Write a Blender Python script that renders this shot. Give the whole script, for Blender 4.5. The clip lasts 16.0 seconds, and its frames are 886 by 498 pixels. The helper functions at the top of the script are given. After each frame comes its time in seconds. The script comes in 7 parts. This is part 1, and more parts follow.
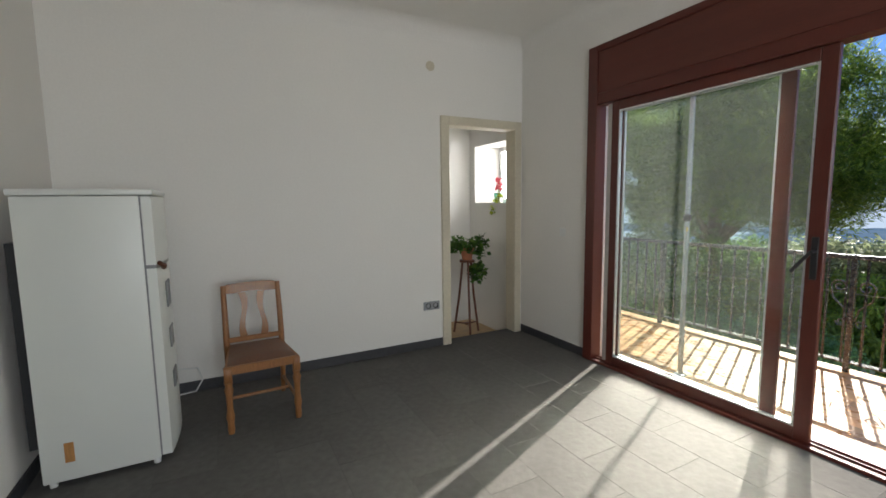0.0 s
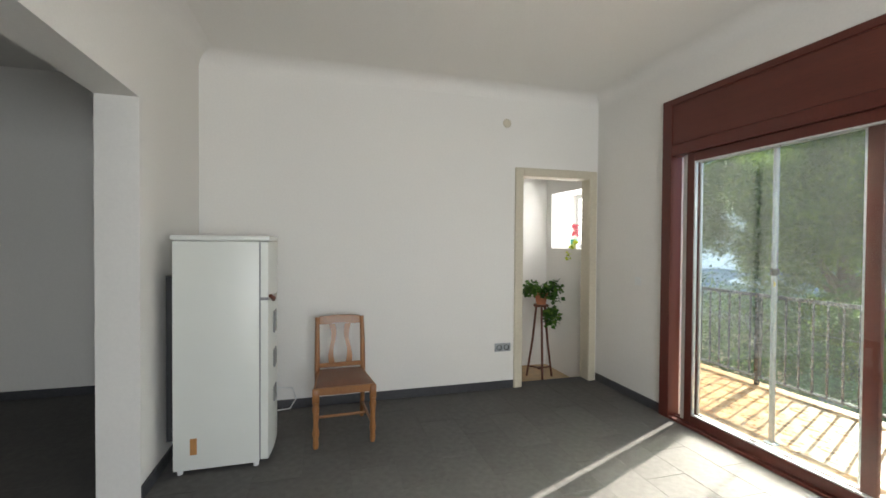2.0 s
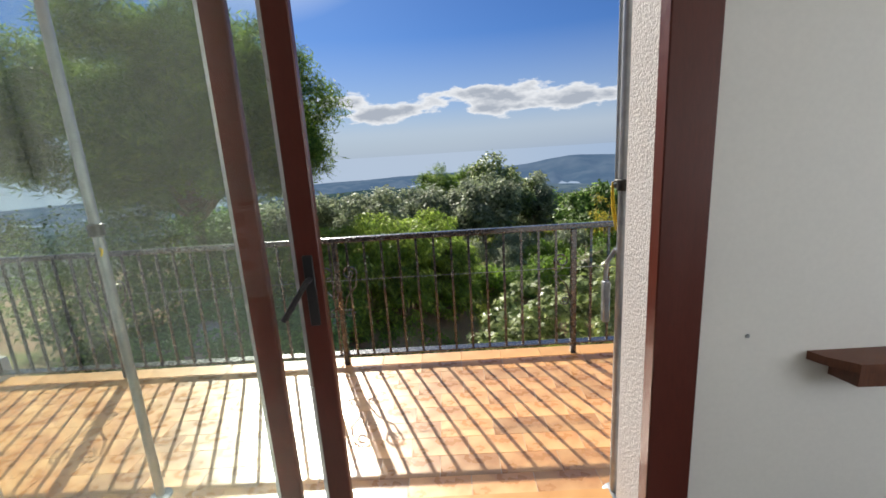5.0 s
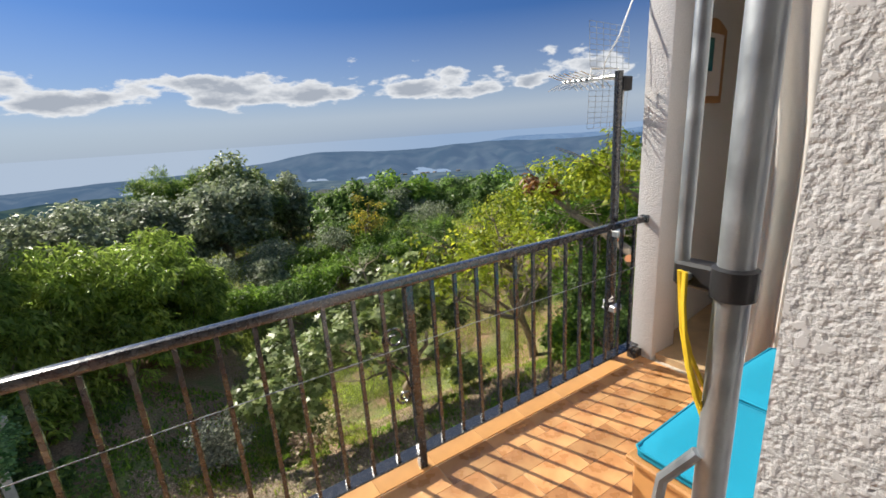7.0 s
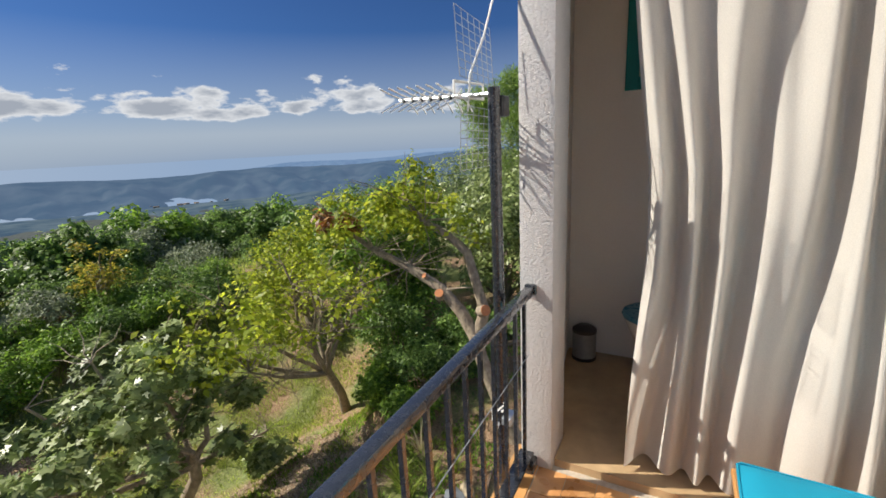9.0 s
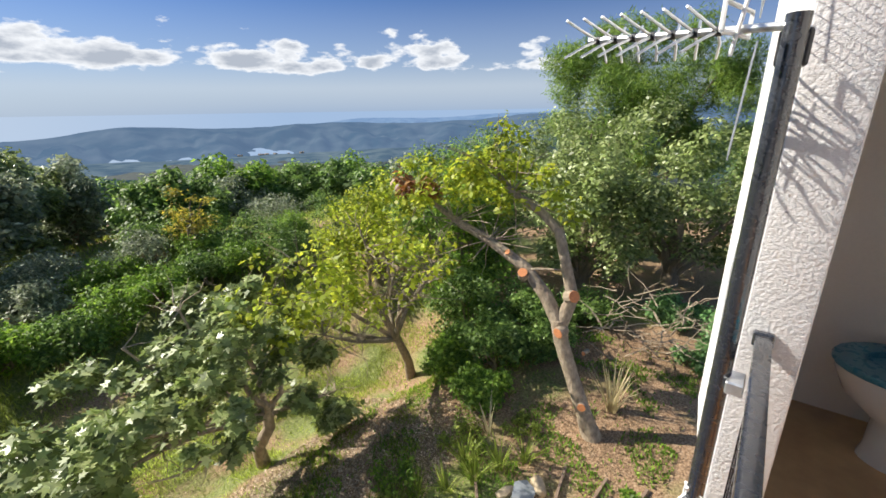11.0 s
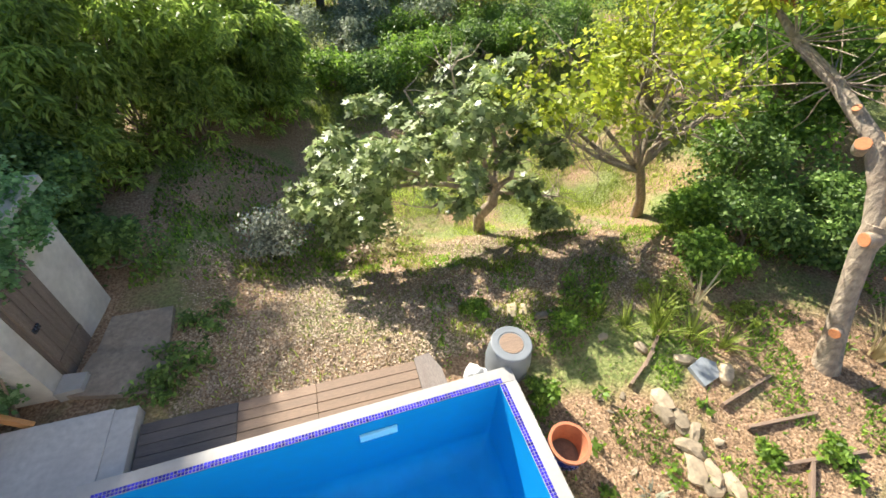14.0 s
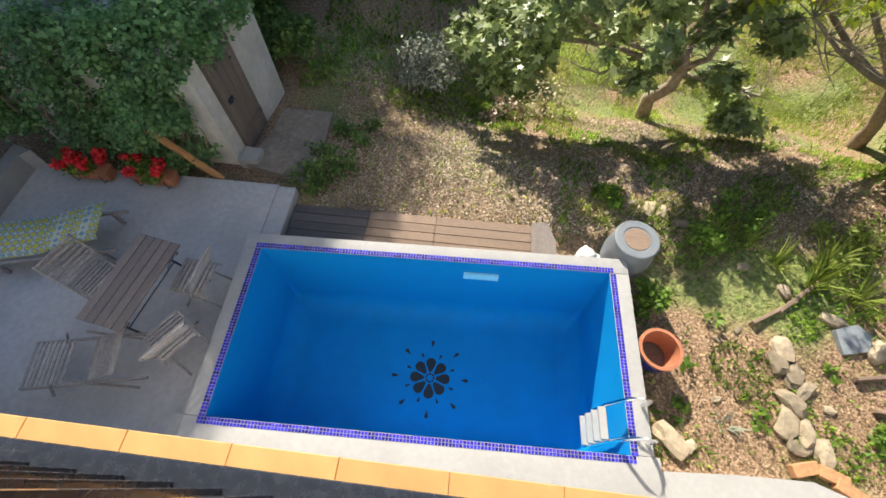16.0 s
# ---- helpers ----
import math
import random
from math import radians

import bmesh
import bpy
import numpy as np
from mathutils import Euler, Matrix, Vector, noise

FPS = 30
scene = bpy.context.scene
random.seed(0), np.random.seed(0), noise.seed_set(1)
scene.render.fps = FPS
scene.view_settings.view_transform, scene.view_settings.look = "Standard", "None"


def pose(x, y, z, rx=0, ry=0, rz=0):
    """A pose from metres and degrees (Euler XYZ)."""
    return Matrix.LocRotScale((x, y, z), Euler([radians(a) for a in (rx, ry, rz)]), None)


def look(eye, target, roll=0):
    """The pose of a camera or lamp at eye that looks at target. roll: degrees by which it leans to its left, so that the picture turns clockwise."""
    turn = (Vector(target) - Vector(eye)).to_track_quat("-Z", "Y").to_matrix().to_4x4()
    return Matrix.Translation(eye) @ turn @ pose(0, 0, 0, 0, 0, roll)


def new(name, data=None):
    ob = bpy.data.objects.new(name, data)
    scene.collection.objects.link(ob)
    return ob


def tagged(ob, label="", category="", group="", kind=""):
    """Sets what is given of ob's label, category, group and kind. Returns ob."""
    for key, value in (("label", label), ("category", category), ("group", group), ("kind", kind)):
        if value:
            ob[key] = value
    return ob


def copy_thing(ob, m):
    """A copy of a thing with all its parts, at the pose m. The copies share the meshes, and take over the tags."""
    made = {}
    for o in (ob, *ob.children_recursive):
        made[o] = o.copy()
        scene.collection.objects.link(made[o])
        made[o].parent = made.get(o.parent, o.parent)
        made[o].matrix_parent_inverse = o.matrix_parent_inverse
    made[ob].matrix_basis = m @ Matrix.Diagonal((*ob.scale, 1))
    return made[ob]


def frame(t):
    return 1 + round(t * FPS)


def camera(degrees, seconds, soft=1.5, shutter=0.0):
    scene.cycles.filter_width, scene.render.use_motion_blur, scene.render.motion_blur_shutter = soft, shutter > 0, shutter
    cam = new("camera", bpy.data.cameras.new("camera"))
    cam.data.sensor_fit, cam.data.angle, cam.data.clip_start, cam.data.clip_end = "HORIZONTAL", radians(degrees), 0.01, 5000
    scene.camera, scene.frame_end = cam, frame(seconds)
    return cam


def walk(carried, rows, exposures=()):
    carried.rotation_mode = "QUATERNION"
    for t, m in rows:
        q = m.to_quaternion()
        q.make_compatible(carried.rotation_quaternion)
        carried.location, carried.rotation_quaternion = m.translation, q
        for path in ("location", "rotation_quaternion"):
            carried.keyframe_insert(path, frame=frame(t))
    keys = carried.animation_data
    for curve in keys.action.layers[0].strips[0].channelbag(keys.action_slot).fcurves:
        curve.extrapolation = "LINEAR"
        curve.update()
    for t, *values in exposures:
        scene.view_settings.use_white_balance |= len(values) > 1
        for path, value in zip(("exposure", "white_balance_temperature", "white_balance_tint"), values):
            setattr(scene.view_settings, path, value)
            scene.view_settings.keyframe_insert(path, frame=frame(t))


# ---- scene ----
cam = camera(92.3, 16.0, soft=1.6)
PATH = [
    (0, (3.733, -2.916, 1.434), (1.968, -2.001, 1.219), -0.8),
    (0.5, (3.923, -2.871, 1.467), (2.024, -2.26, 1.318), -0.1),
    (1, (4.002, -2.89, 1.487), (2.072, -2.371, 1.419), 0.5),
    (1.5, (4.028, -2.91, 1.496), (2.094, -2.403, 1.47), 0.6),
    (2, (4.019, -2.895, 1.497), (2.094, -2.351, 1.465), 0.4),
    (2.5, (3.977, -2.837, 1.473), (2.085, -2.193, 1.399), -0.3),
    (3, (3.783, -2.717, 1.455), (2.088, -1.669, 1.284), -2.0),
    (3.5, (3.634, -2.362, 1.494), (2.403, -0.814, 1.198), -3.0),
    (4, (3.442, -1.956, 1.511), (2.641, -0.157, 1.16), -3.6),
    (4.2, (3.279, -1.851, 1.511), (2.677, 0.02, 1.145), -3.8),
    (6.3, (2.995, -0.307, 1.535), (3.559, 1.535, 1.0), -3.7),
    (6.5, (3.046, -0.169, 1.549), (3.737, 1.63, 1.012), -4.1),
    (7, (3.168, 0.06, 1.555), (4.182, 1.703, 1.033), -3.8),
    (7.5, (3.234, 0.367, 1.56), (4.581, 1.762, 1.072), -3.7),
    (7.6, (3.207, 0.422, 1.555), (4.613, 1.761, 1.076), -3.7),
    (8, (3.403, 0.579, 1.588), (5.023, 1.669, 1.156), -4.2),
    (8.2, (3.506, 0.677, 1.608), (5.205, 1.642, 1.182), -3.6),
    (10.3, (4.034, 1.556, 1.633), (5.714, 2.516, 1.127), -1.9),
    (10.5, (4.041, 1.61, 1.642), (5.675, 2.632, 1.108), -1.4),
    (11, (4.139, 1.709, 1.646), (5.64, 2.874, 1.024), -0.9),
    (11.5, (4.28, 1.711, 1.594), (5.636, 2.999, 0.887), -0.3),
    (12, (4.274, 1.815, 1.553), (5.496, 3.184, 0.758), 0.7),
    (12.5, (4.241, 1.845, 1.559), (5.298, 3.286, 0.662), 1.5),
    (13, (4.222, 1.858, 1.533), (5.085, 3.344, 0.511), 2.0),
    (13.5, (4.16, 1.886, 1.477), (4.819, 3.353, 0.288), 2.5),
    (14, (4.13, 1.836, 1.389), (4.584, 3.222, 0.02), 2.7),
    (14.5, (4.091, 1.751, 1.308), (4.361, 3.008, -0.223), 1.9),
    (15, (4.058, 1.74, 1.274), (4.184, 2.851, -0.385), 1.1),
    (15.5, (4.054, 1.725, 1.25), (4.054, 2.74, -0.476), 0.1),
    (16, (3.99, 1.714, 1.255), (3.872, 2.68, -0.49), -0.5),
]
walk(cam, [(t, look(eye, target, roll)) for t, eye, target, roll in PATH],
     exposures=[(0.0, 0.95), (0.5, 1.32), (1.5, 1.5), (2.5, 1.4), (3.5, 1.05), (4.2, 0.70), (6.3, 0.52), (7.0, 0.50), (7.6, 0.38), (8.2, 0.32), (10.3, 0.62), (12.0, 1.06), (13.0, 1.38), (14.0, 1.34), (15.0, 1.10), (16.0, 0.92)])

# ---- light ----
SUN_TO = Vector((-0.51, 1.25, 1.0)).normalized()
sun = new("sun", bpy.data.lights.new("sun", "SUN"))
sun.data.energy, sun.data.angle, sun.data.color = 5.0, radians(0.6), (1.0, 0.94, 0.83)
sun.matrix_world = look(SUN_TO * 60, (0, 0, 0))


def build_world():
    w = bpy.data.worlds.new("sky")
    scene.world = w
    w.use_nodes = True
    nt = w.node_tree
    nt.nodes.clear()
    N = nt.nodes.new
    out, bg, sky = N("ShaderNodeOutputWorld"), N("ShaderNodeBackground"), N("ShaderNodeTexSky")
    sky.sky_type, sky.sun_disc = "NISHITA", False
    sky.sun_elevation = math.asin(SUN_TO.z)
    sky.sun_rotation = math.atan2(SUN_TO.x, SUN_TO.y)
    sky.altitude, sky.air_density, sky.dust_density, sky.ozone_density = 400, 1.0, 0.6, 2.0
    tc, sep = N("ShaderNodeTexCoord"), N("ShaderNodeSeparateXYZ")
    nt.links.new(tc.outputs["Generated"], sep.inputs[0])
    mp = N("ShaderNodeMapping")
    mp.inputs["Scale"].default_value = (1.0, 1.0, 2.6)
    nt.links.new(tc.outputs["Generated"], mp.inputs[0])
    n1 = N("ShaderNodeTexNoise")
    n1.inputs["Scale"].default_value, n1.inputs["Detail"].default_value, n1.inputs["Roughness"].default_value = 8.5, 10, 0.55
    nt.links.new(mp.outputs[0], n1.inputs["Vector"])

    def ramp(src, stops):
        r = N("ShaderNodeValToRGB")
        r.color_ramp.elements[0].position, r.color_ramp.elements[0].color = stops[0][0], (*[stops[0][1]] * 3, 1)
        r.color_ramp.elements[1].position, r.color_ramp.elements[1].color = stops[-1][0], (*[stops[-1][1]] * 3, 1)
        for p, v in stops[1:-1]:
            e = r.color_ramp.elements.new(p)
            e.color = (v, v, v, 1)
        nt.links.new(src, r.inputs[0])
        return r.outputs[0]

    def math_node(op, a, b=None):
        m = N("ShaderNodeMath")
        m.operation = op
        for i, v in enumerate((a, b)):
            if v is None:
                continue
            if isinstance(v, (int, float)):
                m.inputs[i].default_value = v
            else:
                nt.links.new(v, m.inputs[i])
        return m.outputs[0]

    # a bank of cumulus low over the sea, thin haze below it
    bank = ramp(sep.outputs["Z"], [(0.060, 0.0), (0.090, 0.85), (0.125, 0.70), (0.175, 0.0)])
    cover = math_node("ADD", n1.outputs["Fac"], math_node("MULTIPLY", math_node("SUBTRACT", math_node("MULTIPLY", bank, ramp(sep.outputs["Y"], [(0.45, 0.62), (0.85, 1.0)])), 0.52), 0.42))
    cloud = ramp(cover, [(0.515, 0.0), (0.575, 1.0)])
    haze = ramp(sep.outputs["Z"], [(0.0, 0.85), (0.05, 0.78), (0.10, 0.42), (0.24, 0.0)])
    mix1, mix2, tint = N("ShaderNodeMixRGB"), N("ShaderNodeMixRGB"), N("ShaderNodeMixRGB")
    tint.blend_type, tint.inputs[0].default_value = "MULTIPLY", 1.0
    # deep blue low in the sky; unseen overhead part brightened to fill the shade
    over = N("ShaderNodeMixRGB")
    over.inputs[1].default_value, over.inputs[2].default_value = (0.25, 0.43, 0.74, 1), (1.65, 1.6, 1.5, 1)
    nt.links.new(ramp(sep.outputs["Z"], [(0.36, 0.0), (0.80, 1.0)]), over.inputs[0])
    nt.links.new(over.outputs[0], tint.inputs[2])
    nt.links.new(sky.outputs[0], tint.inputs[1])
    nt.links.new(haze, mix1.inputs[0])
    nt.links.new(tint.outputs[0], mix1.inputs[1])
    mix1.inputs[2].default_value = (4.9, 5.5, 6.3, 1)
    nt.links.new(cloud, mix2.inputs[0])
    nt.links.new(mix1.outputs[0], mix2.inputs[1])
    body = N("ShaderNodeMixRGB")
    body.inputs[1].default_value, body.inputs[2].default_value = (7.9, 8.1, 8.4, 1), (3.9, 4.3, 5.0, 1)
    nt.links.new(ramp(cover, [(0.57, 0.0), (0.70, 1.0)]), body.inputs[0])
    nt.links.new(body.outputs[0], mix2.inputs[2])
    # the sea's blue shines through the haze along the horizon, less so towards the sun
    band = math_node("MULTIPLY", ramp(sep.outputs["Z"], [(0.0, 0.9), (0.014, 0.6), (0.045, 0.0)]), ramp(sep.outputs["X"], [(0.05, 0.45), (0.55, 1.0)]))
    mix3 = N("ShaderNodeMixRGB")
    nt.links.new(band, mix3.inputs[0])
    nt.links.new(mix2.outputs[0], mix3.inputs[1])
    mix3.inputs[2].default_value = (3.0, 3.9, 5.3, 1)
    # white glow of the hazy air round the sun
    dot, glow = N("ShaderNodeVectorMath"), N("ShaderNodeMixRGB")
    dot.operation = "DOT_PRODUCT"
    dot.inputs[1].default_value = SUN_TO
    nt.links.new(tc.outputs["Generated"], dot.inputs[0])
    nt.links.new(ramp(dot.outputs["Value"], [(0.93, 0.0), (0.97, 0.5), (0.995, 1.0)]), glow.inputs[0])
    nt.links.new(mix3.outputs[0], glow.inputs[1])
    glow.inputs[2].default_value = (9.6, 9.9, 10.2, 1)
    nt.links.new(glow.outputs[0], bg.inputs["Color"])
    bg.inputs["Strength"].default_value = 0.072
    nt.links.new(bg.outputs[0], out.inputs["Surface"])


build_world()


# ---- mesh tools ----
class Geo:
    """Vertices and faces gathered for one mesh."""

    def __init__(self):
        self.v, self.f, self.smooth = [], [], False

    def add(self, verts, faces, m=None):
        k = len(self.v)
        self.v += [tuple(m @ Vector(p)) for p in verts] if m is not None else [tuple(p) for p in verts]
        self.f += [tuple(i + k for i in f) for f in faces]
        return self

    def box(self, lo, hi, bevel=0.0, m=None):
        (x0, y0, z0), (x1, y1, z1) = lo, hi
        b = min(bevel, 0.49 * min(x1 - x0, y1 - y0, z1 - z0))
        if b <= 0:
            vs = [(x0, y0, z0), (x1, y0, z0), (x1, y1, z0), (x0, y1, z0), (x0, y0, z1), (x1, y0, z1), (x1, y1, z1), (x0, y1, z1)]
            return self.add(vs, [(0, 3, 2, 1), (4, 5, 6, 7), (0, 1, 5, 4), (1, 2, 6, 5), (2, 3, 7, 6), (3, 0, 4, 7)], m)
        bm = bmesh.new()
        bmesh.ops.create_cube(bm, size=1)
        for v in bm.verts:
            v.co = Vector(((x0 + x1) / 2 + v.co.x * (x1 - x0), (y0 + y1) / 2 + v.co.y * (y1 - y0), (z0 + z1) / 2 + v.co.z * (z1 - z0)))
        bmesh.ops.bevel(bm, geom=bm.edges[:], offset=b, segments=2 if b > 0.006 else 1, affect="EDGES", profile=0.6)
        bm.verts.index_update()
        self.add([v.co.copy() for v in bm.verts], [[v.index for v in f.verts] for f in bm.faces], m)
        bm.free()
        return self

    def tube(self, pts, radii, n=10, cap=True, m=None, squash=1.0):
        """A swept tube along pts with a radius for each point."""
        pts = [Vector(p) for p in pts]
        if isinstance(radii, (int, float)):
            radii = [radii] * len(pts)
        vs, fs = [], []
        ref = None
        for i, p in enumerate(pts):
            d = (pts[min(i + 1, len(pts) - 1)] - pts[max(i - 1, 0)]).normalized()
            if ref is None:
                ref = Vector((0, 0, 1)) if abs(d.z) < 0.9 else Vector((1, 0, 0))
            u = d.cross(ref).normalized()
            w = d.cross(u)
            for k in range(n):
                a = 2 * math.pi * k / n
                vs.append(p + (u * math.cos(a) + w * math.sin(a) * squash) * radii[i])
        for i in range(len(pts) - 1):
            for k in range(n):
                a, b = i * n + k, i * n + (k + 1) % n
                fs.append((a, b, b + n, a + n))
        if cap:
            fs.append(tuple(range(n - 1, -1, -1)))
            fs.append(tuple(range((len(pts) - 1) * n, len(pts) * n)))
        return self.add(vs, fs, m)

    def lathe(self, profile, n=24, m=None, close=False):
        """A profile of (radius, height) turned round z."""
        vs, fs = [], []
        for r, z in profile:
            for k in range(n):
                a = 2 * math.pi * k / n
                vs.append((r * math.cos(a), r * math.sin(a), z))
        for i in range(len(profile) - 1):
            for k in range(n):
                a, b = i * n + k, i * n + (k + 1) % n
                fs.append((a, b, b + n, a + n))
        if close:
            fs.append(tuple(range(n - 1, -1, -1)))
            fs.append(tuple(range((len(profile) - 1) * n, len(profile) * n)))
        return self.add(vs, fs, m)

    def prism(self, outline, z0, z1, m=None):
        """An outline in x, y (counter-clockwise) between two heights."""
        n = len(outline)
        vs = [(x, y, z0) for x, y in outline] + [(x, y, z1) for x, y in outline]
        fs = [tuple(range(n - 1, -1, -1)), tuple(range(n, 2 * n))] + [(i, (i + 1) % n, n + (i + 1) % n, n + i) for i in range(n)]
        return self.add(vs, fs, m)

    def stone(self, size, seed, m):
        """A rough lump with flattish faces."""
        bm = bmesh.new()
        bmesh.ops.create_icosphere(bm, subdivisions=2, radius=0.5)
        for v in bm.verts:
            q = v.co.normalized()
            k = 1 + 0.5 * noise.noise(q * 1.3 + Vector((seed * 3.1, seed, 0))) + 0.4 * noise.noise(q * 2.6 + Vector((seed, 0, 5)))
            c = Vector([max(-0.42, min(0.42, a)) for a in q * 0.5 * k])
            v.co = Vector((c.x * size[0], c.y * size[1], c.z * size[2])) * 1.25
        bm.verts.index_update()
        self.add([v.co.copy() for v in bm.verts], [[v.index for v in f.verts] for f in bm.faces], m)
        bm.free()
        return self

    def mesh(self, name):
        me = bpy.data.meshes.new(name)
        me.from_pydata(self.v, [], self.f)
        me.update()
        return me


def part(name, geo, mat, parent=None, label="", smooth=None, at=None):
    """Links a Geo as one mesh object under a thing or part."""
    me = geo.mesh(name)
    if mat:
        me.materials.append(mat)
    ob = new(name, me)
    if smooth is not None:
        me.polygons.foreach_set("use_smooth", [True] * len(me.polygons))
        me.set_sharp_from_angle(angle=radians(smooth))
    if at is not None:
        ob.matrix_world = at
    if parent is not None:
        ob.parent = parent
    if label:
        ob["label"] = label
    return ob


def thing(name, label, category, group="", kind="", at=None):
    ob = new(name)
    ob.empty_display_size = 0.1
    if at is not None:
        ob.matrix_world = at
    return tagged(ob, label, category, group, kind)


def solid(name, geo, mat, label, category, kind="", group="", smooth=None, at=None):
    return tagged(part(name, geo, mat, None, "", smooth, at), label, category, group, kind)


# ---- materials ----
def material(name, colour, rough=0.6, metal=0.0, vary=0.12, grain=40.0, bump=0.1, stains=0.0, stain_colour=None, stain_scale=2.0,
             stretch=(1, 1, 1), piece=0.0, island=0.0, alpha_trans=0.0, spec=0.5, bump_dist=0.01, coat=0.0, coords="Object", pits=False):
    """Base colour with fine grain, broad stains, optional change from piece to piece, and relief."""
    m = bpy.data.materials.new(name)
    m.use_nodes = True
    nt = m.node_tree
    N, L = nt.nodes.new, nt.links.new
    b = nt.nodes["Principled BSDF"]
    b.inputs["Roughness"].default_value, b.inputs["Metallic"].default_value = rough, metal
    b.inputs["Specular IOR Level"].default_value = spec
    b.inputs["Coat Weight"].default_value = coat
    tc, mp = N("ShaderNodeTexCoord"), N("ShaderNodeMapping")
    mp.inputs["Scale"].default_value = stretch
    L(tc.outputs[coords], mp.inputs[0])
    n1, n2 = N("ShaderNodeTexNoise"), N("ShaderNodeTexNoise")
    n1.inputs["Scale"].default_value, n1.inputs["Detail"].default_value = grain, 6
    n2.inputs["Scale"].default_value, n2.inputs["Detail"].default_value = stain_scale, 4
    L(mp.outputs[0], n1.inputs["Vector"])
    L(mp.outputs[0], n2.inputs["Vector"])

    def scaled(src, lo, hi, a=0.3, z=0.7):
        r = N("ShaderNodeMapRange")
        r.inputs["From Min"].default_value, r.inputs["From Max"].default_value = a, z
        r.inputs["To Min"].default_value, r.inputs["To Max"].default_value = lo, hi
        L(src, r.inputs["Value"])
        return r.outputs[0]

    def mixed(fac, a, c, blend="MIX"):
        x = N("ShaderNodeMixRGB")
        x.blend_type = blend
        for i, v in enumerate((fac, a, c)):
            if isinstance(v, (int, float)):
                x.inputs[i].default_value = v
            elif isinstance(v, tuple):
                x.inputs[i].default_value = (*v[:3], 1)
            else:
                L(v, x.inputs[i])
        return x.outputs[0]

    def grey(src):
        c = N("ShaderNodeCombineXYZ")
        for i in range(3):
            L(src, c.inputs[i])
        return c.outputs[0]

    col = mixed(1.0, colour, grey(scaled(n1.outputs["Fac"], 1 - vary, 1 + vary)), "MULTIPLY")
    if stains:
        col = mixed(scaled(n2.outputs["Fac"], 0.0, stains, 0.42, 0.68), col, stain_colour or tuple(c * 0.6 for c in colour))
    else:
        col = mixed(1.0, col, grey(scaled(n2.outputs["Fac"], 1 - vary * 0.6, 1 + vary * 0.6)), "MULTIPLY")
    if piece:
        oi = N("ShaderNodeObjectInfo")
        col = mixed(1.0, col, grey(scaled(oi.outputs["Random"], 1 - piece, 1 + piece, 0, 1)), "MULTIPLY")
    if island:
        g = N("ShaderNodeNewGeometry")
        col = mixed(1.0, col, grey(scaled(g.outputs["Random Per Island"], 1 - island, 1 + island, 0, 1)), "MULTIPLY")
    L(col, b.inputs["Base Color"])
    L(scaled(n1.outputs["Fac"], max(rough - 0.08, 0.02), min(rough + 0.08, 1)), b.inputs["Roughness"])
    if bump:
        bp = N("ShaderNodeBump")
        bp.inputs["Strength"].default_value, bp.inputs["Distance"].default_value = bump, bump_dist
        # pits: a flat trowelled face broken by small hollows
        L(scaled(n1.outputs["Fac"], 0.0, 1.0, 0.28, 0.62) if pits else n1.outputs["Fac"], bp.inputs["Height"])
        L(bp.outputs[0], b.inputs["Normal"])
    if alpha_trans:
        t, x = N("ShaderNodeBsdfTranslucent"), N("ShaderNodeMixShader")
        L(col, t.inputs["Color"])
        x.inputs[0].default_value = alpha_trans
        L(b.outputs[0], x.inputs[1])
        L(t.outputs[0], x.inputs[2])
        L(x.outputs[0], nt.nodes["Material Output"].inputs["Surface"])
    return m


def glass_material(name, colour=(0.93, 0.97, 0.96), rough=0.0):
    m = bpy.data.materials.new(name)
    m.use_nodes = True
    b = m.node_tree.nodes["Principled BSDF"]
    b.inputs["Base Color"].default_value = (*colour, 1)
    b.inputs["Roughness"].default_value, b.inputs["Transmission Weight"].default_value, b.inputs["IOR"].default_value = rough, 1.0, 1.45
    return m


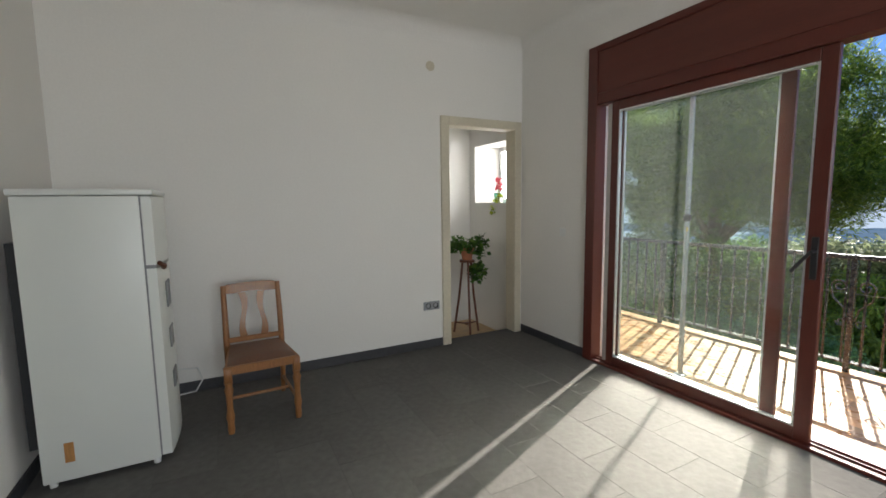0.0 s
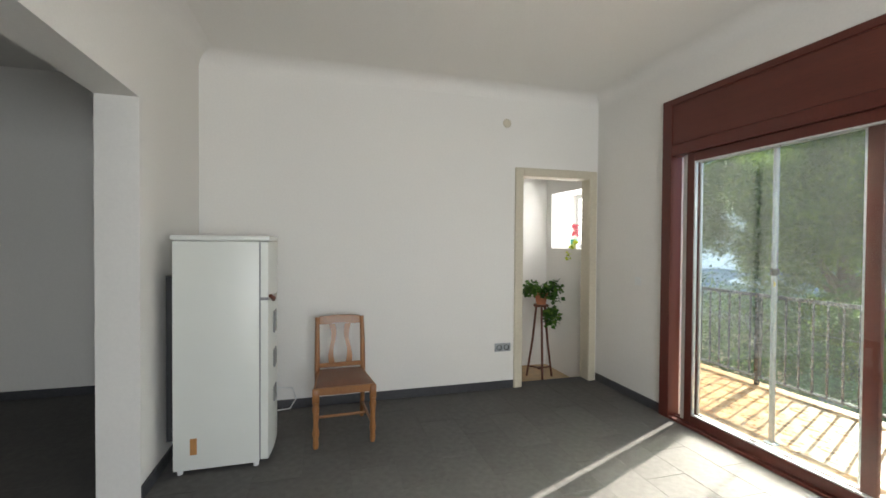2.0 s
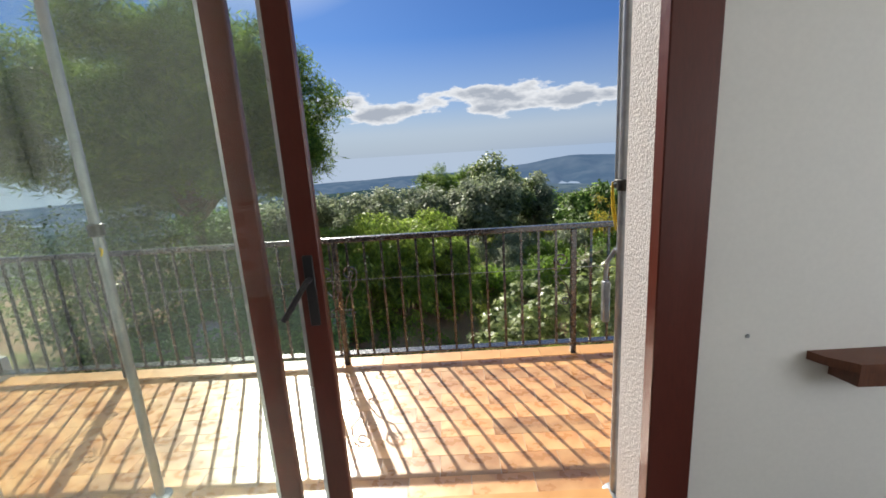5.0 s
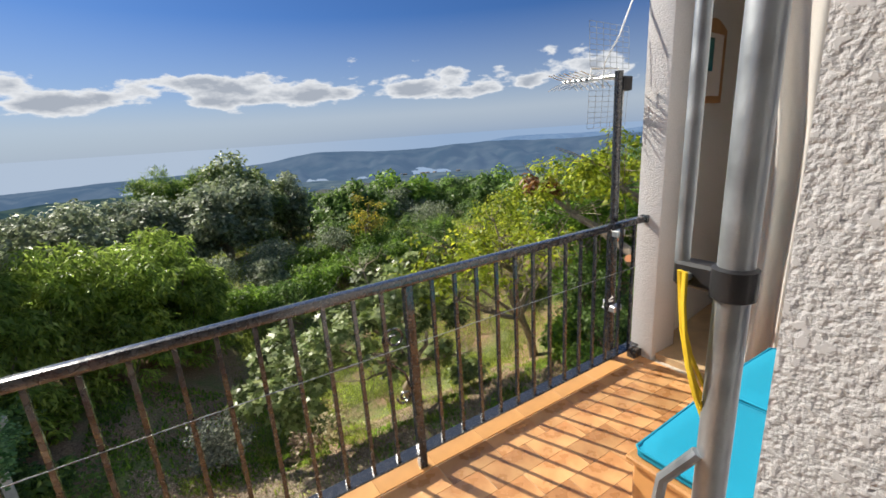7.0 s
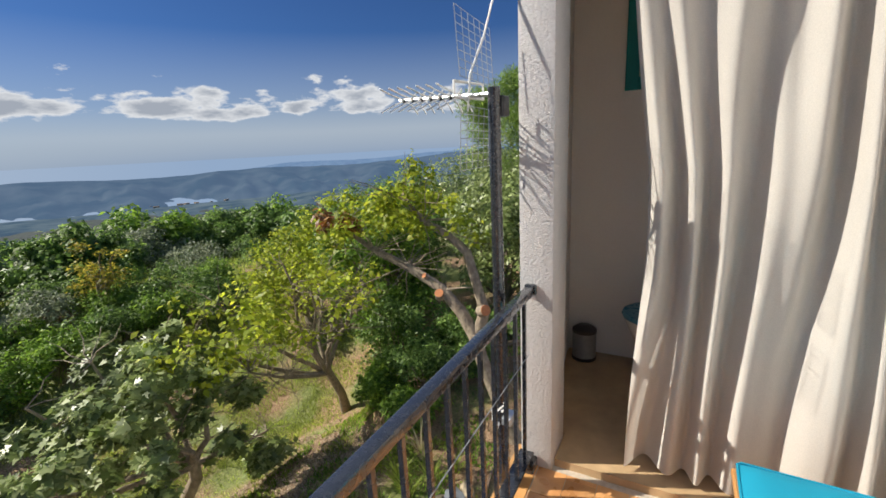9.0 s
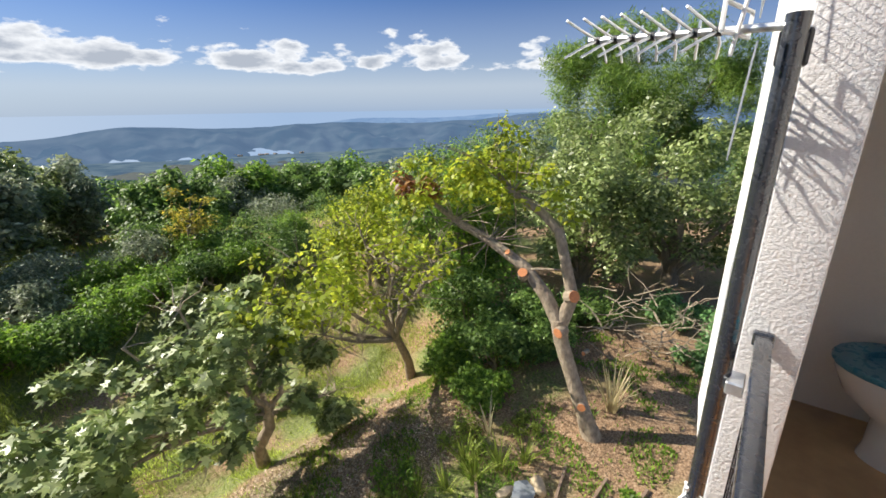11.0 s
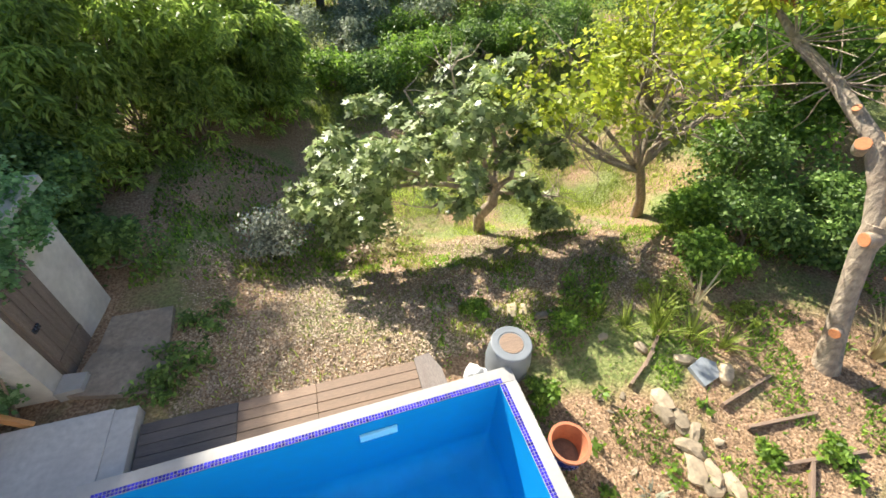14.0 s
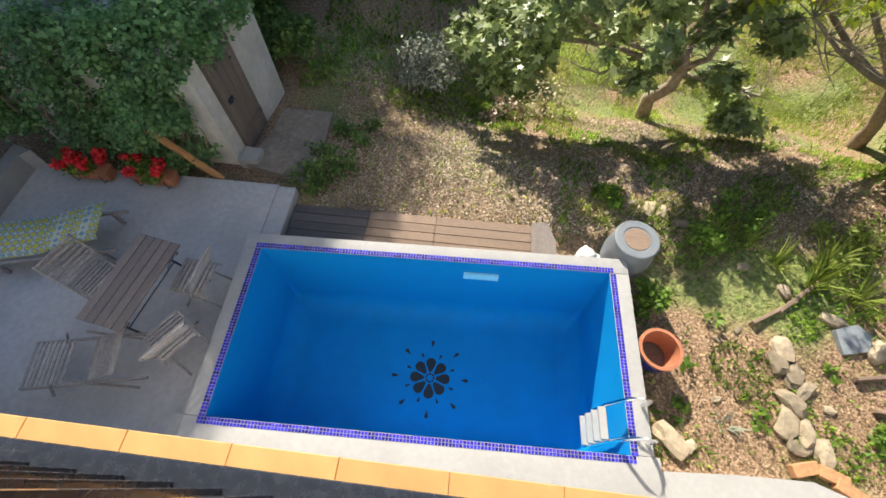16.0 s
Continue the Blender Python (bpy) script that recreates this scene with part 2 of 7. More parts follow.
M = dict(
    plaster=material("white_plaster", (0.80, 0.775, 0.735), 0.75, vary=0.02, grain=60, bump=0.04, stains=0.12, stain_colour=(0.74, 0.715, 0.675), stain_scale=0.8),
    stucco=material("white_stucco", (0.56, 0.545, 0.545), 0.85, vary=0.06, grain=105, bump=0.5, bump_dist=0.006, pits=True, stains=0.1, stain_colour=(0.50, 0.48, 0.45)),
    slate=material("slate_tile", (0.118, 0.113, 0.108), 0.80, vary=0.16, grain=20, bump=0.45, bump_dist=0.006, stains=0.4, stain_colour=(0.10, 0.096, 0.092), stain_scale=2, piece=0.08, spec=0.12),
    grout=material("dark_grout", (0.085, 0.083, 0.082), 0.9),
    baseboard=material("dark_baseboard", (0.055, 0.055, 0.06), 0.5, vary=0.15),
    brown=material("brown_lacquered_aluminium", (0.105, 0.021, 0.013), 0.38, vary=0.10, grain=120, bump=0.03, stretch=(1, 1, 0.2)),
    brown_box=material("brown_shutter_box", (0.115, 0.026, 0.016), 0.5, vary=0.18, grain=60, bump=0.05, stretch=(0.3, 1, 6)),
    cream=material("cream_painted_casing", (0.60, 0.54, 0.42), 0.55, vary=0.05),
    fridge=material("white_enamel", (0.76, 0.77, 0.72), 0.34, vary=0.012, grain=2.5, bump=0),
    grey_plastic=material("grey_plastic", (0.25, 0.25, 0.25), 0.5, vary=0.05),
    white_plastic=material("white_plastic", (0.78, 0.78, 0.76), 0.4, vary=0.03, bump=0),
    black=material("black_plastic", (0.02, 0.02, 0.022), 0.45, vary=0.1),
    wood=material("varnished_oak", (0.29, 0.125, 0.042), 0.4, vary=0.22, grain=30, bump=0.1, stretch=(6, 6, 0.7), stains=0.3, stain_colour=(0.20, 0.08, 0.028), coat=0.08),
    dark_wood=material("dark_stained_wood", (0.13, 0.045, 0.022), 0.45, vary=0.2, grain=30, stretch=(5, 5, 0.8)),
    leather=material("brown_leather", (0.15, 0.065, 0.035), 0.45, vary=0.2, grain=60, bump=0.2, bump_dist=0.003),
    terrace_tile=material("glazed_terracotta_tile", (0.52, 0.245, 0.09), 0.30, spec=1.0, vary=0.14, grain=9, bump=0.06, stains=0.75, stain_colour=(0.70, 0.42, 0.18), stain_scale=4.5, piece=0.28),
    edge_tile=material("ochre_edge_tile", (0.62, 0.33, 0.12), 0.38, vary=0.10, grain=10, bump=0.05, stains=0.4, stain_colour=(0.55, 0.25, 0.08), piece=0.10),
    pale_grout=material("sandy_grout", (0.52, 0.45, 0.36), 0.9, vary=0.15),
    iron=material("black_painted_iron", (0.028, 0.030, 0.036), 0.25, spec=0.8, coat=0.5, vary=0.12, grain=40, bump=0.03, bump_dist=0.001),
    steel=material("galvanised_steel", (0.36, 0.38, 0.40), 0.45, metal=0.7, vary=0.15, grain=25),
    alu=material("bright_aluminium", (0.72, 0.73, 0.74), 0.35, metal=0.8, vary=0.08),
    rope=material("yellow_rope", (0.75, 0.52, 0.02), 0.8, vary=0.15),
    turquoise=material("turquoise_canvas", (0.0, 0.26, 0.40), 0.85, vary=0.07, grain=300, bump=0.2, bump_dist=0.002),
    curtain=material("cream_linen", (0.70, 0.66, 0.605), 0.9, vary=0.06, grain=220, bump=0.2, bump_dist=0.002, alpha_trans=0.30),
    concrete=material("pale_concrete", (0.52, 0.49, 0.455), 0.85, vary=0.12, grain=14, bump=0.2, stains=0.6, stain_colour=(0.36, 0.335, 0.31), stain_scale=1.3),
    old_path=material("old_worn_concrete", (0.27, 0.22, 0.17), 0.9, vary=0.25, grain=16, bump=0.4, stains=0.6, stain_colour=(0.20, 0.16, 0.12), stain_scale=3),
    coping=material("white_pool_coping", (0.37, 0.355, 0.33), 0.8, vary=0.06, grain=18, bump=0.2, stains=0.3, stain_colour=(0.29, 0.27, 0.24), stain_scale=2.5),
    pool=material("blue_pool_paint", (0.004, 0.25, 0.55), 0.6, vary=0.06, grain=5, bump=0.02, stains=0.15, stain_colour=(0.005, 0.29, 0.59), stain_scale=1.5, spec=0.15),
    mosaic=material("blue_glass_mosaic", (0.035, 0.03, 0.36), 0.2, vary=0.2, island=0.6),
    deck=material("weathered_deck_wood", (0.25, 0.17, 0.115), 0.8, vary=0.25, grain=24, stretch=(0.6, 8, 8), bump=0.3, stains=0.4, stain_colour=(0.17, 0.12, 0.09), piece=0.15),
    deck_dark=material("dark_deck_wood", (0.10, 0.085, 0.08), 0.8, vary=0.25, grain=24, stretch=(0.6, 8, 8), bump=0.3, piece=0.15),
    table_teak=material("brown_weathered_teak", (0.21, 0.175, 0.15), 0.8, vary=0.3, grain=30, stretch=(6, 0.7, 6), bump=0.3, piece=0.2, stains=0.3, stain_colour=(0.15, 0.10, 0.085)),
    skimmer=material("pale_cyan_plastic", (0.30, 0.72, 0.86), 0.5, vary=0.05, bump=0),
    teak=material("grey_weathered_teak", (0.36, 0.32, 0.285), 0.8, vary=0.25, grain=30, bump=0.25, piece=0.15, stains=0.3, stain_colour=(0.13, 0.10, 0.085)),
    terracotta=material("terracotta", (0.42, 0.155, 0.075), 0.75, vary=0.15, grain=25),
    blue_glaze=material("cobalt_glaze", (0.03, 0.04, 0.22), 0.25, vary=0.2),
    barrel=material("grey_barrel_plastic", (0.20, 0.215, 0.225), 0.5, vary=0.08, grain=8),
    stone=material("pale_limestone", (0.34, 0.27, 0.18), 0.9, vary=0.35, grain=12, bump=0.8, stains=0.5, stain_colour=(0.22, 0.155, 0.095), stain_scale=5, piece=0.35),
    brick=material("orange_brick", (0.50, 0.26, 0.12), 0.9, vary=0.2, grain=20, bump=0.4),
    render=material("weathered_render", (0.62, 0.58, 0.51), 0.9, vary=0.12, grain=10, bump=0.4, stains=0.5, stain_colour=(0.42, 0.38, 0.32), stain_scale=2.2),
    old_door=material("weathered_grey_door_wood", (0.17, 0.13, 0.10), 0.85, vary=0.3, grain=30, stretch=(8, 8, 0.7), bump=0.4, piece=0.2),
    bark=material("grey_brown_bark", (0.25, 0.20, 0.135), 0.9, vary=0.35, grain=22, stretch=(2.2, 2.2, 0.8), bump=0.7, bump_dist=0.02),
    pale_bark=material("pale_smooth_bark", (0.36, 0.29, 0.21), 0.9, vary=0.35, grain=14, stretch=(1.5, 1.5, 0.8), bump=0.9, bump_dist=0.03, stains=0.55, stain_colour=(0.21, 0.15, 0.105), stain_scale=5),
    cut=material("fresh_cut_wood", (0.56, 0.22, 0.09), 0.8, vary=0.15),
    red=material("red_petals", (0.70, 0.012, 0.015), 0.6, vary=0.15),
    pink=material("pink_petals", (0.72, 0.12, 0.16), 0.6, vary=0.15),
    chrome=material("polished_steel", (0.72, 0.73, 0.74), 0.15, metal=1.0, vary=0.03, bump=0),
    ceramic=material("white_ceramic", (0.80, 0.79, 0.77), 0.12, vary=0.01, bump=0),
    teal=material("teal_paint", (0.0, 0.20, 0.20), 0.5, vary=0.06),
    seat_blue=material("blue_toilet_seat", (0.06, 0.22, 0.32), 0.3, vary=0.04, bump=0),
    pine_wood=material("honey_pine", (0.50, 0.24, 0.08), 0.5, vary=0.15, grain=30, stretch=(6, 6, 0.7)),
    paper=material("pale_print", (0.70, 0.68, 0.60), 0.7, vary=0.06),
    cork_floor=material("ochre_floor_tile", (0.52, 0.36, 0.20), 0.5, vary=0.15, grain=9, stains=0.4, stain_colour=(0.33, 0.2, 0.1)),
    mint=material("mint_glaze", (0.10, 0.48, 0.40), 0.35, vary=0.05),
    mirror=material("mirror_silver", (0.9, 0.9, 0.9), 0.02, metal=1.0, vary=0.0, bump=0),
)
M["glass"] = glass_material("window_glass")
M["frosted"] = material("olive_rippled_glass", (0.36, 0.38, 0.20), 0.3, vary=0.35, grain=45, bump=0.5, bump_dist=0.004, alpha_trans=0.5)
M["dusty_glass"] = glass_material("dusty_window_glass", (0.90, 0.96, 0.93))


def dust(m, amount):
    """A thin film of dust that scatters sunlight on the pane."""
    nt = m.node_tree
    N, L = nt.nodes.new, nt.links.new
    n, r, t, x = N("ShaderNodeTexNoise"), N("ShaderNodeMapRange"), N("ShaderNodeBsdfTranslucent"), N("ShaderNodeMixShader")
    n.inputs["Scale"].default_value, n.inputs["Detail"].default_value = 2.2, 5
    r.inputs["From Min"].default_value, r.inputs["From Max"].default_value = 0.3, 0.7
    r.inputs["To Min"].default_value, r.inputs["To Max"].default_value = amount * 0.6, amount * 1.4
    t.inputs["Color"].default_value = (0.74, 0.80, 0.74, 1)
    L(n.outputs["Fac"], r.inputs["Value"])
    L(r.outputs[0], x.inputs[0])
    L(nt.nodes["Principled BSDF"].outputs[0], x.inputs[1])
    L(t.outputs[0], x.inputs[2])
    L(x.outputs[0], nt.nodes["Material Output"].inputs["Surface"])


dust(M["dusty_glass"], 0.009)

# ---- the room ----
CEIL, WALL_OUT = 3.08, 0.235
STR = "structure"


def wall_with_hole(name, axis, lo, hi, hole, mat, label):
    """A slab with one opening. axis: the direction across its thickness; hole: (a0, a1, z0, z1) along the other axis."""
    g = Geo()
    a0, a1, z0, z1 = hole
    def put(s0, s1, b, t):
        if s1 - s0 < 1e-4 or t - b < 1e-4:
            return
        if axis == "x":
            g.box((lo[0], s0, b), (hi[0], s1, t))
        else:
            g.box((s0, lo[1], b), (s1, hi[1], t))
    k = 1 if axis == "x" else 0
    put(lo[k], a0, lo[2], hi[2])
    put(a1, hi[k], lo[2], hi[2])
    put(a0, a1, lo[2], z0)
    put(a0, a1, z1, hi[2])
    return solid(name, g, mat, label, "wall", STR)


wall_with_hole("wall_west", "x", (-0.14, -3.9, -0.05), (0.0, WALL_OUT, 3.3), (-0.92, -0.10, -0.05, 2.19), M["plaster"], "smooth white plastered wall with a narrow doorway")
wall_with_hole("wall_north", "y", (0.0, 0.0, -0.3), (5.72, WALL_OUT, 3.3), (0.95, 3.72, -0.3, 2.72), M["stucco"], "white wall with a wide sliding door opening")
solid("wall_north_lining", Geo().box((0.0, -0.012, 0), (0.95, -0.001, 3.08)).box((3.86, -0.012, 0), (6.9, -0.001, 3.08)).box((0.95, -0.012, 2.72), (3.86, -0.001, 3.08)),
      M["plaster"], "smooth white plaster on the inner wall", "wall", STR)
wall_with_hole("wall_south", "y", (0.0, -4.12, 0), (6.9, -3.9, 3.3), (1.21, 4.6, 0, 2.31), M["plaster"], "white plastered partition wall with a wide opening")
wall_with_hole("wall_east", "x", (6.9, -7.0, 0), (7.05, -0.001, 3.3), (-3.0, -1.2, 0.9, 2.2), M["plaster"], "plain white wall with a window opening behind the viewer")
day = new("east_window_daylight", bpy.data.lights.new("east_window_daylight", "AREA"))
day.data.shape, day.data.size, day.data.size_y, day.data.energy, day.data.color = "RECTANGLE", 1.75, 1.25, 40, (0.90, 0.96, 1.0)
day.matrix_world = look((6.96, -2.1, 1.55), (0, -2.1, 1.3))
solid("wall_back_room", Geo().box((-1.0, -7.0, 0), (-0.86, -4.12, 3.3)), M["plaster"], "shaded white wall of the next room", "wall", STR)
solid("wall_far_south", Geo().box((-1.0, -7.15, 0), (7.05, -7.0, 3.3)), M["plaster"], "plain white wall closing the next room", "wall", STR)
solid("wall_link", Geo().box((-1.0, -4.12, 0), (-0.14, -3.9, 3.3)), M["plaster"], "plain white wall end", "wall", STR)


def ceiling_mesh():
    g = Geo()
    g.box((-1.0, -7.0, CEIL), (6.9, 0.0, CEIL + 0.2))
    # rounded coves along the walls
    def cove(p, q, inward):
        r, n = 0.13, 5
        vs, fs = [], []
        for e in (p, q):
            for k in range(n + 1):
                a = math.pi / 2 * k / n
                vs.append((e[0] + inward[0] * r * (1 - math.cos(a)), e[1] + inward[1] * r * (1 - math.cos(a)), CEIL - r + r * math.sin(a)))
        for k in range(n):
            fs.append((k, k + 1, n + 2 + k, n + 1 + k))
        g.add(vs, fs)
    cove((0, -3.9, 0), (0, 0, 0), (1, 0))
    cove((0, -0.013, 0), (6.9, -0.013, 0), (0, -1))
    cove((0, -3.9, 0), (6.9, -3.9, 0), (0, 1))
    return g


solid("ceiling", ceiling_mesh(), M["plaster"], "white plastered ceiling with rounded corners", "ceiling", STR, smooth=40)

floor = solid("floor", Geo().box((-0.144, -3.9, -0.12), (6.9, 0.06, -0.0015)).box((-0.86, -7.0, -0.12), (6.9, -3.9, -0.0015)), M["grout"], "dark slate tile floor with narrow joints", "floor", STR)


def floor_tiles():
    # rough-split slabs laid along the sliding door, half bond
    w, d = 0.60, 0.30
    g0 = Geo().box((-w / 2 + 0.0012, -d / 2 + 0.0012, -0.006), (w / 2 - 0.0012, d / 2 - 0.0012, 0.0))
    me = g0.mesh("tile")
    me.materials.append(M["slate"])
    rest = Geo()
    for j in range(24):
        y1 = -0.02 - j * d
        for i in range(-2, 13):
            x0 = i * w + (0.3 if j % 2 else 0.0)
            a, b, c, e = max(x0, -0.86), min(x0 + w, 6.9), y1 - d, y1
            if b - a < 0.05 or c < -7.0:
                continue
            if y1 > -4.0 and a < 0:
                a = max(a, 0.0)
                if b - a < 0.05:
                    continue
            full = b - a > w - 0.001
            if full and y1 > -3.4 and 0.5 < x0 < 4.6:
                o = new("tile", me)
                o.matrix_world = Matrix.Translation(((a + b) / 2, (c + e) / 2, 0))
                o.parent = floor
            else:
                rest.box((a + 0.0012, c + 0.0012, -0.006), (b - 0.0012, e - 0.0012, 0.0))
    t = part("tile_field", rest, M["slate"], floor)
    t["kind"] = "stuff"


floor_tiles()

bb = thing("baseboard", "dark grey baseboard along the white walls", "baseboard", kind=STR)
for lo, hi in (((0.001, -3.899, 0), (0.014, -1.0, 0.082)), ((0.015, -0.027, 0), (0.945, -0.013, 0.082)), ((3.865, -0.027, 0), (6.9, -0.013, 0.082)),
               ((0.015, -3.899, 0), (1.215, -3.886, 0.082)), ((-0.859, -7.0, 0), (-0.846, -4.125, 0.082))):
    part("baseboard_strip", Geo().box(lo, hi, 0.003), M["baseboard"], bb)


def door_casing():
    d = thing("door_1", "narrow cream-painted doorway casing with no door leaf", "doorway", kind=STR)
    # three boards proud of the wall and a lining through it
    for nm, lo, hi in (("casing_side", (-0.145, -0.995, 0), (0.022, -0.905, 2.27)), ("casing_side", (-0.145, -0.115, 0), (0.022, -0.030, 2.27)),
                       ("casing_head", (-0.145, -0.905, 2.185), (0.0215, -0.115, 2.27))):
        part(nm, Geo().box(lo, hi, 0.006), M["cream"], d)


door_casing()


# ---- sliding door ----
def sliding_door():
    d = thing("window_1", "reddish-brown aluminium sliding door, half open, under a shutter box", "sliding door", kind=STR)
    b = M["brown"]
    X0, X1, ZT, ZS = 0.95, 3.86, 2.72, 2.24
    part("window_frame", Geo().box((X0, -0.045, 0.0), (X0 + 0.10, 0.075, ZT), 0.004).box((X1 - 0.15, -0.045, 0.0), (X1, 0.02, ZT), 0.004), b, d)
    part("shutter_box", Geo().box((X0 + 0.10, -0.035, ZS + 0.09), (X1 - 0.15, 0.05, ZT - 0.05), 0.004), M["brown_box"], d)
    part("top_trim", Geo().box((X0 + 0.10, -0.048, ZT - 0.055), (X1 - 0.15, 0.05, ZT), 0.006), b, d)
    part("head_rail", Geo().box((X0 + 0.10, -0.042, ZS), (X1 - 0.15, 0.08, ZS + 0.09), 0.004), b, d)
    part("window_sill", Geo().box((X0 + 0.10, -0.042, 0.0), (X1 - 0.15, 0.09, 0.022), 0.003).box((X0 + 0.1, 0.004, 0.02), (X1 - 0.15, 0.010, 0.034)).box((X0 + 0.1, 0.05, 0.02), (X1 - 0.15, 0.056, 0.034)), b, d)
    # white box in place of the bright daylit gap between frame and leaf
    part("shutter_guide", Geo().box((1.108, 0.03, 0.022), (1.172, 0.074, ZS - 0.002), 0.003), M["white_plastic"], d, "white strip standing in for the daylit gap beside the leaf")

    def leaf(x0, x1, y0, y1, handle):
        lf = part("leaf", Geo().box((x0, y0, 0.026), (x0 + 0.07, y1, ZS - 0.003), 0.004).box((x1 - 0.08, y0, 0.026), (x1, y1, ZS - 0.003), 0.004)
                  .box((x0 + 0.07, y0, 0.026), (x1 - 0.08, y1, 0.10), 0.004).box((x0 + 0.07, y0, ZS - 0.075), (x1 - 0.08, y1, ZS - 0.003), 0.004), b, d)
        ym = (y0 + y1) / 2
        bead = 0.012
        part("glazing_bead", Geo().box((x0 + 0.07, y0 + 0.004, 0.10), (x0 + 0.07 + bead, y1 - 0.004, ZS - 0.075)).box((x1 - 0.08 - bead, y0 + 0.004, 0.10), (x1 - 0.08, y1 - 0.004, ZS - 0.075))
             .box((x0 + 0.07 + bead, y0 + 0.004, 0.10), (x1 - 0.08 - bead, y1 - 0.004, 0.10 + bead)).box((x0 + 0.07 + bead, y0 + 0.004, ZS - 0.075 - bead), (x1 - 0.08 - bead, y1 - 0.004, ZS - 0.075)), M["alu"], lf, "bright glazing bead")
        p = part("pane", Geo().box((x0 + 0.075, ym - 0.004, 0.105), (x1 - 0.085, ym + 0.004, ZS - 0.08)), M["dusty_glass"], lf, "clear dusty glass pane")
        p.visible_shadow = False
        if handle:
            hx = x1 - 0.04
            part("handle", Geo().box((hx - 0.017, y0 - 0.008, 0.98), (hx + 0.017, y0, 1.22), 0.003)
                 .tube([(hx, y0 - 0.004, 1.14), (hx, y0 - 0.045, 1.14), (hx - 0.035, y0 - 0.052, 1.09), (hx - 0.085, y0 - 0.052, 1.02)], 0.010, 8), M["black"], lf, "black pull handle", smooth=40)

    leaf(1.185, 2.645, -0.012, 0.022, True)
    leaf(1.190, 2.44, 0.045, 0.075, False)


sliding_door()


# ---- furniture in the room ----
def fridge():
    f = thing("fridge", "white two-door fridge freezer with worn enamel, standing against the wall", "fridge", at=pose(0.715, -3.50, 0))
    w = M["fridge"]
    part("body", Geo().box((-0.275, -0.305, 0.03), (0.285, 0.205, 1.495), 0.012), w, f, smooth=30)
    part("top", Geo().box((-0.28, -0.315, 1.497), (0.29, 0.268, 1.530), 0.010), w, f, "cream worktop lid", smooth=30)

    def bowed(z0, z1):
        # door front with a soft bow across its width
        n, g = 8, Geo()
        xs = [-0.275 + 0.56 * k / n for k in range(n + 1)]
        out = [(x, 0.212) for x in reversed(xs)] + [(x, 0.258 + 0.022 * (1 - ((x - 0.005) / 0.28) ** 2)) for x in xs]
        return g.prism(out[::-1], z0, z1)
    lower = part("door", bowed(0.05, 1.105), w, f, smooth=35)
    upper = part("door", bowed(1.125, 1.490), w, f, smooth=35)
    part("gasket", Geo().box((-0.27, 0.203, 0.05), (0.282, 0.214, 1.488)), M["grey_plastic"], f, "grey rubber door gasket")
    part("handle", Geo().tube([(0.10, 0.275, 1.10), (0.20, 0.282, 1.098), (0.255, 0.29, 1.112), (0.288, 0.272, 1.135)], 0.013, 8), M["dark_wood"], lower, "brown curved door grip", smooth=50)
    part("trim_strip", Geo().box((0.286, 0.214, 1.106), (0.2875, 0.26, 1.124)), M["grey_plastic"], upper, "grey strip between the doors")
    for z, h in ((0.38, 0.10), (0.62, 0.12), (0.86, 0.15)):
        part("magnet", Geo().box((0.03, 0.276, z), (0.15, 0.286, z + h), 0.003), M["grey_plastic"], lower)
    part("label", Geo().box((0.2855, -0.205, 0.13), (0.287, -0.165, 0.235)), M["pine_wood"], f, "small faded sticker")
    part("compressor_grille", Geo().box((-0.25, -0.345, 0.22), (0.26, -0.307, 1.27)), M["black"], f, "black condenser at the rear")
    for x in (-0.24, 0.25):
        for y in (-0.27, 0.18):
            part("foot", Geo().tube([(x, y, 0), (x, y, 0.035)], 0.018, 10), M["white_plastic"], f)
    cable = Geo().tube([(0.02, -3.70, 0.12), (0.01, -3.28, 0.20), (0.03, -3.15, 0.19), (0.05, -3.12, 0.10), (0.06, -3.17, 0.02), (0.05, -3.24, 0.012), (0.10, -3.5, 0.012)], 0.006, 6)
    solid("power_cable", cable, M["white_plastic"], "white power cable looping by the fridge", "cable", smooth=60)


fridge()


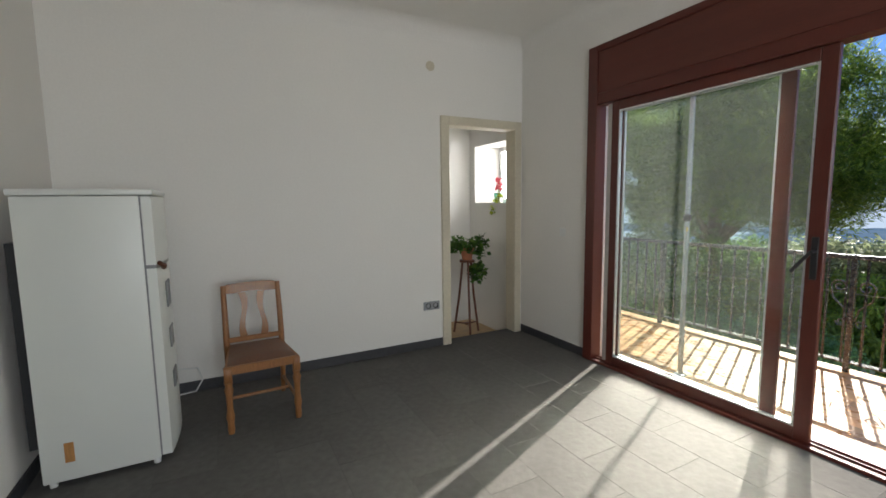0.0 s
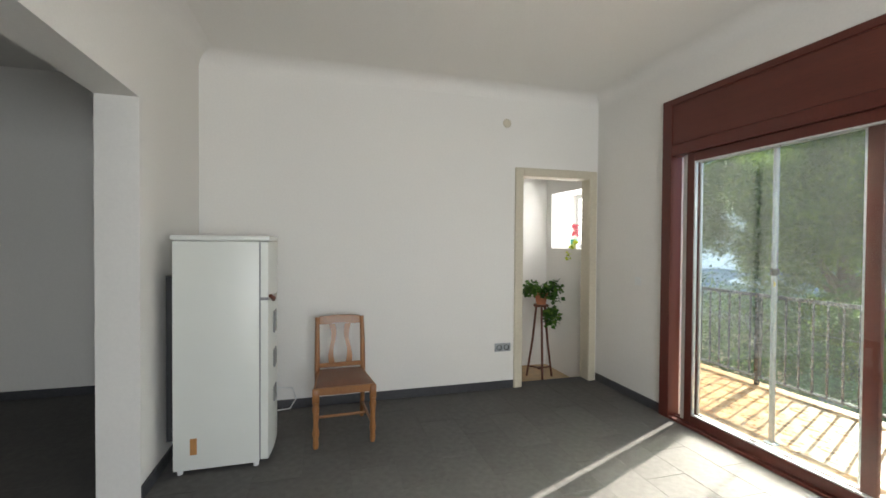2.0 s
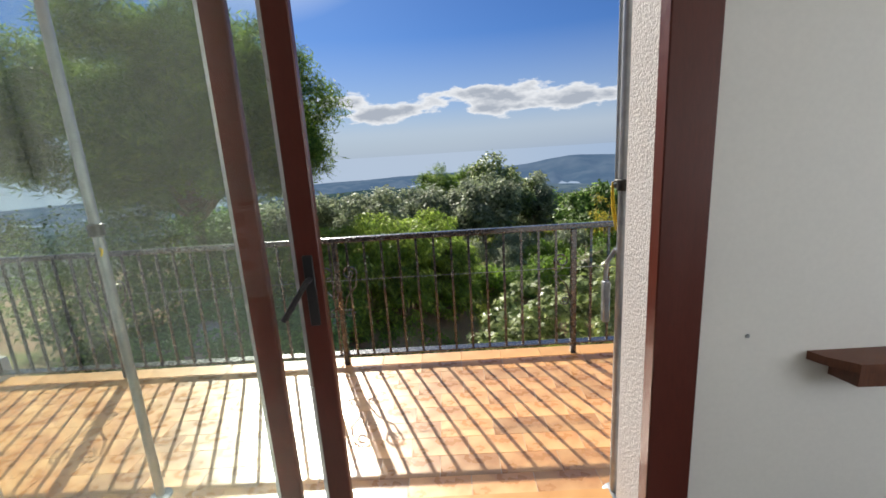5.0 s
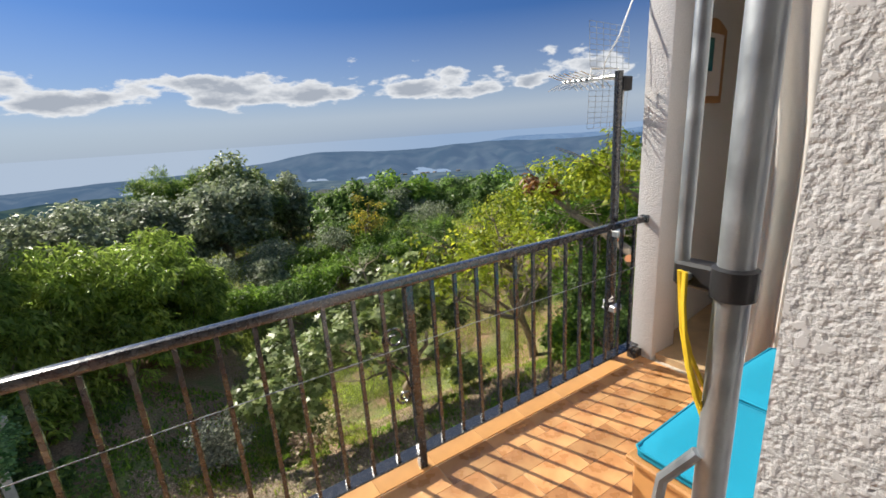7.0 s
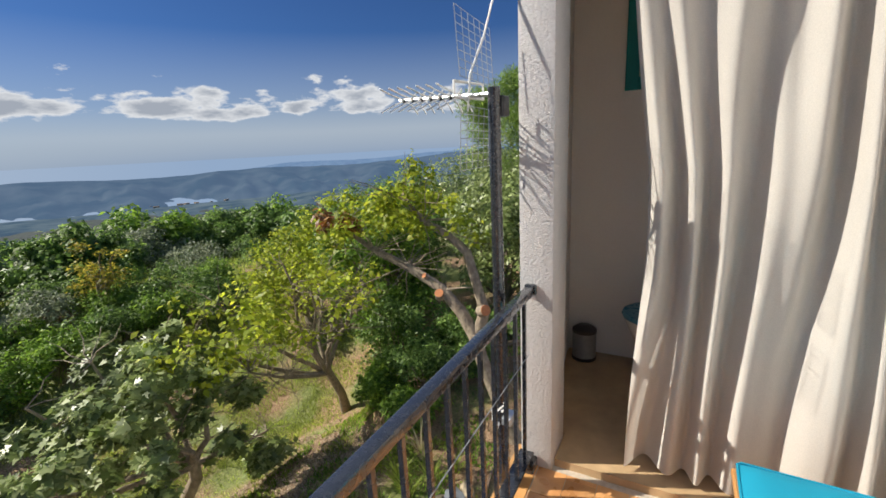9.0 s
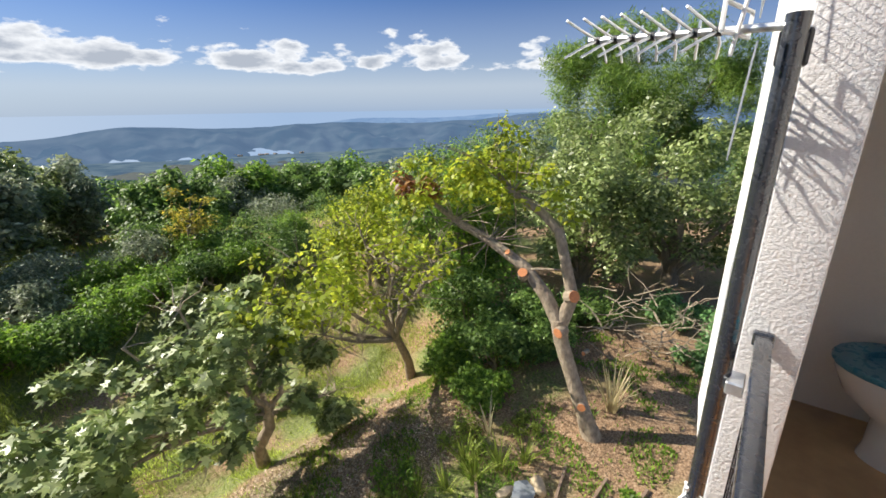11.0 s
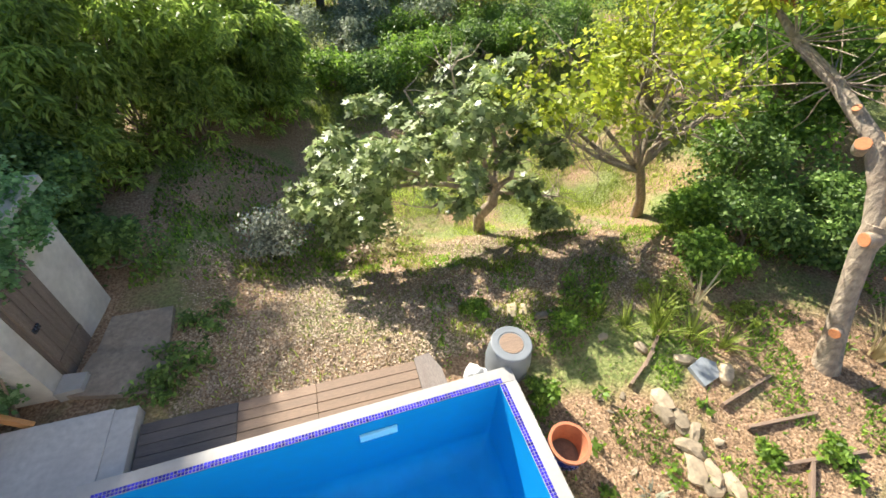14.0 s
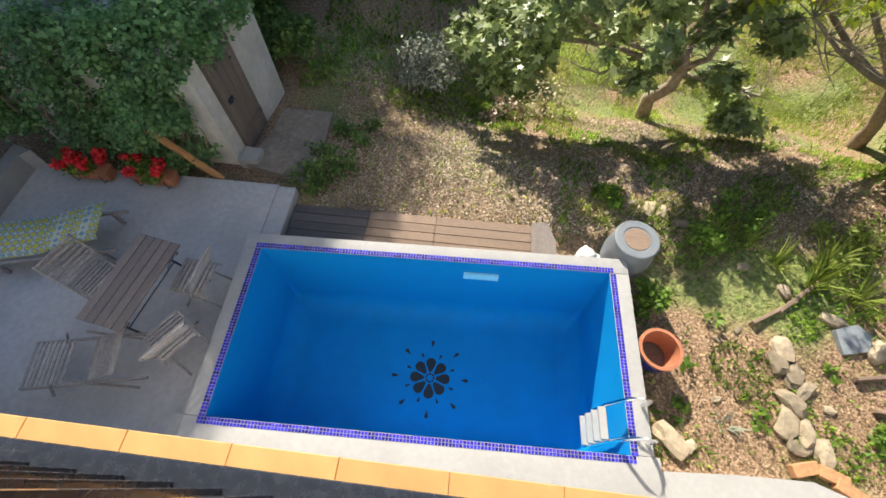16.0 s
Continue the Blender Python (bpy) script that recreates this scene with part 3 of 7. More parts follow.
def chair():
    c = thing("dining_chair", "varnished oak dining chair with a brown leather seat", "chair", at=pose(0.57, -2.745, 0, 0, 0, 2))
    w = M["wood"]
    hw = 0.205
    def turned(x, y):
        prof = [(0.018, 0), (0.022, 0.03), (0.019, 0.07), (0.026, 0.11), (0.019, 0.16), (0.021, 0.25), (0.028, 0.29), (0.020, 0.31), (0.027, 0.335)]
        part("leg", Geo().lathe(prof, 14, Matrix.Translation((x, y, 0)), True).box((x - 0.024, y - 0.024, 0.335), (x + 0.024, y + 0.024, 0.43), 0.004), w, c, smooth=50)
    turned(0.26, -hw)
    turned(0.26, hw)
    for s in (-1, 1):
        y = s * (hw - 0.02)
        part("back_post", Geo().tube([(-0.235, y, 0.0), (-0.19, y, 0.25), (-0.185, y, 0.45), (-0.21, y * 1.0, 0.66), (-0.255, y * 0.99, 0.86)], [0.017, 0.02, 0.022, 0.02, 0.018], 8), w, c, smooth=50)
        # wavy splats
        g = Geo()
        vs, fs = [], []
        n = 9
        for k in range(n):
            q = k / (n - 1)
            z = 0.47 + q * 0.335
            x = -0.188 - 0.05 * max(0, q - 0.2)
            half = 0.021 + 0.004 * math.cos(q * math.pi * 2)
            off = s * (0.064 + 0.013 * math.sin(q * math.pi * 2))
            vs += [(x, off - half, z), (x, off + half, z), (x - 0.012, off + half, z), (x - 0.012, off - half, z)]
        for k in range(n - 1):
            for a in range(4):
                fs.append((4 * k + a, 4 * k + (a + 1) % 4, 4 * k + 4 + (a + 1) % 4, 4 * k + 4 + a))
        part("splat", g.add(vs, fs), w, c, smooth=40)
    # top rail with a slight arch, lower back rail
    vs, fs, n = [], [], 11
    for k in range(n):
        y = -0.2 + 0.4 * k / (n - 1)
        zt = 0.862 + 0.014 * math.cos(y / 0.2 * math.pi / 2) - (0.02 if abs(y) > 0.17 else 0)
        zb = 0.808 + 0.006 * math.cos(y * 25)
        vs += [(-0.238, y, zb), (-0.250, y, zt), (-0.272, y, zt), (-0.258, y, zb)]
    for k in range(n - 1):
        for a in range(4):
            fs.append((4 * k + a, 4 * k + 4 + a, 4 * k + 4 + (a + 1) % 4, 4 * k + (a + 1) % 4))
    fs += [(0, 1, 2, 3), tuple(4 * (n - 1) + a for a in (3, 2, 1, 0))]
    part("top_rail", Geo().add(vs, fs), w, c, smooth=40)
    part("seat_rail", Geo().box((-0.205, -0.175, 0.455), (-0.175, 0.175, 0.49), 0.005), w, c)
    outline = [(-0.20, -0.175), (0.275, -0.222), (0.283, 0.0), (0.275, 0.222), (-0.20, 0.175)]
    part("seat_frame", Geo().prism(outline, 0.385, 0.437), w, c)
    g = Geo()
    nx, ny = 8, 8
    vs, fs = [], []
    for i in range(nx + 1):
        for j in range(ny + 1):
            u, v = i / nx, j / ny
            x = -0.178 + u * 0.44
            y = (v - 0.5) * 2 * (0.165 + 0.042 * u)
            e = min(u, 1 - u, v, 1 - v)
            vs.append((x, y, 0.438 + 0.024 * min(1, e * 5) ** 0.5))
    for i in range(nx):
        for j in range(ny):
            a = i * (ny + 1) + j
            fs.append((a, a + ny + 1, a + ny + 2, a + 1))
    part("seat", g.add(vs, fs), M["leather"], c, "worn brown leather seat pad", smooth=60)
    for s in (-1, 1):
        part("stretcher", Geo().tube([(0.26, s * hw, 0.13), (-0.215, s * 0.185, 0.13)], 0.012, 8), w, c, smooth=60)
    part("stretcher", Geo().tube([(0.02, -hw + 0.012, 0.13), (0.02, hw - 0.012, 0.13)], 0.012, 8), w, c, smooth=60)


chair()


def socket(m, n, label):
    s = thing("power_socket", label, "socket", at=m)
    part("plate", Geo().box((0, -0.042 * n - 0.004, -0.042), (0.009, 0.042 * n + 0.004, 0.042), 0.004), M["steel"], s, "satin grey cover plate")
    for k in range(n):
        y = (k - (n - 1) / 2) * 0.08
        part("insert", Geo().lathe([(0.0, 0.004), (0.021, 0.004), (0.024, 0.012), (0.028, 0.012), (0.028, 0.0)], 18, Matrix.Translation((0.004, y, 0)) @ pose(0, 0, 0, 0, 90, 0)), M["black"], s, "round black socket insert")


socket(pose(0.002, -1.12, 0.425), 2, "double grey power socket low on the white wall")
solid("ceiling_junction_cover", Geo().lathe([(0.0, 0.010), (0.030, 0.010), (0.042, 0.006), (0.045, 0.0)], 24, pose(0.001, -1.09, 2.713, 0, 90, 0)), M["cream"], "round cream junction cover on the wall", "cover", smooth=50)
solid("wall_switch", Geo().box((0.60, -0.020, 1.10), (0.68, -0.0125, 1.18), 0.003), M["white_plastic"], "small white blank cover plate on the wall", "switch plate")
solid("wall_plug", Geo().lathe([(0.0, 0.004), (0.006, 0.004), (0.008, 0.0)], 10, pose(4.035, -0.0125, 0.855, 90, 0, 0)), M["steel"], "small metal screw plug in the white wall", "screw")
shelf = thing("wall_shelf", "small dark wooden shelf end on the white wall", "shelf")
part("board", Geo().prism([(4.24, -0.012), (4.26, -0.06), (4.32, -0.12), (4.60, -0.14), (4.60, -0.012)], 0.76, 0.79), M["dark_wood"], shelf)
part("bracket", Geo().prism([(4.32, -0.012), (4.34, -0.10), (4.58, -0.11), (4.58, -0.012)], 0.70, 0.759), M["dark_wood"], shelf)

# ---- shallow room behind the narrow doorway ----
solid("side_room_floor", Geo().box((-1.0, -2.2, -0.2), (-0.145, -0.06, -0.10)), M["cork_floor"], "pale ochre tiled floor one low step down", "floor", STR)
solid("wall_side_room", Geo().box((-1.15, -2.35, -0.2), (-1.0, 0.5, 2.9)), M["plaster"], "white plastered wall of the side room", "wall", STR)
solid("wall_side_end", Geo().box((-1.0, -2.35, -0.2), (-0.14, -2.2, 2.9)), M["plaster"], "white plastered end wall of the side room", "wall", STR)
solid("ceiling_side_room", Geo().box((-1.15, -2.35, 2.75), (-0.14, 0.5, 2.9)), M["plaster"], "white ceiling of the side room", "ceiling", STR)
wall_with_hole("wall_niche", "y", (-1.0, -0.06, -0.2), (-0.14, 0.36, 2.75), (-0.88, -0.17, 1.43, 2.12), M["plaster"], "thick white wall with a deep window niche")


def niche_window():
    w = thing("window_2", "small white window at the back of a deep niche", "window", kind=STR)
    x0, x1, z0, z1, y0, y1 = -0.88, -0.17, 1.43, 2.12, 0.30, 0.34
    g = Geo().box((x0, y0, z0), (x0 + 0.05, y1, z1), 0.004).box((x1 - 0.05, y0, z0), (x1, y1, z1), 0.004).box((x0 + 0.05, y0, z0), (x1 - 0.05, y1, z0 + 0.05), 0.004).box((x0 + 0.05, y0, z1 - 0.05), (x1 - 0.05, y1, z1), 0.004)
    part("window_frame", g, M["white_plastic"], w)
    xm, zm = -0.525, 1.80
    part("glazing_bar", Geo().box((xm - 0.012, y0 + 0.004, z0 + 0.05), (xm + 0.012, y1 - 0.004, z1 - 0.05)), M["white_plastic"], w)
    part("glazing_bar", Geo().box((x0 + 0.05, y0 + 0.006, zm - 0.010), (x1 - 0.05, y1 - 0.006, zm + 0.010)), M["white_plastic"], w)
    p = part("pane", Geo().box((x0 + 0.04, 0.317, z0 + 0.04), (x1 - 0.04, 0.322, z1 - 0.04)), M["glass"], w)
    p.visible_shadow = False


niche_window()
nl = new("niche_daylight", bpy.data.lights.new("niche_daylight", "AREA"))
nl.data.shape, nl.data.size, nl.data.size_y, nl.data.energy = "RECTANGLE", 0.68, 0.66, 6.5
nl.matrix_world = look((-0.525, 0.365, 1.775), (-0.525, -1, 1.70))
# unseen wall, added only to keep direct sun out of the niche
solid("wall_wing", Geo().box((-1.25, 0.501, -3.9), (-0.97, 2.0, 3.3)), M["stucco"], "unseen white wall added to block sun from the niche window", "wall", STR)


# ---- foliage tools ----
def leaf_cloud(centres, radii, count, size, seed, droop=0.2, aspect=0.5, shell=0.55, fold=0.25, lobes=False, squash=0.85, up=0.5):
    """Many small folded leaves strewn over the shells of clumps."""
    rs = np.random.RandomState(seed)
    C, R = np.array(centres, float), np.array(radii, float)
    wt = R ** 2
    idx = rs.choice(len(C), count, p=wt / wt.sum())
    d = rs.normal(size=(count, 3))
    d /= np.linalg.norm(d, axis=1)[:, None]
    rad = R[idx] * (shell + (1 - shell) * rs.rand(count)) * (0.85 + 0.3 * rs.rand(count))
    off = d * rad[:, None]
    off[:, 2] *= squash
    P = C[idx] + off
    n = d * 0.6 + rs.normal(size=(count, 3)) * 0.55
    n[:, 2] = np.abs(n[:, 2]) * 0.7 + up
    n /= np.linalg.norm(n, axis=1)[:, None]
    a = rs.normal(size=(count, 3))
    a[:, 2] -= droop * 2
    a -= n * (a * n).sum(1)[:, None]
    a /= np.linalg.norm(a, axis=1)[:, None]
    b = np.cross(n, a)
    L = size * (0.6 + 0.8 * rs.rand(count))[:, None]
    W = L * aspect
    if lobes:
        # five-lobed leaf: hub, tips and notches
        shape = [(0.0, 0.0, 0), (0.10, 0.42, .1), (0.28, 0.20, 0), (0.62, 0.50, .12), (0.55, 0.16, 0), (1.0, 0.0, -.05), (0.55, -0.16, 0), (0.62, -0.50, .12), (0.28, -0.20, 0), (0.10, -0.42, .1)]
        k = len(shape)
        V = np.stack([P + a * L * u + b * L * v + n * L * h for u, v, h in shape], 1).reshape(-1, 3)
        loops = (np.arange(count * k)).astype(np.int32)
        return V, loops, k
    V = np.stack([P, P + a * L * 0.45 + b * W * 0.5 + n * L * fold * 0.4, P + a * L, P + a * L * 0.45 - b * W * 0.5 + n * L * fold * 0.4], 1).reshape(-1, 3)
    return V, np.arange(count * 4).astype(np.int32), 4


def leaf_mesh(name, clouds, mat):
    """One mesh from several leaf clouds."""
    me = bpy.data.meshes.new(name)
    V = np.concatenate([c[0] for c in clouds])
    loops, starts, k0, l0 = [], [], 0, 0
    for v, lp, k in clouds:
        loops.append(lp + k0)
        starts.append(np.arange(0, len(lp), k) + l0)
        k0 += len(v)
        l0 += len(lp)
    loops, starts = np.concatenate(loops), np.concatenate(starts)
    me.vertices.add(len(V))
    me.vertices.foreach_set("co", V.astype(np.float32).ravel())
    me.loops.add(len(loops))
    me.loops.foreach_set("vertex_index", loops.astype(np.int32))
    me.polygons.add(len(starts))
    me.polygons.foreach_set("loop_start", starts.astype(np.int32))
    me.update(calc_edges=True)
    me.validate()
    me.materials.append(mat)
    return me


def foliage(name, colour, dark=0.55, rough=0.5, trans=0.35, second=None, spec=0.4):
    """Leaf material: every leaf a little different, some light coming through."""
    m = bpy.data.materials.new(name)
    m.use_nodes = True
    nt = m.node_tree
    N, L = nt.nodes.new, nt.links.new
    b = nt.nodes["Principled BSDF"]
    b.inputs["Roughness"].default_value, b.inputs["Specular IOR Level"].default_value = rough, spec
    g, r = N("ShaderNodeNewGeometry"), N("ShaderNodeValToRGB")
    e = r.color_ramp.elements
    e[0].position, e[0].color = 0.0, (*[c * dark for c in colour], 1)
    e[1].position, e[1].color = 1.0, (*(second or tuple(c * 1.5 for c in colour)), 1)
    x = e.new(0.6)
    x.color = (*colour, 1)
    L(g.outputs["Random Per Island"], r.inputs[0])
    tc, n, mx = N("ShaderNodeTexCoord"), N("ShaderNodeTexNoise"), N("ShaderNodeMixRGB")
    n.inputs["Scale"].default_value = 0.9
    L(tc.outputs["Object"], n.inputs["Vector"])
    mr = N("ShaderNodeMapRange")
    mr.inputs["From Min"].default_value, mr.inputs["From Max"].default_value, mr.inputs["To Min"].default_value, mr.inputs["To Max"].default_value = 0.3, 0.7, 0.7, 1.3
    L(n.outputs["Fac"], mr.inputs["Value"])
    c = N("ShaderNodeCombineXYZ")
    for i in range(3):
        L(mr.outputs[0], c.inputs[i])
    mx.blend_type, mx.inputs[0].default_value = "MULTIPLY", 1.0
    L(r.outputs[0], mx.inputs[1])
    L(c.outputs[0], mx.inputs[2])
    L(mx.outputs[0], b.inputs["Base Color"])
    t, s = N("ShaderNodeBsdfTranslucent"), N("ShaderNodeMixShader")
    L(mx.outputs[0], t.inputs["Color"])
    s.inputs[0].default_value = trans
    L(b.outputs[0], s.inputs[1])
    L(t.outputs[0], s.inputs[2])
    L(s.outputs[0], nt.nodes["Material Output"].inputs["Surface"])
    return m


F = dict(
    lime=foliage("yellow_green_leaves", (0.403, 0.488, 0.043), second=(0.671, 0.671, 0.061), trans=0.55),
    gold=foliage("golden_leaves", (0.512, 0.464, 0.061), second=(0.671, 0.488, 0.073), trans=0.55),
    green=foliage("fresh_green_leaves", (0.207, 0.354, 0.049), second=(0.390, 0.561, 0.073), trans=0.55),
    deep=foliage("deep_green_leaves", (0.16, 0.27, 0.06), second=(0.36, 0.52, 0.12), trans=0.5, rough=0.48, spec=0.4),
    grey=foliage("grey_green_leaves", (0.30, 0.35, 0.20), second=(0.54, 0.58, 0.38), trans=0.4, rough=0.5, spec=0.35),
    hedge=foliage("hedge_leaves", (0.32, 0.45, 0.075), second=(0.60, 0.72, 0.15), trans=0.52, rough=0.4),
    fig=foliage("fig_leaves", (0.29, 0.37, 0.11), dark=0.45, second=(0.55, 0.60, 0.27), rough=0.40, trans=0.42, spec=0.55),
    pine=foliage("pine_needles", (0.18, 0.30, 0.05), second=(0.38, 0.50, 0.09), trans=0.45),
    ivy=foliage("ivy_leaves", (0.21, 0.40, 0.13), second=(0.36, 0.56, 0.24), rough=0.40, trans=0.5),
    silver=foliage("silvery_shrub_leaves", (0.31, 0.33, 0.23), second=(0.512, 0.512, 0.390), rough=0.6, trans=0.15),
    grass=foliage("grass_blades", (0.33, 0.40, 0.07), second=(0.512, 0.610, 0.110), trans=0.55),
    straw=foliage("dry_grass", (0.586, 0.488, 0.268), second=(0.756, 0.659, 0.390), trans=0.3),
    litter=foliage("dry_leaf_litter", (0.42, 0.30, 0.19), dark=0.5, second=(0.68, 0.54, 0.38), trans=0.1),
    chips=foliage("brown_soil_litter", (0.24, 0.155, 0.085), dark=0.55, second=(0.38, 0.265, 0.155), trans=0.1),
    houseplant=foliage("house_plant_leaves", (0.061, 0.159, 0.024), second=(0.146, 0.268, 0.037)),
)


# ---- things in the side room ----
def plant_stand():
    s = thing("plant_stand", "tall dark wooden tripod plant stand on a tiled floor", "plant stand", at=pose(-0.48, -0.42, -0.10))
    for k in range(3):
        a = radians(100 + 120 * k)
        c, d = math.cos(a), math.sin(a)
        part("leg", Geo().tube([(0.17 * c, 0.17 * d, 0), (0.10 * c, 0.10 * d, 0.45), (0.055 * c, 0.055 * d, 0.86)], [0.013, 0.014, 0.013], 8), M["dark_wood"], s, smooth=50)
        part("brace", Geo().tube([(0, 0, 0.12), (0.155 * c, 0.155 * d, 0.12)], 0.009, 8), M["dark_wood"], s, smooth=50)
    part("hub", Geo().lathe([(0, 0.105), (0.035, 0.11), (0.035, 0.13), (0, 0.135)], 14), M["dark_wood"], s, smooth=40)
    part("top", Geo().lathe([(0, 0.845), (0.085, 0.85), (0.09, 0.86), (0.085, 0.875), (0, 0.875)], 24), M["dark_wood"], s, smooth=40)
    p = thing("potted_plant", "trailing green house plant in a red plastic pot", "plant", at=pose(-0.48, -0.42, 0.776))
    part("pot", Geo().lathe([(0.0, 0.0), (0.055, 0.0), (0.075, 0.12), (0.083, 0.122), (0.083, 0.14), (0.072, 0.14), (0.07, 0.12), (0.0, 0.115)], 24), M["terracotta"], p, "red plastic pot", smooth=40)
    rs = random.Random(4)
    cs = [(rs.uniform(-0.12, 0.14), rs.uniform(-0.15, 0.17), rs.uniform(0.12, 0.24)) for _ in range(12)] + [(rs.uniform(-0.02, 0.13), rs.uniform(0.0, 0.17), rs.uniform(-0.22, 0.12)) for _ in range(10)]
    me = leaf_mesh("leaves", [leaf_cloud(cs, [0.085] * len(cs), 620, 0.055, 5, aspect=0.85, shell=0.3)], F["houseplant"])
    new("leaves", me).parent = p


plant_stand()
fp = thing("flower_pot", "small mint-green pot with a pink flowering stem", "plant", at=pose(-0.66, 0.14, 1.43))
part("pot", Geo().lathe([(0, 0), (0.04, 0), (0.052, 0.10), (0.054, 0.115), (0.046, 0.115), (0.04, 0.02), (0, 0.02)], 20), M["mint"], fp, smooth=40)
part("stem", Geo().tube([(0, 0, 0.02), (0.004, 0, 0.15), (0.015, 0.01, 0.27)], 0.004, 6), F["green"], fp)
new("petals", leaf_mesh("petals", [leaf_cloud([(0.01, 0, 0.19), (0.02, 0, 0.25), (0, 0, 0.29)], [0.045, 0.045, 0.03], 90, 0.035, 9, aspect=0.8, shell=0.2)], M["pink"])).parent = fp
tp = thing("trailing_plant", "little trailing succulent hanging over the niche edge", "plant", at=pose(-0.42, 0.0, 1.43))
part("pot", Geo().lathe([(0, 0), (0.03, 0), (0.036, 0.06), (0.03, 0.06), (0, 0.05)], 16), M["white_plastic"], tp, smooth=40)
new("leaves", leaf_mesh("leaves", [leaf_cloud([(0, 0, 0.08), (0.0, -0.06, 0.03), (-0.03, -0.085, -0.07), (-0.04, -0.085, -0.12)], [0.05, 0.045, 0.04, 0.03], 130, 0.032, 8, aspect=0.8, shell=0.2)], F["lime"])).parent = tp


# ---- balcony ----
BZ = -0.02
RY = 1.64
BX0, BX1 = -0.5, 5.68
balcony = solid("balcony_floor", Geo().box((BX0, WALL_OUT + 0.001, -0.26), (6.0, 1.735, BZ - 0.003)), M["pale_grout"], "balcony floor of glazed orange-brown tiles", "balcony floor", STR)


def balcony_tiles():
    w, d, j = 0.30, 0.145, 0.0016
    me = Geo().box((-w / 2 + j, -d / 2 + j, -0.010), (w / 2 - j, d / 2 - j, 0.0)).mesh("tile")
    me.materials.append(M["terrace_tile"])
    rest = Geo()
    y, r = 1.60, 0
    while y - d > WALL_OUT - 0.05:
        x = BX0 + (0.15 if r % 2 else 0)
        while x < BX1 - 0.02:
            if x + w <= BX1 and y - d > WALL_OUT and x > 0.9:
                o = new("tile", me)
                o.matrix_world = Matrix.Translation((x + w / 2, y - d / 2, BZ))
                o.parent = balcony
            else:
                rest.box((x + j, max(y - d, WALL_OUT + 0.002) + j, BZ - 0.010), (min(x + w, BX1) - j, y - j, BZ))
            x += w
        y -= d
        r += 1
    part("cut_tiles", rest, M["terrace_tile"], balcony)["kind"] = "stuff"
    edge = Geo().box((-0.1493, -0.07, -0.012), (0.1493, 0.075, 0.0), 0.002).box((-0.1493, 0.063, -0.06), (0.1493, 0.075, -0.012)).mesh("edge_tile")
    edge.materials.append(M["edge_tile"])
    x = BX0 + 0.15
    while x < BX1 + 0.2:
        o = new("edge_tile", edge)
        o.matrix_world = Matrix.Translation((x, 1.675, BZ + 0.002))
        o.parent = balcony
        x += 0.30


balcony_tiles()
sill = solid("door_threshold", Geo().box((1.05, 0.09, -0.27), (3.71, 0.30, -0.002), 0.004), M["edge_tile"], "orange tiled threshold outside the sliding door", "threshold", STR)


def scroll(turns, r0, r1, side):
    pts = []
    n = 26
    for k in range(n + 1):
        q = k / n
        a = q * turns * 2 * math.pi
        r = r0 + (r1 - r0) * q
        pts.append((side * r * math.cos(a), 0, r * math.sin(a)))
    return pts


def railing():
    r = thing("balcony_railing", "black painted iron balcony railing with slim balusters and scrolls", "railing")
    ir = M["iron"]
    zt = 0.97
    part("top_rail", Geo().box((BX0, RY - 0.022, zt - 0.04), (5.665, RY + 0.022, zt), 0.008), ir, r, smooth=30)
    part("wall_plate", Geo().box((5.66, RY - 0.028, zt - 0.045), (5.70, RY + 0.028, zt + 0.004), 0.004), ir, r)
    part("bottom_rail", Geo().box((BX0, RY - 0.018, 0.058), (5.665, RY + 0.056, 0.070), 0.003), ir, r)
    part("foot_plate", Geo().box((5.60, RY - 0.03, BZ), (5.69, RY + 0.03, BZ + 0.055), 0.004), ir, r)
    posts = (0.53, 2.235, 3.945)
    x = BX0 + 0.06
    bal = Geo().box((-0.008, -0.008, 0.07), (0.008, 0.008, zt - 0.04)).mesh("baluster")
    bal.materials.append(ir)
    xs = [posts[2] + 0.125 * k for k in range(-36, 15)]
    for x in xs:
        if x < BX0 + 0.05 or x > 5.64 or min(abs(x - p) for p in posts) < 0.03:
            continue
        o = new("baluster", bal)
        o.location = (x, RY, 0)
        o.parent = r
    for p in posts:
        part("post", Geo().box((p - 0.02, RY - 0.02, BZ), (p + 0.02, RY + 0.02, zt - 0.039), 0.004), ir, r)
        if p < 3.5:
            sides = (-1, 1)
        else:
            sides = (-1,)
        for s in sides:
            g = Geo()
            m = Matrix.Translation((p + s * 0.085, RY, 0.70))
            g.tube([m @ Vector(q) for q in scroll(1.35, 0.055, 0.014, s)], 0.006, 6)
            m2 = Matrix.Translation((p + s * 0.062, RY, 0.40))
            g.tube([m2 @ Vector((q[0], 0, -q[2])) for q in scroll(1.35, 0.036, 0.010, s)], 0.006, 6)
            g.tube([(p + s * 0.14, RY, 0.70), (p + s * 0.125, RY, 0.60), (p + s * 0.05, RY, 0.52), (p + s * 0.026, RY, 0.42)], 0.006, 6)
            part("scroll", g, ir, r, smooth=50)


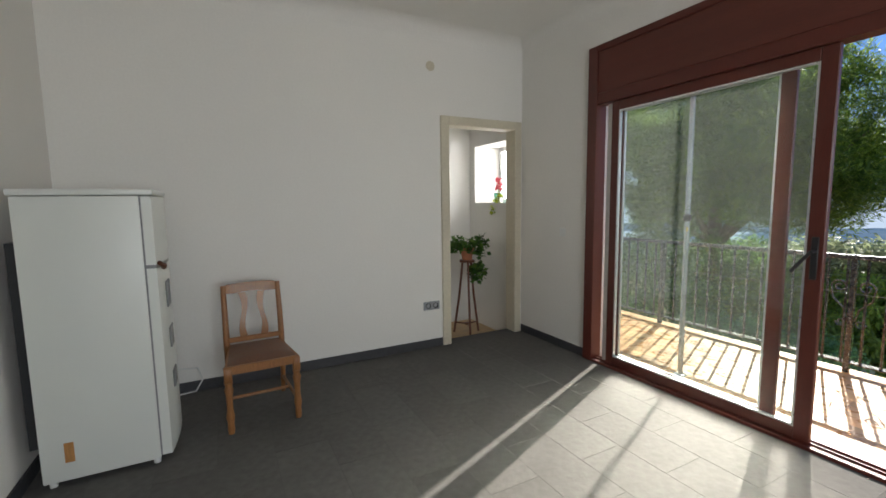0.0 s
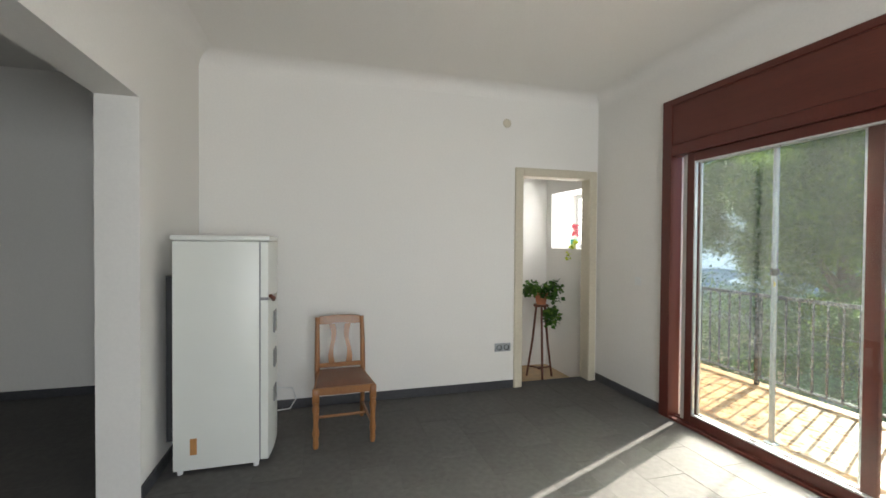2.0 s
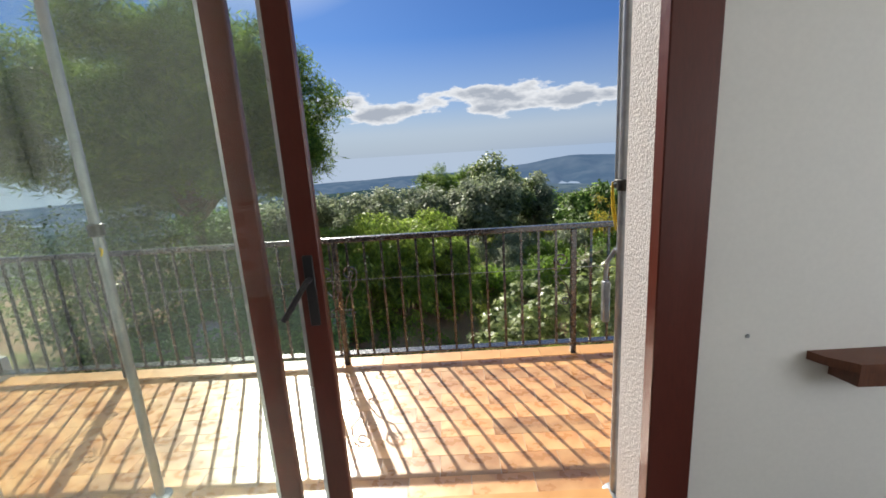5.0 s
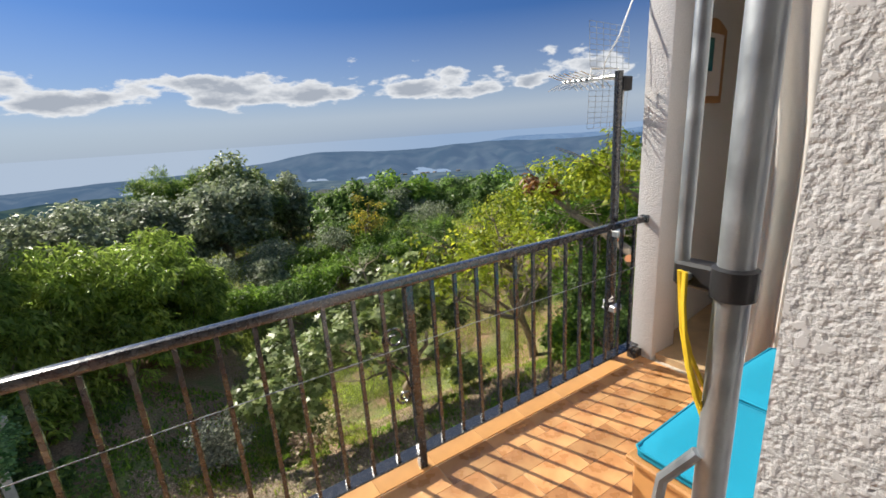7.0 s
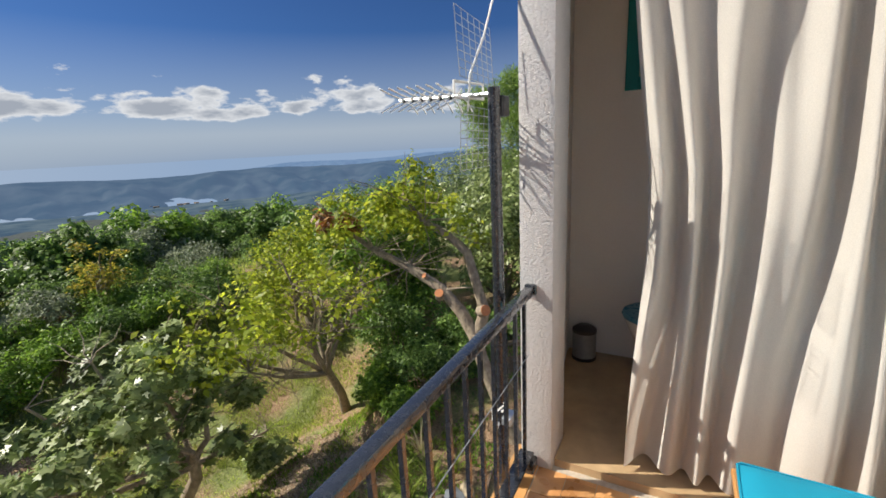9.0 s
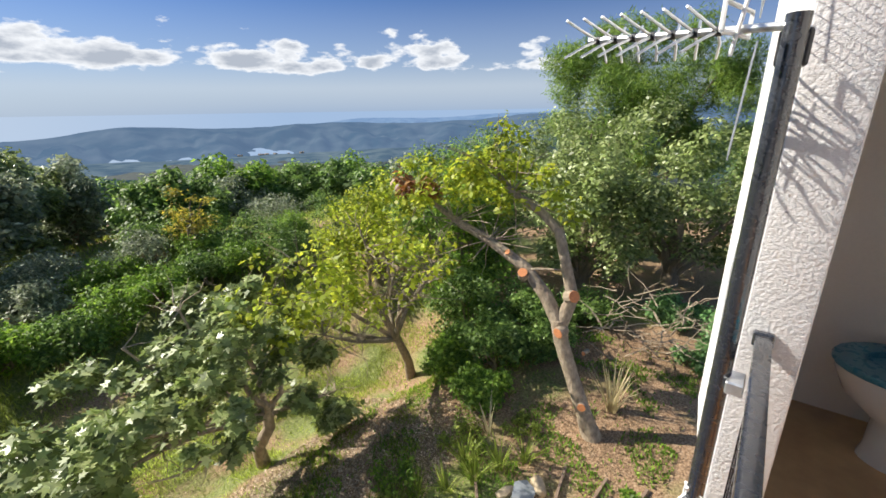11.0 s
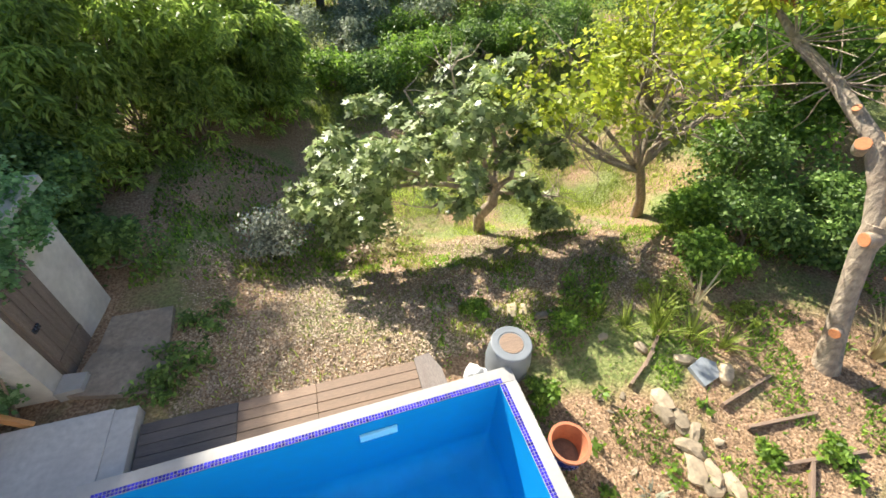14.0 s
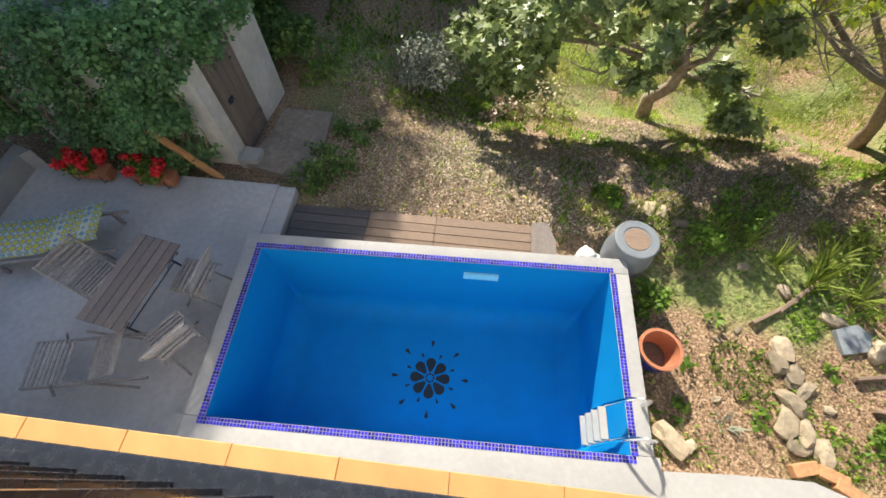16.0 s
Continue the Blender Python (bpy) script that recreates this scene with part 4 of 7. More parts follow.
railing()
solid("fence_wire", Geo().tube([(BX0, RY - 0.012, 0.655), (1.0, RY - 0.012, 0.645), (2.6, RY - 0.012, 0.652), (5.6, RY - 0.012, 0.648)], 0.0022, 5), M["steel"], "thin steel wire strung along the railing", "wire")
solid("end_pillar", Geo().box((5.68, 1.535, -0.26), (5.95, 1.70, 3.2), 0.02), M["stucco"], "rough white stucco pillar at the balcony end", "pillar", STR, smooth=30)
solid("balcony_end_post", Geo().box((-0.72, 1.60, -0.26), (BX0 - 0.001, 1.80, 0.16), 0.05), M["stucco"], "low rounded white stucco kerb at the balcony end", "kerb", STR, smooth=40)
solid("wall_balcony_end", Geo().box((-0.72, WALL_OUT + 0.16, -3.7), (BX0 - 0.001, 1.598, 0.02)), M["stucco"], "white stucco wall below the balcony end", "wall", STR)


# ---- lavatory at the balcony end ----
solid("lintel", Geo().box((5.70, WALL_OUT, 2.55), (5.94, 1.534, 3.2)), M["stucco"], "white stucco lintel over the curtained opening", "lintel", STR)
solid("lavatory_floor", Geo().box((5.72, 0.236, -0.25), (7.0, 1.53, 0.02)).box((5.951, 1.53, -0.25), (6.999, 1.735, 0.018)), M["cork_floor"], "ochre brown lavatory floor", "floor", STR)
solid("wall_lavatory_side", Geo().prism([(5.951, 1.62), (7.14, 1.76), (7.14, 1.84), (5.951, 1.698)], -0.25, 3.2), M["plaster"], "white painted lavatory side wall", "wall", STR)
solid("wall_lavatory_house", Geo().box((5.721, 0.0, -0.25), (7.15, WALL_OUT, 3.2)), M["stucco"], "white wall between house and lavatory", "wall", STR)
wall_with_hole("wall_lavatory_back", "x", (7.0, WALL_OUT, -0.25), (7.139, 1.743, 3.2), (0.62, 1.36, 1.98, 2.55), M["plaster"], "white lavatory wall with a high window")
solid("ceiling_lavatory", Geo().box((5.94, WALL_OUT, 2.75), (7.0, 1.53, 2.9)).box((5.96, 1.53, 2.75), (6.999, 1.735, 2.9)), M["plaster"], "white lavatory ceiling", "ceiling", STR)
w3 = thing("window_3", "teal wooden window with rippled glass", "window", kind=STR)
for lo, hi in (((6.985, 0.56, 1.92), (7.06, 0.64, 2.6)), ((6.985, 1.33, 1.92), (7.06, 1.41, 2.6)), ((6.984, 0.64, 1.92), (7.06, 1.33, 2.0)), ((6.984, 0.64, 2.53), (7.06, 1.33, 2.6))):
    part("window_frame", Geo().box(lo, hi, 0.004), M["teal"], w3)
pf = part("pane", Geo().box((7.02, 0.63, 1.99), (7.03, 1.34, 2.54)), M["frosted"], w3)
pf.visible_shadow = False


def toilet():
    t = thing("toilet", "white ceramic toilet with a blue seat", "toilet", at=pose(6.70, 0.92, 0.02, 0, 0, 4) @ Matrix.Scale(1.2, 4))
    def oval(cx, cy, rx, ry, z, n=24):
        return [(cx + rx * math.cos(2 * math.pi * k / n), cy + ry * math.sin(2 * math.pi * k / n), z) for k in range(n)]
    def loft(rings):
        n = len(rings[0])
        vs = [p for r in rings for p in r]
        fs = [(i * n + k, i * n + (k + 1) % n, (i + 1) * n + (k + 1) % n, (i + 1) * n + k) for i in range(len(rings) - 1) for k in range(n)]
        fs.append(tuple(range(n - 1, -1, -1)))
        return Geo().add(vs, fs)
    part("bowl", loft([oval(0, 0.0, 0.11, 0.19, 0), oval(0, 0.0, 0.105, 0.18, 0.05), oval(0, 0.01, 0.10, 0.17, 0.18), oval(0, 0.07, 0.16, 0.22, 0.28), oval(0, 0.08, 0.185, 0.25, 0.37), oval(0, 0.08, 0.185, 0.25, 0.39), oval(0, 0.08, 0.13, 0.19, 0.39), oval(0, 0.08, 0.08, 0.12, 0.25)]), M["ceramic"], t, smooth=50)
    part("seat", loft([oval(0, 0.08, 0.195, 0.26, 0.393), oval(0, 0.08, 0.20, 0.265, 0.405), oval(0, 0.08, 0.195, 0.26, 0.418), oval(0, 0.08, 0.125, 0.17, 0.418), oval(0, 0.08, 0.12, 0.165, 0.393)]), M["seat_blue"], t, "blue plastic toilet seat", smooth=50)
    part("cistern", Geo().box((-0.19, -0.60, 0.39), (0.19, -0.42, 0.78), 0.02).box((-0.08, -0.45, 0.30), (0.08, -0.16, 0.39), 0.01), M["ceramic"], t, smooth=30)


toilet()
bs = thing("wash_basin", "small white wall basin with a dark tap", "basin", at=pose(6.86, 0.62, 0.78))
part("basin", Geo().lathe([(0.0, -0.16), (0.06, -0.15), (0.14, -0.04), (0.17, 0.02), (0.165, 0.03), (0.13, 0.0), (0.0, -0.08)], 24), M["ceramic"], bs, smooth=50)
part("tap", Geo().tube([(0.12, 0, 0.03), (0.12, 0, 0.12), (0.06, 0, 0.14), (0.03, 0, 0.10)], 0.012, 8), M["dark_wood"], bs, "dark bronze tap", smooth=50)
tb = thing("pedal_bin", "small brushed steel pedal bin with a black rim", "bin", at=pose(6.88, 1.60, 0.02))
part("body", Geo().lathe([(0, 0.02), (0.085, 0.02), (0.085, 0.22), (0, 0.22)], 24), M["steel"], tb, smooth=40)
part("lid", Geo().lathe([(0.087, 0.215), (0.087, 0.235), (0.06, 0.255), (0, 0.262)], 24), M["black"], tb, smooth=40)
part("base", Geo().lathe([(0.088, 0.0), (0.088, 0.025), (0, 0.025)], 24), M["black"], tb, smooth=40)


def wall_mirror():
    m = thing("wall_mirror", "narrow pine-framed mirror with an arched top", "mirror", at=pose(6.11, 1.636, 1.64, 0, 0, 6.7))
    n = 8
    top = [(0.42 - 0.42 * k / n, 0.46 + (0.06 * math.sin(math.pi * k / n) if 0 < k < n else 0)) for k in range(n + 1)]
    outline = [(0, 0), (0.42, 0)] + top
    rot = pose(0, 0, 0, 90, 0, 0)
    part("frame", Geo().prism(outline, 0.0, 0.022, rot), M["pine_wood"], m)
    part("glass", Geo().box((0.055, 0.045, 0.0225), (0.365, 0.43, 0.0245), 0, rot), M["mirror"], m, "small mirror pane")
    part("towel", Geo().box((0.075, 0.20, 0.0248), (0.20, 0.40, 0.03), 0.002, rot), M["teal"], m, "teal card tucked in the frame")


wall_mirror()


def curtain():
    c = thing("curtain", "long cream linen curtain gathered aside in soft folds", "curtain")
    nz, ny = 40, 150
    vs, fs = [], []
    for i in range(nz + 1):
        q = i / nz
        z = 0.05 + q * 2.62
        # gathered at the free side about waist height
        pull = math.exp(-((z - 1.15) / 0.55) ** 2)
        y_free = 1.205 + 0.09 * max(0, q - 0.55) / 0.45 * 1.1 - 0.035 * pull
        for j in range(ny + 1):
            s = j / ny
            y = 0.247 + s * (y_free - 0.247)
            fold = 0.046 * math.sin(s * 2 * math.pi * 5.8 + 0.7 * math.sin(q * 2.4) + 4.6 * noise.noise(Vector((s * 2.7 - q * 0.8, q * 1.1, 0)))) + 0.020 * math.sin(s * 47 + 5 * q + 2) * (0.4 + 0.6 * q)
            fold += 0.05 * noise.noise(Vector((s * 4, q * 1.6, 3)))
            vs.append((5.83 + fold * (0.8 + 0.35 * (1 - q)), y, z))
    for i in range(nz):
        for j in range(ny):
            a = i * (ny + 1) + j
            fs.append((a, a + 1, a + ny + 2, a + ny + 1))
    part("cloth", Geo().add(vs, fs), M["curtain"], c, smooth=180)
    part("rod", Geo().tube([(5.83, 0.24, 2.68), (5.83, 1.533, 2.68)], 0.012, 10), M["steel"], c, smooth=40)


curtain()


# ---- things on the balcony ----
def bench():
    b = thing("storage_bench", "low wooden balcony bench along the white wall", "bench")
    part("box", Geo().box((4.36, 0.275, BZ + 0.05), (5.46, 0.80, 0.39), 0.008), M["edge_tile"], b, "orange-stained box body")
    part("lid", Geo().box((4.34, 0.265, 0.39), (5.48, 0.82, 0.415), 0.006), M["pine_wood"], b)
    for x in (4.40, 5.38):
        for y in (0.31, 0.74):
            part("foot", Geo().box((x, y, BZ), (x + 0.05, y + 0.05, BZ + 0.055)), M["dark_wood"], b)

    def cushion(x0, x1, y0, y1, rz, dz):
        w, d = x1 - x0, y1 - y0
        c = thing("bench_cushion", "flat turquoise canvas seat cushion on the bench", "cushion", "cushions on the bench", at=pose((x0 + x1) / 2, (y0 + y1) / 2, 0.417 + dz, 0, 0, rz))
        n = 14
        g = Geo()
        vs, fs = [], []
        for i in range(n + 1):
            for j in range(n + 1):
                u, v = i / n * 2 - 1, j / n * 2 - 1
                e = max(abs(u), abs(v))
                h = 0.040 + 0.022 * max(0.0, 1 - e ** 5) ** 0.5 + 0.003 * noise.noise(Vector((u * 2, v * 2, x0)))
                if e > 0.999:
                    h = 0.034
                cx = u * w / 2 * (1 - 0.025 * (abs(v) ** 8)) 
                cy = v * d / 2 * (1 - 0.025 * (abs(u) ** 8))
                vs.append((cx, cy, h))
        for i in range(n):
            for j in range(n):
                a = i * (n + 1) + j
                fs.append((a, a + n + 1, a + n + 2, a + 1))
        g.add(vs, fs)
        part("cover", g.box((-w / 2 * 0.985, -d / 2 * 0.985, 0.0), (w / 2 * 0.985, d / 2 * 0.985, 0.035), 0.012), M["turquoise"], c, smooth=50)
        pipe = [(w / 2 * a, d / 2 * bb, 0.036) for a, bb in ((-0.95, -1), (0.95, -1), (1, -0.95), (1, 0.95), (0.95, 1), (-0.95, 1), (-1, 0.95), (-1, -0.95), (-0.95, -1))]
        part("piping", Geo().tube(pipe, 0.005, 6), M["turquoise"], c, smooth=60)

    cushion(4.915, 5.455, 0.30, 0.815, -1.5, 0.0)
    cushion(4.36, 4.895, 0.29, 0.80, 1.5, 0.002)


bench()


def awning_pole(x, y, top, thin):
    p = thing("awning_pole", "grey galvanised awning support pole with a black clamp" if thin else "slim grey awning pole standing on the tiles", "pole", "awning poles", at=pose(x, y, BZ))
    part("tube", Geo().tube([(0, 0, 0.006), (0, 0, top)], 0.0205 if thin else 0.020, 16), M["steel"], p, smooth=40)
    part("base", Geo().lathe([(0, 0), (0.05, 0), (0.05, 0.006), (0.034, 0.012), (0, 0.012)], 18), M["steel"], p, smooth=40)
    part("clamp", Geo().lathe([(0.0205, 1.350), (0.026, 1.353), (0.026, 1.391), (0.0205, 1.394)] if thin else [(0.022, 1.28), (0.03, 1.285), (0.03, 1.33), (0.022, 1.335)], 18), M["black"], p, "black plastic clamp", smooth=40)
    if thin:
        part("clamp_ear", Geo().box((-0.012, 0.016, 1.355), (0.018, 0.072, 1.389), 0.004), M["black"], p)
        part("bolt", Geo().tube([(-0.022, 0.050, 1.372), (0.024, 0.050, 1.372)], 0.006, 8), M["steel"], p, "steel clamp bolt", smooth=40)
        part("slide_tube", Geo().tube([(0.0, 0.066, 1.385), (0.0, 0.066, top)], 0.0095, 12), M["steel"], p, smooth=40)
        part("crank", Geo().tube([(-0.035, 0.05, 0.80), (-0.045, 0.055, 0.96), (-0.038, 0.048, 1.06), (-0.018, 0.012, 1.12)], 0.009, 8).box((-0.055, 0.035, 0.80), (-0.025, 0.068, 0.98), 0.006), M["steel"], p, "grey crank handle", smooth=40)
    return p


awning_pole(3.735, 0.293, 3.1, True)
awning_pole(1.60, 0.41, 3.1, False)


def rope(x, y, z0, z1, seed):
    rs = random.Random(seed)
    g = Geo()
    for k in range(4):
        ox, oy = rs.uniform(-0.006, 0.006), rs.uniform(-0.006, 0.006)
        pts = [(x + ox * 0.4, y + oy, z0)]
        for j in range(1, 7):
            q = j / 6
            pts.append((x + ox - 0.012 * math.sin(math.pi * q) + 0.045 * q ** 1.6 + 0.004 * math.sin(5 * q + k), y + oy - 0.05 * q ** 1.6, z0 + (z1 - z0) * q * (1 - 0.05 * k)))
        g.tube(pts, 0.0034, 6)
    solid("yellow_rope", g, M["rope"], "loose end of yellow rope tied to an awning pole", "rope", smooth=60)


rope(3.712, 0.345, 1.36, 1.09, 2)
rope(1.575, 0.44, 1.33, 1.18, 3)


def tv_antenna():
    a = thing("tv_antenna", "television antenna with mesh reflector on a black mast by the railing", "antenna")
    mx, my = 5.47, 1.725
    part("mast", Geo().tube([(mx + 0.02, my, -0.10), (mx, my, 1.84)], 0.025, 14), M["iron"], a, smooth=40)
    part("conduit", Geo().tube([(mx + 0.055, my + 0.01, -0.10), (mx + 0.035, my + 0.012, 1.70)], 0.013, 10), M["black"], a, "black cable conduit along the mast", smooth=40)
    for z in (0.35, 0.86):
        part("mast_bracket", Geo().box((mx - 0.03, my - 0.06, z), (mx + 0.05, my - 0.015, z + 0.04), 0.004), M["alu"], a)
    part("mast_head", Geo().box((mx + 0.01, my - 0.035, 1.73), (mx + 0.085, my + 0.03, 1.81), 0.006), M["black"], a, "black amplifier box")
    # boom runs out over the garden
    d = Vector((0.2, 0.98, 0.05)).normalized()
    base = Vector((mx, my, 1.815))
    side = Vector((0.98, -0.2, 0)).normalized()
    part("boom", Geo().tube([base + d * 0.02, base + d * 0.52], 0.010, 8), M["alu"], a, smooth=40)
    for k in range(7):
        o = base + d * (0.16 + 0.055 * k)
        g = Geo()
        for s in (-1, 1):
            g.tube([o, o + side * s * 0.06 + d * 0.012 + Vector((0, 0, 0.018)), o + side * s * 0.12 + d * 0.035 + Vector((0, 0, 0.045))], 0.0038, 6)
            g.tube([o, o + side * s * 0.06 + d * 0.012 - Vector((0, 0, 0.022)), o + side * s * 0.12 + d * 0.035 - Vector((0, 0, 0.055))], 0.0038, 6)
        part("director", g, M["alu"], a)
        part("clip", Geo().tube([o - d * 0.010, o + d * 0.010], 0.012, 8), M["black"], a)
    part("dipole", Geo().tube([base + d * 0.12 + side * s * 0.10 + Vector((0, 0, h)) for s, h in ((-1, -0.01), (-1, 0.05), (1, 0.05), (1, -0.01), (-1, -0.01))], 0.006, 6), M["white_plastic"], a, "pale loop dipole", smooth=40)
    for sgn in (1, -1):
        g = Geo()
        o = base + d * 0.07
        wide = Vector((0.997, 0.075, 0))
        upv = (Vector((0, 0, sgn)) + d * 0.06).normalized()
        for k in range(9):
            p = o + upv * (0.05 + 0.030 * k)
            g.tube([p - wide * 0.20, p + wide * 0.20], 0.0014, 4)
        for k in range(7):
            e = wide * (-0.20 + 0.40 * k / 6)
            g.tube([o + upv * 0.05 + e, o + upv * 0.29 + e], 0.0016, 4)
        part("reflector", g, M["steel"], a, "wire mesh reflector")["kind"] = "stuff"
    cable = [(mx + 0.01, my + 0.12, 1.76), (mx + 0.0, my + 0.10, 1.90), (mx + 0.10, my + 0.08, 2.05), (5.665, 1.77, 2.30), (5.67, 1.785, 3.1)]
    part("cable", Geo().tube(cable, 0.005, 6), M["white_plastic"], a, "white aerial cable", smooth=60)
    part("cable", Geo().tube([(mx + 0.05, my, 1.75), (mx + 0.06, my + 0.03, 1.2), (mx + 0.03, my + 0.02, 0.7), (mx + 0.06, my + 0.025, 0.1)], 0.004, 6), M["white_plastic"], a)
    rs = random.Random(3)
    g = Geo()
    for k in range(6):
        pts = [(mx + rs.uniform(-0.03, 0.05), my + rs.uniform(-0.03, 0.04), 0.30 + 0.1 * rs.random() + 0.02 * j) for j in range(5)]
        g.tube(pts, 0.006, 5)
    part("tie", g, M["white_plastic"], a, "white knotted ties")


tv_antenna()
jb = thing("junction_box", "small white electrical box on the stucco wall with a looped cable", "junction box", at=pose(5.62, WALL_OUT, 1.20))
part("box", Geo().box((-0.05, 0.0, -0.05), (0.05, 0.035, 0.05), 0.005), M["white_plastic"], jb)
part("cable", Geo().tube([(0.02, 0.02, -0.05), (0.03, 0.03, -0.16), (0.0, 0.035, -0.22), (-0.025, 0.03, -0.16), (-0.02, 0.02, -0.05)], 0.004, 6), M["white_plastic"], jb, smooth=60)
part("cable", Geo().tube([(0.045, 0.012, 0.05), (0.045, 0.012, 1.9)], 0.004, 6), M["white_plastic"], jb)

# ---- ground ----
GZ = -3.72


def ground_height(x, y):
    r = math.hypot(x - 4, y)
    z = GZ
    z += 0.05 * noise.noise(Vector((x * 0.9, y * 0.9, 0))) + 0.10 * noise.noise(Vector((x * 0.25, y * 0.25, 4)))
    # the garden falls away beyond the pool
    u = min(max(y - 5.7, 0.0), 3.6)
    z -= 0.50 * (u - 0.35 * (1 - math.exp(-u / 0.35))) * min(max((x - 1.5) / 2.5, 0.0), 1.0) * min(max((13.5 - x) / 3.0, 0.0), 1.0) * min(max((21.0 - y) / 8.0, 0.0), 1.0)
    if x > 7:
        z += 0.04 * min(x - 7, 6)
    if r > 22:
        z -= 0.14 * (min(r, 70) - 22)
    if r > 70:
        z -= 0.129 * (min(r, 560) - 70)
    if r > 560:
        z -= 0.035 * (min(r, 1300) - 560)
    if r < 1.0:
        return z
    return max(z, -88)


POOL = (1.545, 5.675, 2.105, 4.015)
EYE = Vector((4.15, 1.75, 1.45))


def settle(x, y):
    """Moves a place on the level plane down the line of sight to the sloping ground; also gives the growth in scale."""
    p = Vector((x, y, GZ)) - EYE
    lo, hi = 0.8, 2.4
    for _ in range(30):
        k = (lo + hi) / 2
        q = EYE + p * k
        lo, hi = (k, hi) if q.z > ground_height(q.x, q.y) else (lo, k)
    return q.x, q.y, k


def settled(x, y):
    """The matrix that carries a thing modelled on level ground to the slope."""
    k = settle(x, y)[2]
    return Matrix.Translation(EYE) @ Matrix.Scale(k, 4) @ Matrix.Translation(-EYE)


def ground_mesh():
    def axis(lo, hi, step, far):
        a = list(np.arange(lo, hi + 0.001, step))
        g, d = [], step
        v = hi
        while v < far:
            d *= 1.17
            v += d
            g.append(v)
        h, d = [], step
        v = lo
        while v > -far:
            d *= 1.17
            v -= d
            h.append(v)
        return sorted(h) + a + g
    xs, ys = axis(-6, 16, 0.25, 4800), axis(1.75, 20, 0.25, 4800)
    nx = len(xs)
    vs = [(x, y, ground_height(x, y)) for y in ys for x in xs]
    fs = []
    for j in range(len(ys) - 1):
        for i in range(nx - 1):
            xc, yc = (xs[i] + xs[i + 1]) / 2, (ys[j] + ys[j + 1]) / 2
            if POOL[0] - 0.16 < xc < POOL[1] + 0.16 and POOL[2] - 0.16 < yc < POOL[3] + 0.16:
                continue
            fs.append((j * nx + i, j * nx + i + 1, (j + 1) * nx + i + 1, (j + 1) * nx + i))
    return Geo().add(vs, fs)


def ground_material():
    m = bpy.data.materials.new("garden_soil")
    m.use_nodes = True
    nt = m.node_tree
    N, L = nt.nodes.new, nt.links.new
    b = nt.nodes["Principled BSDF"]
    b.inputs["Roughness"].default_value = 0.95
    tc = N("ShaderNodeTexCoord")

    def nz(scale, detail=6):
        n = N("ShaderNodeTexNoise")
        n.inputs["Scale"].default_value, n.inputs["Detail"].default_value = scale, detail
        L(tc.outputs["Object"], n.inputs["Vector"])
        return n.outputs["Fac"]

    def ramp(src, stops):
        r = N("ShaderNodeValToRGB")
        while len(r.color_ramp.elements) < len(stops):
            r.color_ramp.elements.new(0.5)
        for e, (p, c) in zip(r.color_ramp.elements, stops):
            e.position, e.color = p, (*c, 1)
        L(src, r.inputs[0])
        return r.outputs[0]

    soil = ramp(nz(28, 8), [(0.3, (0.15, 0.09, 0.05)), (0.5, (0.33, 0.205, 0.115)), (0.72, (0.52, 0.37, 0.235))])
    green = ramp(nz(18, 7), [(0.3, (0.09, 0.115, 0.03)), (0.55, (0.21, 0.235, 0.07)), (0.75, (0.36, 0.34, 0.16))])
    # grass takes over on the lawn past the beds
    sx, lawn, add = N("ShaderNodeSeparateXYZ"), N("ShaderNodeMapRange"), N("ShaderNodeMath")
    L(tc.outputs["Object"], sx.inputs[0])
    lawn.inputs["From Min"].default_value, lawn.inputs["From Max"].default_value, lawn.inputs["To Max"].default_value = 7.4, 8.8, 0.10
    L(sx.outputs["Y"], lawn.inputs["Value"])
    east, both = N("ShaderNodeMapRange"), N("ShaderNodeMath")
    east.inputs["From Min"].default_value, east.inputs["From Max"].default_value = 3.0, 4.6
    L(sx.outputs["X"], east.inputs["Value"])
    both.operation = "MULTIPLY"
    L(lawn.outputs[0], both.inputs[0])
    L(east.outputs[0], both.inputs[1])
    L(both.outputs[0], add.inputs[0])
    L(nz(0.55, 5), add.inputs[1])
    fac = ramp(add.outputs[0], [(0.50, (0, 0, 0)), (0.62, (1, 1, 1))])
    mx = N("ShaderNodeMixRGB")
    L(fac, mx.inputs[0])
    L(soil, mx.inputs[1])
    L(green, mx.inputs[2])
    # woodland takes over down the slope
    ln, mr, far = N("ShaderNodeVectorMath"), N("ShaderNodeMapRange"), N("ShaderNodeMixRGB")
    ln.operation = "LENGTH"
    L(tc.outputs["Object"], ln.inputs[0])
    mr.inputs["From Min"].default_value, mr.inputs["From Max"].default_value = 32, 60
    L(ln.outputs["Value"], mr.inputs["Value"])
    wood = ramp(nz(0.16, 9), [(0.35, (0.006, 0.015, 0.012)), (0.55, (0.018, 0.032, 0.026)), (0.75, (0.04, 0.056, 0.042))])
    L(mr.outputs[0], far.inputs[0])
    L(mx.outputs[0], far.inputs[1])
    L(wood, far.inputs[2])
    L(far.outputs[0], b.inputs["Base Color"])
    bp = N("ShaderNodeBump")
    bp.inputs["Strength"].default_value, bp.inputs["Distance"].default_value = 0.8, 0.05
    L(nz(30, 8), bp.inputs["Height"])
    L(bp.outputs[0], b.inputs["Normal"])
    return m


solid("ground", ground_mesh(), ground_material(), "sloping garden ground of dry soil and patchy grass", "ground", STR, smooth=180)


